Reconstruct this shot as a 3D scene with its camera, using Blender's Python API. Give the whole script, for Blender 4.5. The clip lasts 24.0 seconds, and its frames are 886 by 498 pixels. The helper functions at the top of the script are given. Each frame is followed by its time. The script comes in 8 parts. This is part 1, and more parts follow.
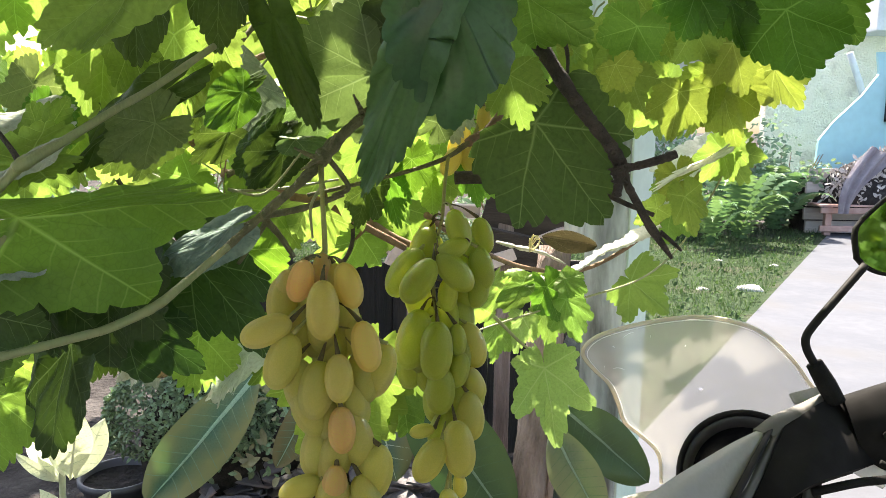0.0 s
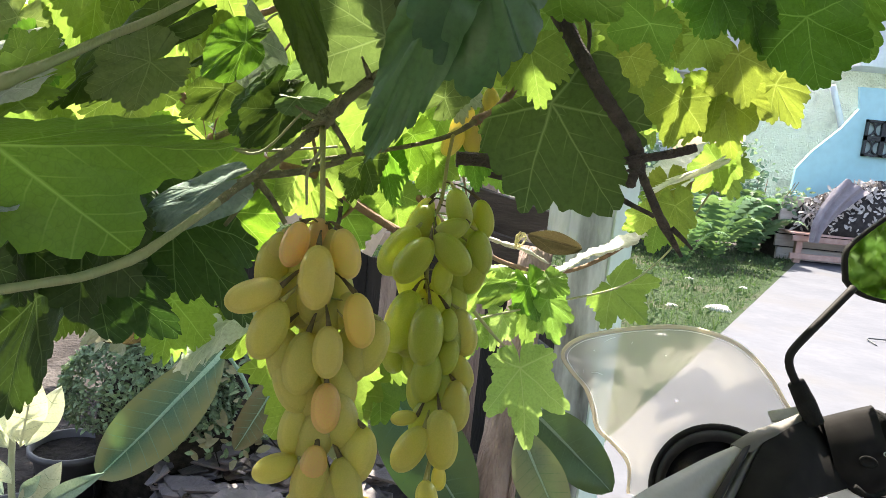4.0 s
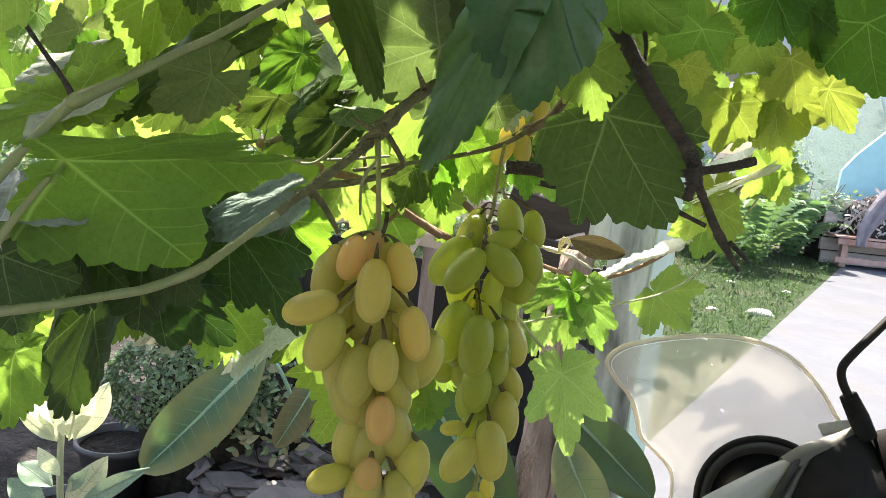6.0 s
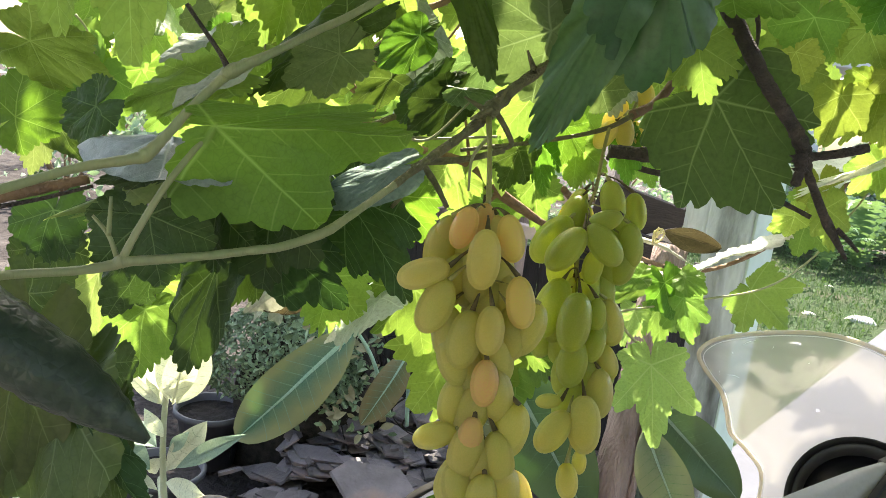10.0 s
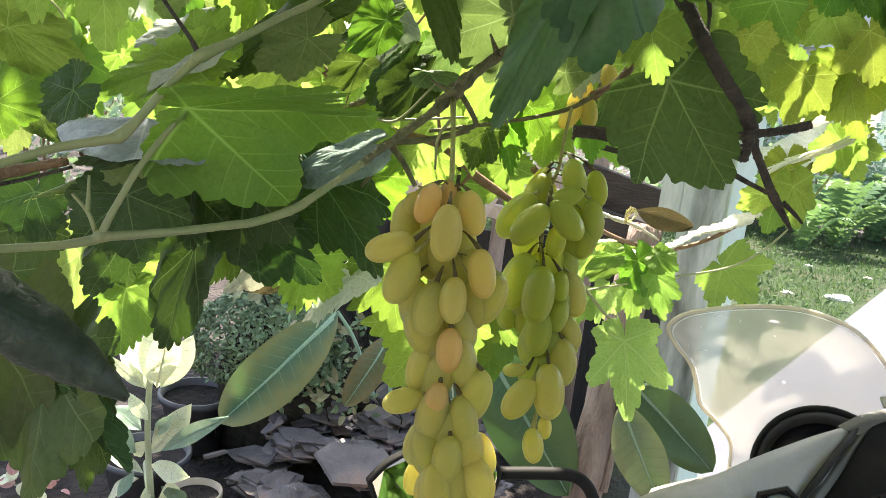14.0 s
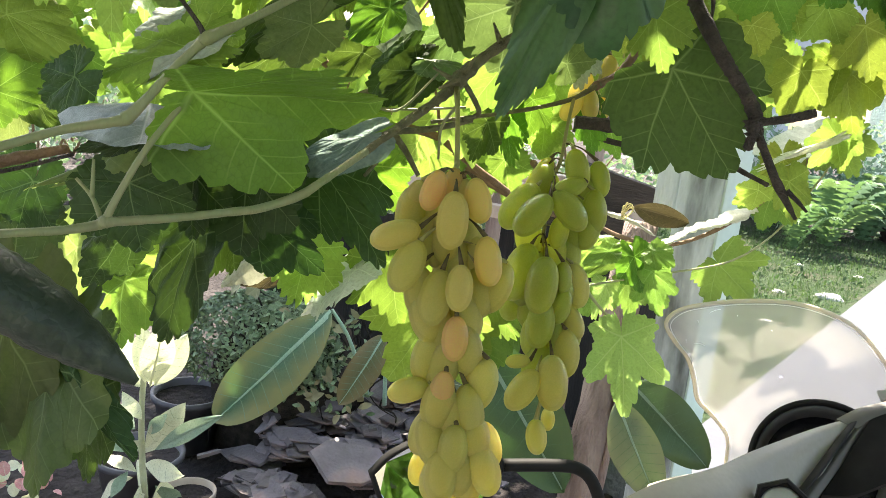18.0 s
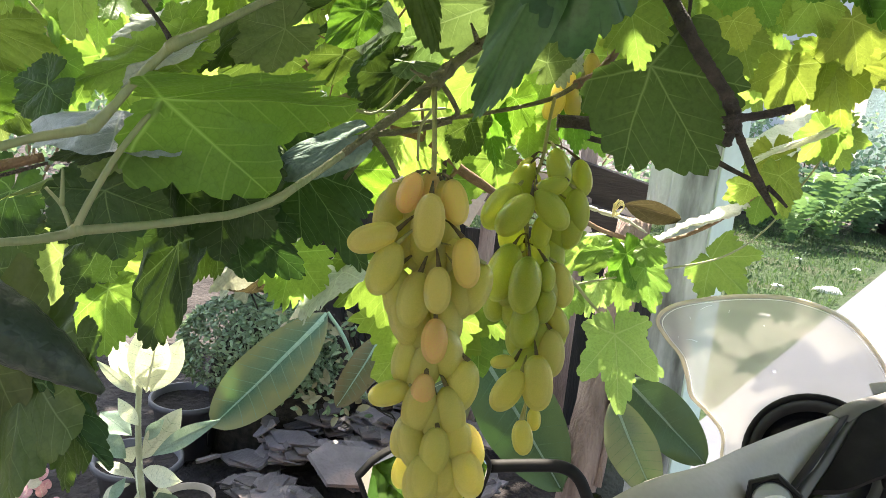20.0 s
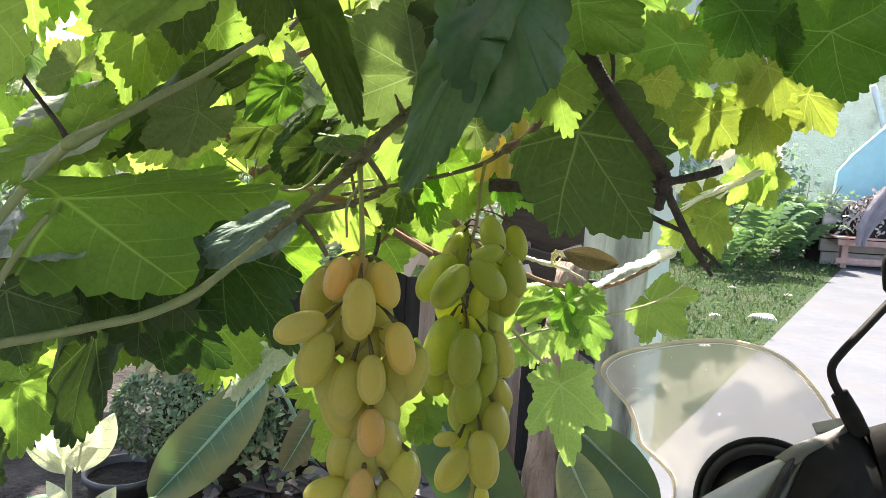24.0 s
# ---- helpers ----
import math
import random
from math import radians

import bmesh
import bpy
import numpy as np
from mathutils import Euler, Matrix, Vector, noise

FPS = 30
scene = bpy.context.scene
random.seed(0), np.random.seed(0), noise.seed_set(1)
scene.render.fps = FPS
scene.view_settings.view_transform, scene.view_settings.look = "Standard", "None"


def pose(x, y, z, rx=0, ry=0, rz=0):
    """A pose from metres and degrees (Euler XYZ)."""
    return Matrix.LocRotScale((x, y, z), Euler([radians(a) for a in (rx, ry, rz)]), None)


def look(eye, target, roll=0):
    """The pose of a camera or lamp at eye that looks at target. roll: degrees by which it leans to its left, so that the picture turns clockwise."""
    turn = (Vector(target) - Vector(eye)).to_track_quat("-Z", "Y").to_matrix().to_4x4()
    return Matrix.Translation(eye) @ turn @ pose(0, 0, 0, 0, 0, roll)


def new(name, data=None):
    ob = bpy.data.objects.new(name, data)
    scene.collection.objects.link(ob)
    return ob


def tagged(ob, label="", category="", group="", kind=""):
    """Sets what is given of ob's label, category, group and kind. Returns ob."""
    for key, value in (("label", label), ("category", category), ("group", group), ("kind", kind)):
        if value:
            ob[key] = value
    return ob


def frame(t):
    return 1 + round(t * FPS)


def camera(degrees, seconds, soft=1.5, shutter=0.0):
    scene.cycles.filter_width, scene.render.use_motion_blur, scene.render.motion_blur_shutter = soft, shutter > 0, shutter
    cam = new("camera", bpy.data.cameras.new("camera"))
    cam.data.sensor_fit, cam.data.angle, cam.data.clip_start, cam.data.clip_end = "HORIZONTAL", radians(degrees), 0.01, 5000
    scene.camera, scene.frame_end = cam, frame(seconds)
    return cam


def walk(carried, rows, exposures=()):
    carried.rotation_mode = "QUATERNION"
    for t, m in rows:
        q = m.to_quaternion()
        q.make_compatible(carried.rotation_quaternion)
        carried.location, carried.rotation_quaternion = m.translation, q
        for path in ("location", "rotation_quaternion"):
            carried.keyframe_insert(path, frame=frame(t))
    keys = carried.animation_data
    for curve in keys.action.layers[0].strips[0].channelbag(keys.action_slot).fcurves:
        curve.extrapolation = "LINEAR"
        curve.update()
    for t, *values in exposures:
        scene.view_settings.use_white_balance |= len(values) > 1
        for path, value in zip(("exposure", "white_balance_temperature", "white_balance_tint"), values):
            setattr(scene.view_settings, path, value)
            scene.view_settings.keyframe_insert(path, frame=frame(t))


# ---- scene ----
cam = camera(59.7, 24.0, soft=0.5)
PATH = [
    (0, (0.0230, 0.0080, 1.4390), (-0.0070, 1.9830, 1.1260), 0.8),
    (0.5, (0.0360, 0.0360, 1.4410), (0.0640, 2.0110, 1.1300), 0.5),
    (1, (0.0490, 0.0510, 1.4370), (0.1120, 2.0260, 1.1260), 1.5),
    (1.5, (0.0480, 0.0540, 1.4380), (0.1240, 2.0290, 1.1330), 2.8),
    (3.5, (0.0120, 0.0450, 1.4210), (0.0790, 2.0190, 1.1090), 5.9),
    (4, (0.0050, 0.0350, 1.4200), (0.0450, 2.0100, 1.1060), 5.8),
    (4.5, (0.0000, 0.0320, 1.4180), (0.0100, 2.0050, 1.0950), 5.7),
    (5, (0.0020, 0.0310, 1.4200), (-0.0140, 2.0050, 1.1000), 5.8),
    (5.5, (0.0000, 0.0390, 1.4220), (-0.0300, 2.0120, 1.0950), 6.1),
    (6, (-0.0070, 0.0370, 1.4270), (-0.0600, 2.0090, 1.1010), 6.0),
    (6.5, (-0.0140, 0.0410, 1.4280), (-0.0920, 2.0120, 1.0970), 6.0),
    (7, (-0.0150, 0.0390, 1.4310), (-0.1170, 2.0090, 1.1020), 6.1),
    (7.5, (-0.0130, 0.0370, 1.4340), (-0.1320, 2.0060, 1.1030), 6.4),
    (8, (-0.0140, 0.0320, 1.4330), (-0.1530, 2.0000, 1.1020), 6.5),
    (8.5, (-0.0120, 0.0150, 1.4330), (-0.1680, 1.9810, 1.1010), 6.5),
    (9, (-0.0070, 0.0070, 1.4340), (-0.1860, 1.9700, 1.0910), 6.5),
    (9.5, (-0.0140, -0.0030, 1.4210), (-0.1780, 1.9580, 1.0610), 7.4),
    (10, (-0.0180, 0.0110, 1.4180), (-0.2840, 1.9580, 1.0460), 7.1),
    (10.5, (-0.0170, 0.0040, 1.4160), (-0.2900, 1.9440, 1.0140), 7.0),
    (11, (-0.0080, -0.0150, 1.4100), (-0.2240, 1.9310, 1.0030), 6.8),
    (11.5, (-0.0060, -0.0140, 1.4130), (-0.2300, 1.9310, 1.0040), 6.7),
    (13.5, (-0.0020, -0.0110, 1.4150), (-0.2250, 1.9350, 1.0110), 6.7),
    (14, (-0.0020, -0.0130, 1.4180), (-0.2230, 1.9330, 1.0120), 6.7),
    (14.5, (0.0000, -0.0120, 1.4140), (-0.2240, 1.9340, 1.0070), 6.9),
    (15, (-0.0020, -0.0130, 1.4150), (-0.2210, 1.9330, 1.0090), 6.9),
    (15.5, (-0.0020, -0.0110, 1.4120), (-0.2200, 1.9360, 1.0090), 6.9),
    (16, (-0.0030, -0.0100, 1.4170), (-0.2200, 1.9370, 1.0120), 6.9),
    (16.5, (-0.0040, -0.0090, 1.4130), (-0.2210, 1.9380, 1.0100), 6.9),
    (17, (-0.0060, -0.0080, 1.4140), (-0.2210, 1.9390, 1.0130), 6.9),
    (17.5, (-0.0100, -0.0140, 1.4120), (-0.2150, 1.9340, 1.0090), 7.0),
    (19.5, (-0.0030, -0.0040, 1.4020), (-0.1970, 1.9470, 1.0040), 5.7),
    (20, (0.0030, -0.0090, 1.4110), (-0.1950, 1.9400, 1.0090), 5.7),
    (20.5, (-0.0010, -0.0050, 1.4130), (-0.2210, 1.9540, 1.0800), 5.9),
    (21, (-0.0060, 0.0050, 1.4130), (-0.2530, 1.9580, 1.0590), 5.7),
    (21.5, (-0.0030, 0.0170, 1.4290), (-0.2350, 1.9640, 1.0350), 5.0),
    (22, (0.0070, 0.0230, 1.4240), (-0.2200, 1.9580, 0.9730), 4.3),
    (22.5, (0.0190, 0.0340, 1.4270), (-0.1720, 1.9730, 0.9760), 4.3),
    (23, (0.0010, 0.0320, 1.4270), (-0.1990, 1.9800, 1.0220), 4.3),
    (23.5, (-0.0060, 0.0210, 1.4280), (-0.1020, 1.9840, 1.0540), 4.5),
    (24, (0.0060, 0.0150, 1.4310), (-0.0550, 1.9940, 1.1510), 3.5),
]
walk(cam, [(t, look(eye, target, roll)) for t, eye, target, roll in PATH], exposures=[(0, 2.36, 7150, 10), (9, 2.52, 7150, 10), (14, 2.63, 7150, 10), (20, 2.63, 7150, 10), (21, 2.58, 7150, 10), (22, 2.68, 7150, 10), (24, 2.42, 7100, 10)])

# ---- light ----
SUN_ELEVATION, SUN_TURN = radians(58), radians(-8)
world = bpy.data.worlds.new("world")
scene.world = world
world.use_nodes = True
wn = world.node_tree
sky = wn.nodes.new("ShaderNodeTexSky")
sky.sky_type, sky.sun_disc = "NISHITA", False
sky.sun_elevation, sky.sun_rotation = SUN_ELEVATION, SUN_TURN
sky.dust_density = 3.0
wn.nodes["Background"].inputs["Strength"].default_value = 0.115
wn.links.new(sky.outputs[0], wn.nodes["Background"].inputs["Color"])
sun = new("sun", bpy.data.lights.new("sun", "SUN"))
sun.data.energy, sun.data.angle, sun.data.color = 5.0, radians(0.6), (1.0, 0.95, 0.86)
sun_way = Vector((math.sin(SUN_TURN) * math.cos(SUN_ELEVATION), math.cos(SUN_TURN) * math.cos(SUN_ELEVATION), math.sin(SUN_ELEVATION)))
sun.matrix_world = look(sun_way * 30, (0, 0, 0))


# ---- materials ----
def ramp_mix(nt, fac, a, b):
    n = nt.nodes.new("ShaderNodeMix")
    n.data_type = "RGBA"
    nt.links.new(fac, n.inputs[0])
    for k, c in ((6, a), (7, b)):
        if isinstance(c, tuple):
            n.inputs[k].default_value = (*c[:3], 1)
        else:
            nt.links.new(c, n.inputs[k])
    return n.outputs[2]


def noise_fac(nt, scale, detail=4, low=0.35, high=0.65, coord=None, stretch=None):
    tc = nt.nodes.new("ShaderNodeTexCoord")
    src = tc.outputs[coord or "Object"]
    if stretch:
        mp = nt.nodes.new("ShaderNodeMapping")
        mp.inputs["Scale"].default_value = stretch
        nt.links.new(src, mp.inputs["Vector"])
        src = mp.outputs[0]
    n = nt.nodes.new("ShaderNodeTexNoise")
    n.inputs["Scale"].default_value, n.inputs["Detail"].default_value = scale, detail
    nt.links.new(src, n.inputs["Vector"])
    m = nt.nodes.new("ShaderNodeMapRange")
    m.inputs[1].default_value, m.inputs[2].default_value = low, high
    nt.links.new(n.outputs[0], m.inputs[0])
    return m.outputs[0]


def random_fac(nt):
    return nt.nodes.new("ShaderNodeObjectInfo").outputs["Random"]


def island_fac(nt):
    return nt.nodes.new("ShaderNodeNewGeometry").outputs["Random Per Island"]


def bumped(nt, bsdf, height, strength, distance):
    b = nt.nodes.new("ShaderNodeBump")
    b.inputs["Strength"].default_value, b.inputs["Distance"].default_value = strength, distance
    nt.links.new(height, b.inputs["Height"])
    nt.links.new(b.outputs[0], bsdf.inputs["Normal"])
    return b


def surface(name, a, b, scale=20, rough=0.6, bump=0.3, depth=0.002, metal=0.0, fine=6.0, dirt=None, stretch=None, vary=0.0, coat=0.0):
    """Two tones at a coarse and a fine scale, with relief, optional dirt and a change from piece to piece."""
    m = bpy.data.materials.new(name)
    m.use_nodes = True
    nt = m.node_tree
    bsdf = nt.nodes["Principled BSDF"]
    big = noise_fac(nt, scale, stretch=stretch)
    small = noise_fac(nt, scale * fine, detail=6, low=0.3, high=0.7, stretch=stretch)
    col = ramp_mix(nt, big, a, b)
    mid = tuple((p + q) * 0.5 * 0.8 for p, q in zip(a, b))
    half = nt.nodes.new("ShaderNodeMath")
    half.operation = "MULTIPLY"
    half.inputs[1].default_value = 0.45
    nt.links.new(small, half.inputs[0])
    col = ramp_mix(nt, half.outputs[0], col, mid)
    if dirt:
        col = ramp_mix(nt, noise_fac(nt, scale * 0.45, detail=7, low=0.52, high=0.68, stretch=stretch), col, dirt)
    if vary:
        hsv = nt.nodes.new("ShaderNodeHueSaturation")
        mr = nt.nodes.new("ShaderNodeMapRange")
        mr.inputs[3].default_value, mr.inputs[4].default_value = 1 - vary, 1 + vary
        nt.links.new(random_fac(nt), mr.inputs[0])
        nt.links.new(mr.outputs[0], hsv.inputs["Value"])
        nt.links.new(col, hsv.inputs["Color"])
        col = hsv.outputs[0]
    nt.links.new(col, bsdf.inputs["Base Color"])
    bsdf.inputs["Roughness"].default_value, bsdf.inputs["Metallic"].default_value = rough, metal
    if rough > 0.9:
        bsdf.inputs["Specular IOR Level"].default_value = 0.1
    bsdf.inputs["Coat Weight"].default_value = coat
    bumped(nt, bsdf, small, bump, depth)
    return m


def math_node(nt, op, a, b=None, clamp=False):
    n = nt.nodes.new("ShaderNodeMath")
    n.operation, n.use_clamp = op, clamp
    for k, v in enumerate((a, b)):
        if v is None:
            continue
        if isinstance(v, (int, float)):
            n.inputs[k].default_value = v
        else:
            nt.links.new(v, n.inputs[k])
    return n.outputs[0]


def rib_fac(nt, scale=1.0):
    """The ribs of a five-lobed blade, from its flat coordinates: five main ribs and slanting side ribs."""
    uv = nt.nodes.new("ShaderNodeTexCoord").outputs["UV"]
    sep = nt.nodes.new("ShaderNodeSeparateXYZ")
    nt.links.new(uv, sep.inputs[0])
    wob = nt.nodes.new("ShaderNodeTexNoise")
    wob.inputs["Scale"].default_value, wob.inputs["Detail"].default_value = 26.0, 2.0
    nt.links.new(nt.nodes.new("ShaderNodeTexCoord").outputs["Object"], wob.inputs["Vector"])
    shift = math_node(nt, "MULTIPLY", math_node(nt, "SUBTRACT", wob.outputs[0], 0.5), 0.06)
    x = math_node(nt, "ABSOLUTE", math_node(nt, "ADD", sep.outputs[0], shift))
    y = math_node(nt, "ADD", sep.outputs[1], shift)
    ang = math_node(nt, "ARCTAN2", x, y)
    r = math_node(nt, "SQRT", math_node(nt, "ADD", math_node(nt, "MULTIPLY", x, x), math_node(nt, "MULTIPLY", y, y)))
    one = radians(53)
    step = math_node(nt, "ADD", math_node(nt, "GREATER_THAN", ang, one * 0.5), math_node(nt, "GREATER_THAN", ang, one * 1.5))
    rel = math_node(nt, "SUBTRACT", ang, math_node(nt, "MULTIPLY", step, one))
    a = math_node(nt, "MULTIPLY", r, math_node(nt, "COSINE", rel))
    b = math_node(nt, "ABSOLUTE", math_node(nt, "MULTIPLY", r, math_node(nt, "SINE", rel)))
    width = math_node(nt, "SUBTRACT", 0.017 * scale, math_node(nt, "MULTIPLY", a, 0.013 * scale))
    main = math_node(nt, "SUBTRACT", 1.0, math_node(nt, "DIVIDE", b, width), True)
    side = math_node(nt, "FRACT", math_node(nt, "MULTIPLY", math_node(nt, "SUBTRACT", a, math_node(nt, "MULTIPLY", b, 0.85)), 6.5))
    off = math_node(nt, "ABSOLUTE", math_node(nt, "SUBTRACT", side, 0.5))
    side = math_node(nt, "SUBTRACT", 1.0, math_node(nt, "DIVIDE", off, 0.055 * scale), True)
    fade = math_node(nt, "MULTIPLY", math_node(nt, "SUBTRACT", 0.43, math_node(nt, "ABSOLUTE", rel)), 5.0, True)
    side = math_node(nt, "MULTIPLY", math_node(nt, "MULTIPLY", side, 0.5), fade)
    return math_node(nt, "MAXIMUM", main, side), math_node(nt, "MULTIPLY", off, fade)


def foliage(name, a, b, glow, through_part=0.4, rough=0.42, cells=260.0, spots=None, island=False, vary=0.25, ribs=None, rib_glow=1.25, coarse=28, relief=0.38, gloss=0.2, edge=None):
    """A leaf blade: waxy skin with fine netted relief, ribs, and light that comes through it."""
    m = bpy.data.materials.new(name)
    m.use_nodes = True
    nt = m.node_tree
    bsdf = nt.nodes["Principled BSDF"]
    out = nt.nodes["Material Output"]
    rnd = island_fac(nt) if island else random_fac(nt)
    col = ramp_mix(nt, noise_fac(nt, coarse, detail=5, low=0.3, high=0.7), a, b)
    col = ramp_mix(nt, noise_fac(nt, 240, detail=3, low=0.45, high=0.8), col, tuple(c * 0.72 for c in a))
    if edge:
        sep = nt.nodes.new("ShaderNodeSeparateXYZ")
        nt.links.new(nt.nodes.new("ShaderNodeTexCoord").outputs["UV"], sep.inputs[0])
        out_by = math_node(nt, "ADD", math_node(nt, "ABSOLUTE", sep.outputs[0]), math_node(nt, "MULTIPLY", sep.outputs[1], 0.45))
        out_by = math_node(nt, "ADD", out_by, math_node(nt, "MULTIPLY", noise_fac(nt, 14, detail=5, low=0.2, high=0.8), 0.6))
        band = math_node(nt, "MULTIPLY", math_node(nt, "SUBTRACT", out_by, 0.55), 1.3, True)
        col = ramp_mix(nt, band, col, edge)
    if spots:
        col = ramp_mix(nt, noise_fac(nt, 75, detail=4, low=0.63, high=0.7), col, spots)
    rib, quilt = rib_fac(nt) if ribs else (None, None)
    if ribs:
        col = ramp_mix(nt, rib, col, ribs)
    hsv = nt.nodes.new("ShaderNodeHueSaturation")
    mr = nt.nodes.new("ShaderNodeMapRange")
    mr.inputs[3].default_value, mr.inputs[4].default_value = 1 - vary, 1 + vary
    nt.links.new(rnd, mr.inputs[0])
    nt.links.new(mr.outputs[0], hsv.inputs["Value"])
    hue = nt.nodes.new("ShaderNodeMapRange")
    hue.inputs[3].default_value, hue.inputs[4].default_value = 0.488, 0.512
    nt.links.new(math_node(nt, "FRACT", math_node(nt, "MULTIPLY", rnd, 7.31)), hue.inputs[0])
    nt.links.new(hue.outputs[0], hsv.inputs["Hue"])
    nt.links.new(col, hsv.inputs["Color"])
    nt.links.new(hsv.outputs[0], bsdf.inputs["Base Color"])
    bsdf.inputs["Roughness"].default_value = rough
    bsdf.inputs["Specular IOR Level"].default_value = gloss
    vor = nt.nodes.new("ShaderNodeTexVoronoi")
    vor.feature = "DISTANCE_TO_EDGE"
    vor.inputs["Scale"].default_value = cells
    tc = nt.nodes.new("ShaderNodeTexCoord")
    nt.links.new(tc.outputs["Object"], vor.inputs["Vector"])
    height = math_node(nt, "MULTIPLY", vor.outputs["Distance"], 0.5)
    if ribs:
        height = math_node(nt, "SUBTRACT", height, math_node(nt, "MULTIPLY", rib, 0.6))
        height = math_node(nt, "ADD", height, math_node(nt, "MULTIPLY", quilt, 0.55))
    bumped(nt, bsdf, height, relief, 0.003)
    tr = nt.nodes.new("ShaderNodeBsdfTranslucent")
    net = nt.nodes.new("ShaderNodeMapRange")
    net.inputs[2].default_value = 0.12
    nt.links.new(vor.outputs["Distance"], net.inputs[0])
    pale = tuple(min(1, c * 0.8) for c in glow)
    tcol = ramp_mix(nt, net.outputs[0], pale, glow)
    blot = ramp_mix(nt, noise_fac(nt, 17, detail=4, low=0.3, high=0.75), tcol, tuple(c * 0.6 for c in glow))
    if ribs:
        blot = ramp_mix(nt, rib, blot, tuple(min(1, c * rib_glow + 0.06) for c in glow))
    thsv = nt.nodes.new("ShaderNodeHueSaturation")
    nt.links.new(mr.outputs[0], thsv.inputs["Value"])
    nt.links.new(hue.outputs[0], thsv.inputs["Hue"])
    nt.links.new(blot, thsv.inputs["Color"])
    nt.links.new(thsv.outputs[0], tr.inputs["Color"])
    mix = nt.nodes.new("ShaderNodeMixShader")
    mix.inputs[0].default_value = through_part
    nt.links.new(bsdf.outputs[0], mix.inputs[1])
    nt.links.new(tr.outputs[0], mix.inputs[2])
    nt.links.new(mix.outputs[0], out.inputs["Surface"])
    return m


def glassy(name, color, rough=0.05, alpha=0.2, ior=1.45):
    """A thin clear sheet: mostly see-through, with its own gloss and a little haze."""
    m = bpy.data.materials.new(name)
    m.use_nodes = True
    nt = m.node_tree
    bsdf = nt.nodes["Principled BSDF"]
    bsdf.inputs["Base Color"].default_value = (*color, 1)
    bsdf.inputs["Roughness"].default_value, bsdf.inputs["IOR"].default_value = rough, ior
    mr = nt.nodes.new("ShaderNodeMapRange")
    mr.inputs[3].default_value, mr.inputs[4].default_value = alpha * 0.9, alpha * 1.12
    nt.links.new(noise_fac(nt, 4, detail=3, low=0.2, high=0.8), mr.inputs[0])
    nt.links.new(mr.outputs[0], bsdf.inputs["Alpha"])
    return m


def grape_skin(name, a, b, spot):
    m = bpy.data.materials.new(name)
    m.use_nodes = True
    nt = m.node_tree
    bsdf = nt.nodes["Principled BSDF"]
    col = ramp_mix(nt, noise_fac(nt, 45, detail=3), a, b)
    col = ramp_mix(nt, noise_fac(nt, 300, detail=2, low=0.72, high=0.76), col, spot)
    nt.links.new(col, bsdf.inputs["Base Color"])
    bsdf.inputs["Roughness"].default_value = 0.42
    bsdf.inputs["Transmission Weight"].default_value = 0.2
    bsdf.inputs["IOR"].default_value = 1.3
    bsdf.inputs["Subsurface Weight"].default_value = 0.75
    bsdf.inputs["Subsurface Radius"].default_value = (0.022, 0.017, 0.005)
    bsdf.inputs["Subsurface Scale"].default_value = 1.0
    bsdf.inputs["Specular IOR Level"].default_value = 0.3
    bumped(nt, bsdf, noise_fac(nt, 60, detail=3), 0.05, 0.001)
    tr = nt.nodes.new("ShaderNodeBsdfTranslucent")
    nt.links.new(col, tr.inputs["Color"])
    mix = nt.nodes.new("ShaderNodeMixShader")
    mix.inputs[0].default_value = 0.5
    nt.links.new(bsdf.outputs[0], mix.inputs[1])
    nt.links.new(tr.outputs[0], mix.inputs[2])
    nt.links.new(mix.outputs[0], nt.nodes["Material Output"].inputs["Surface"])
    return m


# darkened, with through-light cut, so shade between leaves sits in the colour
LEAF_SHADED = foliage("leaf_shaded", (0.024, 0.056, 0.016), (0.040, 0.080, 0.022), (0.09, 0.19, 0.025), 0.13, rough=0.5, ribs=(0.12, 0.18, 0.075), rib_glow=1.4)
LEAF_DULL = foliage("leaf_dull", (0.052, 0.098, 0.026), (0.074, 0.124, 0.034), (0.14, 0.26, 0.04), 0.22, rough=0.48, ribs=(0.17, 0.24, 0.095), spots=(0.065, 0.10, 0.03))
LEAF_FRESH = foliage("leaf_fresh", (0.14, 0.205, 0.055), (0.18, 0.25, 0.07), (0.46, 0.65, 0.12), 0.40, ribs=(0.22, 0.29, 0.09))
LEAF_MID = foliage("leaf_mid", (0.080, 0.155, 0.028), (0.11, 0.195, 0.038), (0.34, 0.58, 0.08), 0.43, ribs=(0.16, 0.24, 0.07))
LEAF_YOUNG = foliage("leaf_young", (0.19, 0.28, 0.05), (0.24, 0.33, 0.06), (0.33, 0.53, 0.085), 0.40, ribs=(0.26, 0.33, 0.09))
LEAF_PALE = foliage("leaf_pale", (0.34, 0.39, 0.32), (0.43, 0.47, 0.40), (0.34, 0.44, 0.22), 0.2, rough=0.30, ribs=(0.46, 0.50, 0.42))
LEAF_NEAR = foliage("leaf_near", (0.06, 0.11, 0.025), (0.09, 0.145, 0.035), (0.26, 0.44, 0.04), 0.36, rough=0.45, ribs=(0.15, 0.20, 0.07))
LEAF_SOFT = foliage("leaf_soft", (0.14, 0.21, 0.075), (0.18, 0.25, 0.09), (0.30, 0.42, 0.10), 0.32, ribs=(0.22, 0.28, 0.12))
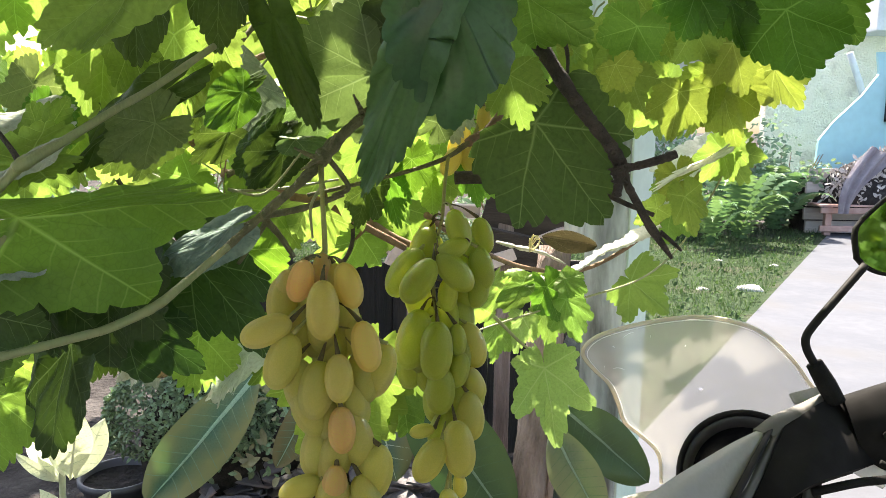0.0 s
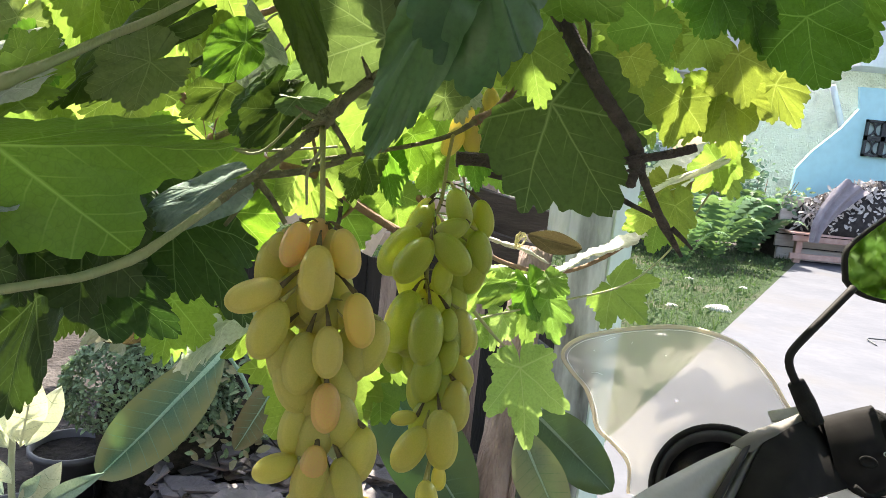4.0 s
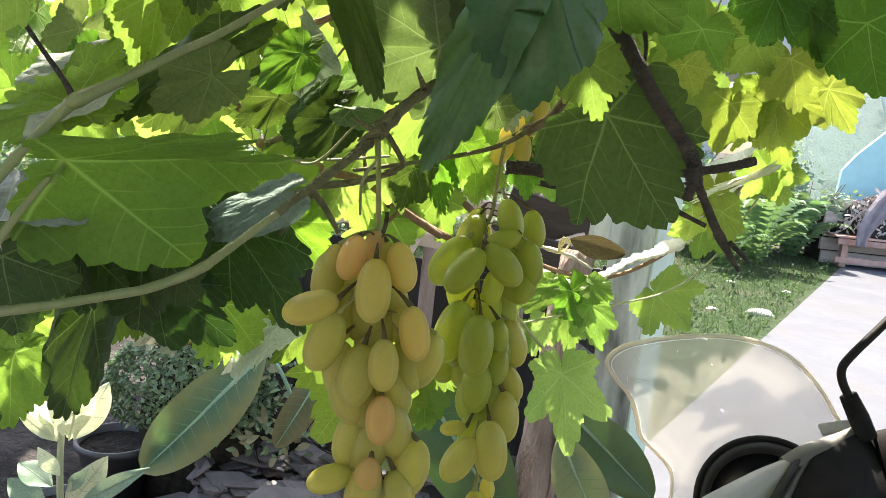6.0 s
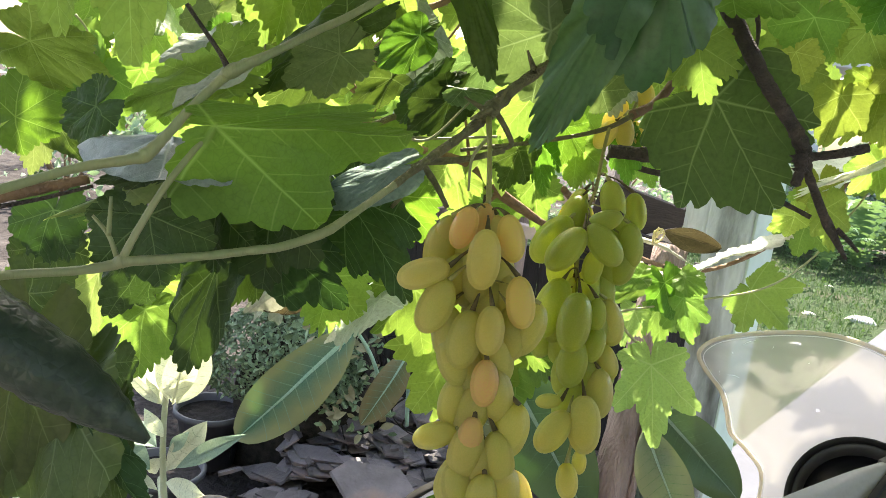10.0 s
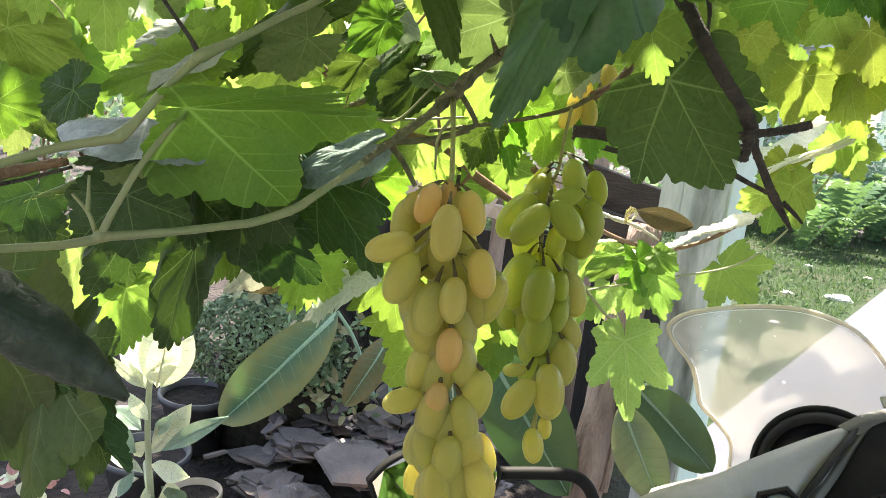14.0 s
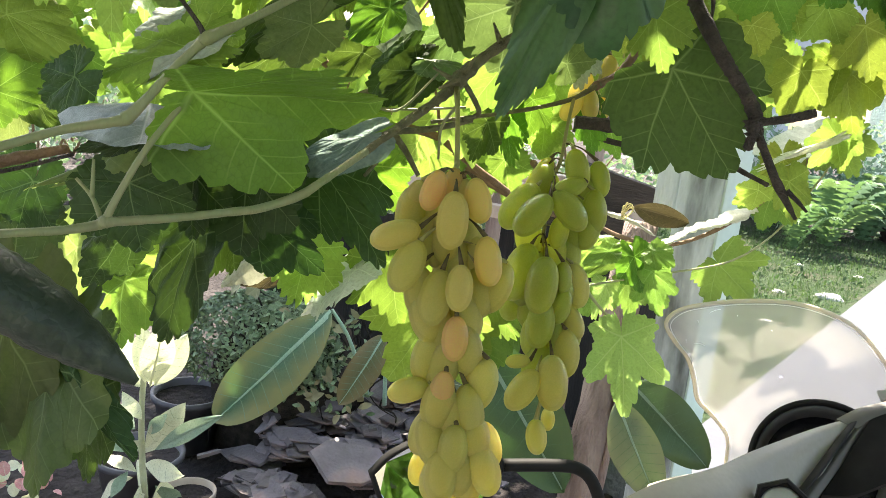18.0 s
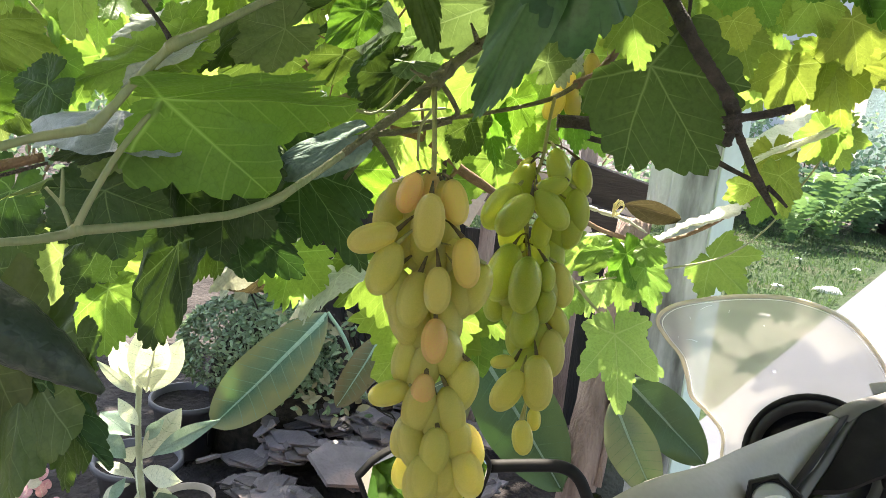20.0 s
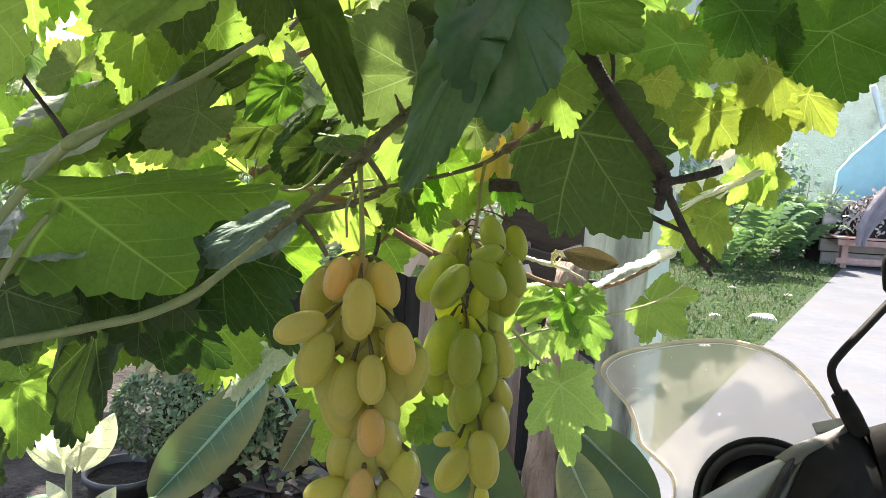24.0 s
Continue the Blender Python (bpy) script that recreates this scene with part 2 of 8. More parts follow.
LEAF_GRASS = foliage("leaf_grass", (0.045, 0.105, 0.02), (0.07, 0.14, 0.028), (0.20, 0.42, 0.035), 0.36, ribs=(0.16, 0.24, 0.07))
LEAF_GREY = foliage("leaf_grey", (0.10, 0.15, 0.06), (0.14, 0.19, 0.08), (0.20, 0.32, 0.08), 0.3, ribs=(0.24, 0.30, 0.15))
# dark olive that also holds down leaves meant as shaded but sunlit here
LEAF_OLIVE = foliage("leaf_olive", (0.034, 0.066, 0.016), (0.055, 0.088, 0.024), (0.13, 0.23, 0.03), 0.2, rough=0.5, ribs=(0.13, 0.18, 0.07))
# this and leaf_lit: base brightened to read as sunlit under the canopy
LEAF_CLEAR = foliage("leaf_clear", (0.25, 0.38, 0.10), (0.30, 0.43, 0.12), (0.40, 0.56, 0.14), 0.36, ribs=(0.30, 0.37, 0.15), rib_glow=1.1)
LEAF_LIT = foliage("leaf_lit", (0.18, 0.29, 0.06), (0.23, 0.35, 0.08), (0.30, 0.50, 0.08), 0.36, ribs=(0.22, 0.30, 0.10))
# dimmer copy of the sheen leaf; its bluish base paints the shine
LEAF_BLUE_SHEEN = foliage("leaf_blue_sheen", (0.17, 0.24, 0.20), (0.24, 0.31, 0.27), (0.12, 0.2, 0.1), 0.15, rough=0.4, ribs=(0.2, 0.25, 0.22))
# yellow-green raised so leaves shaded by others still look sunlit
LEAF_SUNLIT = foliage("leaf_sunlit", (0.22, 0.29, 0.05), (0.27, 0.33, 0.06), (0.32, 0.43, 0.06), 0.38, ribs=(0.30, 0.37, 0.09))
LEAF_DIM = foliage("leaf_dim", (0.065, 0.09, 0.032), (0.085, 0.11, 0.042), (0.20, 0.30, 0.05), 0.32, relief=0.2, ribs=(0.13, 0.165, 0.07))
LEAF_TEAL = foliage("leaf_teal", (0.036, 0.092, 0.036), (0.052, 0.115, 0.046), (0.12, 0.24, 0.04), 0.18, gloss=0.4, rough=0.38, relief=0.07)
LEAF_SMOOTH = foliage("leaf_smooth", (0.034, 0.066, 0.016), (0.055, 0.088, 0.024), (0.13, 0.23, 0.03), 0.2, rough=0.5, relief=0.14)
LEAF_MASS = foliage("leaf_mass", (0.065, 0.145, 0.026), (0.10, 0.19, 0.035), (0.36, 0.62, 0.05), 0.45, island=True, vary=0.4)
# pale grey base puts the highlight of a glossy leaf into its colour
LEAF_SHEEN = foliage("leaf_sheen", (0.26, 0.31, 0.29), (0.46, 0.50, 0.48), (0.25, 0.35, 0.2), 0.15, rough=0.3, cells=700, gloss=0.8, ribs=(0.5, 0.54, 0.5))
LEAF_CRISP = foliage("leaf_crisp", (0.60, 0.61, 0.52), (0.72, 0.72, 0.64), (0.5, 0.52, 0.36), 0.25, rough=0.5, cells=260)
STRAW = surface("straw", (0.62, 0.54, 0.24), (0.74, 0.66, 0.34), 60, 0.6, 0.3, 0.001)
LEAF_ROLL = foliage("leaf_roll", (0.036, 0.054, 0.036), (0.062, 0.082, 0.056), (0.06, 0.10, 0.03), 0.1, rough=0.45, cells=240, relief=0.45, gloss=0.35, spots=(0.09, 0.11, 0.07))
VEIN = foliage("leaf_vein", (0.18, 0.27, 0.08), (0.23, 0.32, 0.10), (0.46, 0.66, 0.12), 0.4, cells=900)
CANE_GREEN = surface("cane_green", (0.22, 0.26, 0.11), (0.29, 0.29, 0.14), 60, 0.55, 0.4, 0.001, stretch=(1, 1, 0.3))
CANE_BROWN = surface("cane_brown", (0.16, 0.095, 0.05), (0.26, 0.16, 0.085), 70, 0.7, 0.6, 0.0015)
CANE_DARK = surface("cane_dark", (0.038, 0.030, 0.026), (0.095, 0.074, 0.060), 90, 0.85, 0.9, 0.003)
GRAPE_GREEN = grape_skin("grape_green", (0.59, 0.555, 0.16), (0.65, 0.595, 0.19), (0.40, 0.32, 0.06))
GRAPE_LIME = grape_skin("grape_lime", (0.44, 0.50, 0.095), (0.50, 0.54, 0.12), (0.36, 0.32, 0.06))
GRAPE_GOLD = grape_skin("grape_gold", (0.64, 0.56, 0.18), (0.68, 0.60, 0.21), (0.44, 0.26, 0.06))
GRAPE_BLUSH = grape_skin("grape_blush", (0.80, 0.49, 0.23), (0.78, 0.58, 0.21), (0.45, 0.2, 0.06))
GRAPE_PEACH = grape_skin("grape_peach", (0.77, 0.58, 0.21), (0.74, 0.62, 0.19), (0.44, 0.26, 0.06))
GRAPE_STEM = surface("grape_stem", (0.24, 0.24, 0.07), (0.32, 0.29, 0.10), 120, 0.6, 0.4, 0.001)
GRAPE_CAP = surface("grape_cap", (0.06, 0.045, 0.015), (0.12, 0.09, 0.03), 200, 0.8, 0.5, 0.001)


# ---- mesh helpers ----
def mesh_of(name, verts, faces, mats, index=None, smooth=True, flat=None):
    me = bpy.data.meshes.new(name)
    me.from_pydata([tuple(v) for v in verts], [], faces)
    for m in mats:
        me.materials.append(m)
    if index is not None:
        me.polygons.foreach_set("material_index", index)
    me.polygons.foreach_set("use_smooth", [smooth] * len(me.polygons))
    if flat is not None:
        layer = me.uv_layers.new(name="UVMap")
        loops = np.empty(len(me.loops), dtype=np.int32)
        me.loops.foreach_get("vertex_index", loops)
        layer.data.foreach_set("uv", np.asarray(flat, dtype=np.float32)[loops].ravel())
    me.update()
    return me


def thing(name, label, category, group="", at=(0, 0, 0)):
    e = new(name)
    e.location = at
    e.empty_display_size = 0.05
    return tagged(e, label, category, group)


def under(ob, parent):
    """Hang ob below parent and leave it where it is."""
    if parent is not None:
        ob.parent = parent
        up, m = parent, Matrix()
        while up is not None:
            m = up.matrix_parent_inverse @ up.matrix_basis @ m
            up = up.parent
        ob.matrix_parent_inverse = m.inverted()
    return ob


def part_mesh(name, me, parent, label="", m=None):
    ob = new(name, me)
    if m is not None:
        ob.matrix_basis = m
    under(ob, parent)
    return tagged(ob, label)


def part(name, bm, material, parent, label="", smooth=False):
    me = bpy.data.meshes.new(name)
    bm.to_mesh(me)
    bm.free()
    me.materials.append(material)
    me.polygons.foreach_set("use_smooth", [smooth] * len(me.polygons))
    return part_mesh(name, me, parent, label)


def smooth_line(points, steps=6):
    """A Catmull-Rom line through the points."""
    p = [np.array(q, float) for q in points]
    p = [2 * p[0] - p[1]] + p + [2 * p[-1] - p[-2]]
    line = []
    for i in range(1, len(p) - 2):
        for s in range(steps):
            t = s / steps
            a, b, c, d = p[i - 1:i + 3]
            line.append(0.5 * (2 * b + (c - a) * t + (2 * a - 5 * b + 4 * c - d) * t * t + (3 * b - a - 3 * c + d) * t ** 3))
    line.append(p[-2])
    return np.array(line)


def tube_data(points, radii, sides=8, steps=6, knobs=0.0, seed=0, flat=1.0):
    """A round, tapered tube through the points, as vertices and faces."""
    line = smooth_line(points, steps) if len(points) > 2 and steps > 1 else np.array(points, float)
    n = len(line)
    rad = np.interp(np.linspace(0, 1, n), np.linspace(0, 1, len(radii)), radii)
    rng = random.Random(seed)
    if knobs:
        rad = rad * np.array([1 + knobs * (rng.random() - 0.5) for _ in range(n)])
    tang = np.gradient(line, axis=0)
    tang /= np.linalg.norm(tang, axis=1)[:, None] + 1e-12
    side = np.cross(tang[0], (0.31, 0.17, 0.93))
    side /= np.linalg.norm(side)
    verts, faces = [], []
    for i in range(n):
        side = side - tang[i] * np.dot(side, tang[i])
        side /= np.linalg.norm(side)
        other = np.cross(tang[i], side)
        for k in range(sides):
            a = 2 * math.pi * k / sides
            verts.append(line[i] + rad[i] * (math.cos(a) * side + flat * math.sin(a) * other))
    for i in range(n - 1):
        for k in range(sides):
            l = (k + 1) % sides
            faces.append((i * sides + k, i * sides + l, (i + 1) * sides + l, (i + 1) * sides + k))
    faces.append(tuple(range(sides))[::-1])
    faces.append(tuple(range((n - 1) * sides, n * sides)))
    return verts, faces


def tube(name, points, radii, material, parent, label="", sides=8, steps=6, knobs=0.0, seed=0, flat=1.0):
    v, f = tube_data(points, radii, sides, steps, knobs, seed, flat)
    return part_mesh(name, mesh_of(name, v, f, [material]), parent, label)


def box_bm(x0, x1, y0, y1, z0, z1, bevel=0.0, segs=2):
    bm = bmesh.new()
    bmesh.ops.create_cube(bm, size=1)
    bmesh.ops.scale(bm, vec=(x1 - x0, y1 - y0, z1 - z0), verts=bm.verts)
    bmesh.ops.translate(bm, vec=((x0 + x1) / 2, (y0 + y1) / 2, (z0 + z1) / 2), verts=bm.verts)
    if bevel:
        bmesh.ops.bevel(bm, geom=list(bm.edges), offset=bevel, segments=segs, affect="EDGES", profile=0.6)
    return bm


def box(name, x0, x1, y0, y1, z0, z1, material, parent, label="", bevel=0.0, m=None):
    bm = box_bm(x0, x1, y0, y1, z0, z1, bevel)
    if m is not None:
        bmesh.ops.transform(bm, matrix=m, verts=bm.verts)
    return part(name, bm, material, parent, label)


def lathe_data(profile, sides=32):
    """Rings of (radius, height) about z, as vertices and faces."""
    verts, faces = [], []
    for r, z in profile:
        for k in range(sides):
            a = 2 * math.pi * k / sides
            verts.append((r * math.cos(a), r * math.sin(a), z))
    for i in range(len(profile) - 1):
        for k in range(sides):
            l = (k + 1) % sides
            faces.append((i * sides + k, i * sides + l, (i + 1) * sides + l, (i + 1) * sides + k))
    return verts, faces


def loft_data(rings, closed=True, caps=True):
    """Faces between rings of equally many points."""
    n = len(rings[0])
    verts = [tuple(p) for r in rings for p in r]
    faces = []
    for i in range(len(rings) - 1):
        for k in range(n if closed else n - 1):
            l = (k + 1) % n
            faces.append((i * n + k, i * n + l, (i + 1) * n + l, (i + 1) * n + k))
    if caps and closed:
        faces.append(tuple(range(n))[::-1])
        faces.append(tuple(range((len(rings) - 1) * n, len(rings) * n)))
    return verts, faces


def axes(base, tip, facing, turn=0.0):
    """A pose at base with y towards tip and z as near as can be to facing, then turned about y."""
    base, tip = Vector(base), Vector(tip)
    y = (tip - base).normalized()
    z = Vector(facing) - y * Vector(facing).dot(y)
    if z.length < 1e-5:
        z = y.orthogonal()
    z.normalize()
    m = Matrix((y.cross(z), y, z)).transposed().to_4x4()
    return Matrix.Translation(base) @ m @ Matrix.Rotation(radians(turn), 4, "Y")


# ---- leaves ----
PORCH = Vector((0, 0, 1.42))
VINE_SHAPE = ((0, 1.0), (12, 0.86), (24, 0.72), (34, 0.68), (44, 0.82), (53, 0.90), (64, 0.78), (78, 0.64), (88, 0.62), (104, 0.70), (118, 0.60), (140, 0.52), (158, 0.46), (170, 0.30), (180, 0.06))


class Blade:
    """The bent sheet of one vine leaf of unit length: y along the midrib, z up from its upper side."""

    def __init__(self, lobe, fold, cup, bend, wave, seed, width, skew=None, butt=1.0, crease=(0, 0)):
        rng = random.Random(seed)
        self.butt, self.crease = butt, [radians(c) for c in crease]
        self.lobe, self.fold, self.cup, self.bend, self.wave, self.width = lobe, fold, cup, bend, wave, width
        self.phase = rng.uniform(0, 6.3)
        self.skew = rng.uniform(-0.06, 0.06) if skew is None else skew
        self.off = Vector((rng.uniform(-50, 50), rng.uniform(-50, 50), 0))
        self.teeth = [rng.uniform(0.35, 1.4) for _ in range(80)]
        self.slip = [rng.uniform(-2.2, 2.2) for _ in range(80)]

    def radius(self, deg):
        a = abs(deg)
        r = VINE_SHAPE[-1][1]
        for (a0, r0), (a1, r1) in zip(VINE_SHAPE, VINE_SHAPE[1:]):
            if a <= a1:
                w = (a - a0) / (a1 - a0)
                w = 0.5 * w + 0.5 * w * w * (3 - 2 * w)
                r = r0 + (r1 - r0) * w
                break
        smooth = 0.86 - 0.3 * (a / 180) ** 2
        if a < 160:
            r = smooth + (r - smooth) * self.lobe
        if a > 95:
            r *= 1 - (1 - self.butt) * min(1, (a - 95) / 40)
        return r * (1 + self.skew * math.sin(radians(deg)))

    def sheet(self, x, y, lift=0.0):
        r2 = x * x + y * y
        th = math.atan2(x, y)
        z = self.fold * abs(x) - self.cup * r2 + self.wave * r2 * math.sin(4 * th + self.phase)
        z += 0.075 * noise.noise(Vector((x * 3.1, y * 3.1, 0)) + self.off) + 0.02 * noise.noise(Vector((x * 9, y * 9, 3)) + self.off)
        z += lift
        x *= self.width
        tilt = self.crease[x > 0]
        if tilt:
            z += abs(x) * math.sin(tilt)
            x *= math.cos(tilt)
        if abs(self.bend) > 1e-3:
            b = self.bend
            return (x, math.sin(b * y) / b - z * math.sin(b * y), (1 - math.cos(b * y)) / b + z * math.cos(b * y))
        return (x, y, z)


def vine_blade_data(size, lobe=1.0, fold=0.1, cup=0.08, bend=-0.3, wave=0.07, seed=0, width=1.0, teeth=30, skew=None, butt=1.0, saw=1.0, crease=(0, 0)):
    """Vertices, faces and flat coordinates of a toothed, five-lobed blade."""
    bl = Blade(lobe, fold, cup, bend, wave, seed, width, skew, butt, crease)
    per = 5 if teeth > 20 else 3
    n = teeth * per
    rings = (0.0, 0.22, 0.45, 0.68, 0.86, 1.0)
    verts, faces, plan = [bl.sheet(0, 0)], [], [(0.0, 0.0)]
    edge = []
    for k in range(n + 1):
        deg = -179 + 358 * k / n
        r = bl.radius(deg)
        dip = ((1.0, 0.45, 0.1, 0.0, 0.4) if per == 5 else (0.0, 0.55, 1.0))[k % per]
        depth = bl.teeth[(k // per) % 80]
        if k % per in (2, 3) and 8 < k < n - 8:
            deg += bl.slip[(k // per) % 80]
        edge.append((deg, r, 1.02 - 0.105 * saw * dip * depth))
    for f in rings[1:]:
        for deg, r, tooth in edge:
            q = r * f * (tooth if f == 1.0 else 1)
            plan.append((q * math.sin(radians(deg)), q * math.cos(radians(deg))))
            verts.append(bl.sheet(*plan[-1]))
    w = n + 1
    for k in range(n):
        faces.append((0, 1 + k + 1, 1 + k))
    for i in range(len(rings) - 2):
        for k in range(n):
            a = 1 + i * w + k
            faces.append((a, a + 1, a + w + 1, a + w))
    return np.array(verts) * size, faces, np.array(plan)


LEAF_COUNT = [0]


def vine_leaf(vine, base, tip, mat=None, turn=0.0, width=1.0, fold=0.12, cup=0.10, bend=-0.3, wave=0.07, lobe=1.0, stalk=None, label="", seed=None, back=False, skew=None, butt=1.0, saw=1.0):
    """One vine leaf: base where its stalk joins, tip of the middle lobe. It shows its underside to the porch when back is set."""
    mat = mat or LEAF_MID
    LEAF_COUNT[0] += 1
    seed = LEAF_COUNT[0] * 7 if seed is None else seed
    size = (Vector(tip) - Vector(base)).length
    v, f, plan = vine_blade_data(size, lobe, fold, cup, bend, wave, seed, width, 30, skew, butt, saw)
    me = mesh_of("leaf", v, f, [mat], flat=plan)
    facing = (PORCH - Vector(base)) * (-1 if back else 1)
    ob = part_mesh("leaf", me, vine, label, axes(base, tip, facing, turn))
    if stalk:
        mid = (Vector(base) + Vector(stalk)) / 2 + Vector((0, 0, 0.012))
        tube("petiole", [stalk, mid, base], [0.0017, 0.0013, 0.0012], CANE_GREEN, ob, "thin green leaf stalk", 6, 5)
    return ob


def broad_leaf(plant, base, tip, width, mat, rib, turn=0.0, fold=0.15, bend=-0.5, wave=0.05, shape=1.0, heart=0.0, back=False, label="", seed=1, side_ribs=9, stalk=None, stalk_mat=None, side=None, point=0.6):
    """A large undivided leaf with a pale midrib; width is its share of the length, shape below 1 puts the widest part nearer the base, a larger point makes a sharper tip."""
    rng = random.Random(seed)
    size = (Vector(tip) - Vector(base)).length
    n, c = 22, 5
    ph = rng.uniform(0, 6)

    def half(t):
        w = math.sin(math.pi * min(1, t) ** shape) ** point if 0 < t < 1 else 0
        return width * 0.5 * w + heart * width * max(0, 0.22 - t)

    def at(t, u, lift=0.0):
        x = u * half(t)
        y = t - heart * abs(u) * max(0, 0.22 - t) * 1.4
        z = fold * abs(x) + wave * width * math.sin(9 * t + ph + 2 * u) * abs(u) ** 2 + 0.05 * width * noise.noise(Vector((t * 4 + seed, u, 0))) + lift
        if abs(bend) > 1e-3:
            return (x, math.sin(bend * y) / bend - z * math.sin(bend * y), (1 - math.cos(bend * y)) / bend + z * math.cos(bend * y))
        return (x, y, z)

    verts, faces, slot, plan = [], [], [], []
    for i in range(n + 1):
        for k in range(-c, c + 1):
            verts.append(at(i / n, k / c))
            plan.append((k / c, i / n))
    w = 2 * c + 1
    for i in range(n):
        for k in range(w - 1):
            a = i * w + k
            faces.append((a, a + 1, a + w + 1, a + w))
            slot.append(0)

    def ribbon(line, w0, w1, lift):
        for side in (1, -1):
            s0 = len(verts)
            for i, (t, u) in enumerate(line):
                wd = (w0 + (w1 - w0) * i / (len(line) - 1))
                h = max(half(t), 1e-3)
                du = wd / h
                for q, up in ((-1, 0.2), (0, 1), (1, 0.2)):
                    plan.append((u, t))
                    if line[0][1] == line[-1][1]:
                        verts.append(at(t, max(-1, min(1, u + q * du)), side * lift * up))
                    else:
                        verts.append(at(t + q * wd, u, side * lift * up))
            for i in range(len(line) - 1):
                for q in range(2):
                    a = s0 + 3 * i + q
                    faces.append((a, a + 1, a + 4, a + 3))
                    slot.append(1 if line[0][1] == line[-1][1] else 2)

    ribbon([(0.01 + 0.97 * i / 20, 0.0) for i in range(21)], 0.016, 0.003, 0.008)
    for k in range(side_ribs):
        t0 = 0.08 + 0.8 * k / side_ribs + rng.uniform(-0.01, 0.01)
        for sgn in (-1, 1):
            ribbon([(t0 + 0.10 * q / 5 * (1 - 0.4 * t0), sgn * (0.02 + 0.9 * q / 5)) for q in range(6)], 0.0034, 0.0014, 0.0010)
    mats = [mat, rib, side or rib]
    me = mesh_of("leaf", np.array(verts) * size, faces, mats, slot, flat=plan)
    ob = part_mesh("leaf", me, plant, label, axes(base, tip, (PORCH - Vector(base)) * (-1 if back else 1), turn))
    if stalk:
        mid = (Vector(base) * 0.55 + Vector(stalk) * 0.45) + Vector((0, 0, 0.03))
        tube("petiole", [stalk, mid, base], [0.007, 0.006, 0.005], stalk_mat or rib, ob, "", 8, 6)
    return ob


def scatter_mesh(name, count, place, size, mats, seed=3, kind="vine", spread=1.0):
    """Many small leaves in one mesh; place(rng) gives a spot and a normal."""
    rng = random.Random(seed)
    verts, faces, slot = [], [], []
    if kind == "vine":
        pool = [vine_blade_data(1.0, 1.0, rng.uniform(0, 0.3), rng.uniform(0, 0.2), rng.uniform(-0.9, 0.2), 0.08, s, 1.0, 16)[:2] for s in range(6)]
    elif kind == "oval":
        pool = []
        for s in range(4):
            f, b = rng.uniform(0.1, 0.4), rng.uniform(-0.3, 0.1)
            v = [(0, 0, 0)] + [(sx * w, y, f * w + b * y * y) for y, w in ((0.25, 0.2), (0.55, 0.24), (0.82, 0.14)) for sx in (-1, 1)] + [(0, 1, b), (0, 0.25, b * 0.06), (0, 0.55, b * 0.3), (0, 0.82, b * 0.67)]
            q = [(0, 8, 1), (0, 2, 8), (8, 9, 3, 1), (8, 2, 4, 9), (9, 10, 5, 3), (9, 4, 6, 10), (10, 7, 5), (10, 6, 7)]
            pool.append((np.array(v), q))
    else:
        v = [(-0.02, 0, 0), (0.02, 0, 0), (-0.015, 0.5, 0.04), (0.015, 0.5, 0.04), (0, 1, 0.22)]
        pool = [(np.array(v), [(0, 1, 3, 2), (2, 3, 4)])]
    for i in range(count):
        spot, normal, along = place(rng)
        m = axes((0, 0, 0), along, normal, rng.uniform(-40, 40) * spread)
        k = size * rng.uniform(0.65, 1.35)
        v, f = pool[rng.randrange(len(pool))]
        r = np.array(m.to_3x3())
        start = len(verts)
        verts.extend((v * k) @ r.T + np.array(spot))
        faces.extend(tuple(start + a for a in q) for q in f)
        if len(mats) > 1:
            slot.extend([rng.randrange(len(mats))] * len(f))
    return mesh_of(name, verts, faces, mats, slot if len(mats) > 1 else None)


# ---- the vine over the porch ----
CANE_OLIVE = surface("cane_olive", (0.11, 0.105, 0.05), (0.19, 0.175, 0.085), 90, 0.75, 0.7, 0.002)
BROWN_LEAF = foliage("dry_leaf", (0.062, 0.052, 0.028), (0.10, 0.085, 0.048), (0.09, 0.075, 0.03), 0.2, rough=0.7, ribs=(0.2, 0.16, 0.11))
vine = thing("grape_vine", "leafy green grapevine trained overhead with woody canes", "vine")


def cane(points, radii, mat, label="", knobs=0.12, sides=9):
    return tube("cane", points, radii, mat, vine, label, sides, 7, knobs, len(points) * 3 + int(radii[0] * 1e5))


cane([(-0.2549, 0.3000, 1.3204), (-0.2494, 0.3150, 1.3196), (-0.2306, 0.3300, 1.3211), (-0.2209, 0.3430, 1.3227), (-0.2167, 0.3450, 1.3250), (-0.2118, 0.3480, 1.3254), (-0.1901, 0.3650, 1.3276), (-0.1676, 0.3850, 1.3309), (-0.1574, 0.4000, 1.3321), (-0.1414, 0.4200, 1.3390), (-0.1329, 0.4350, 1.3467), (-0.1152, 0.4700, 1.3650)],
     [0.0022, 0.0022, 0.0022, 0.0026, 0.0036, 0.0025, 0.0023, 0.0023, 0.0025, 0.0029, 0.0024, 0.0024], CANE_GREEN, "long green cane with swollen joints")
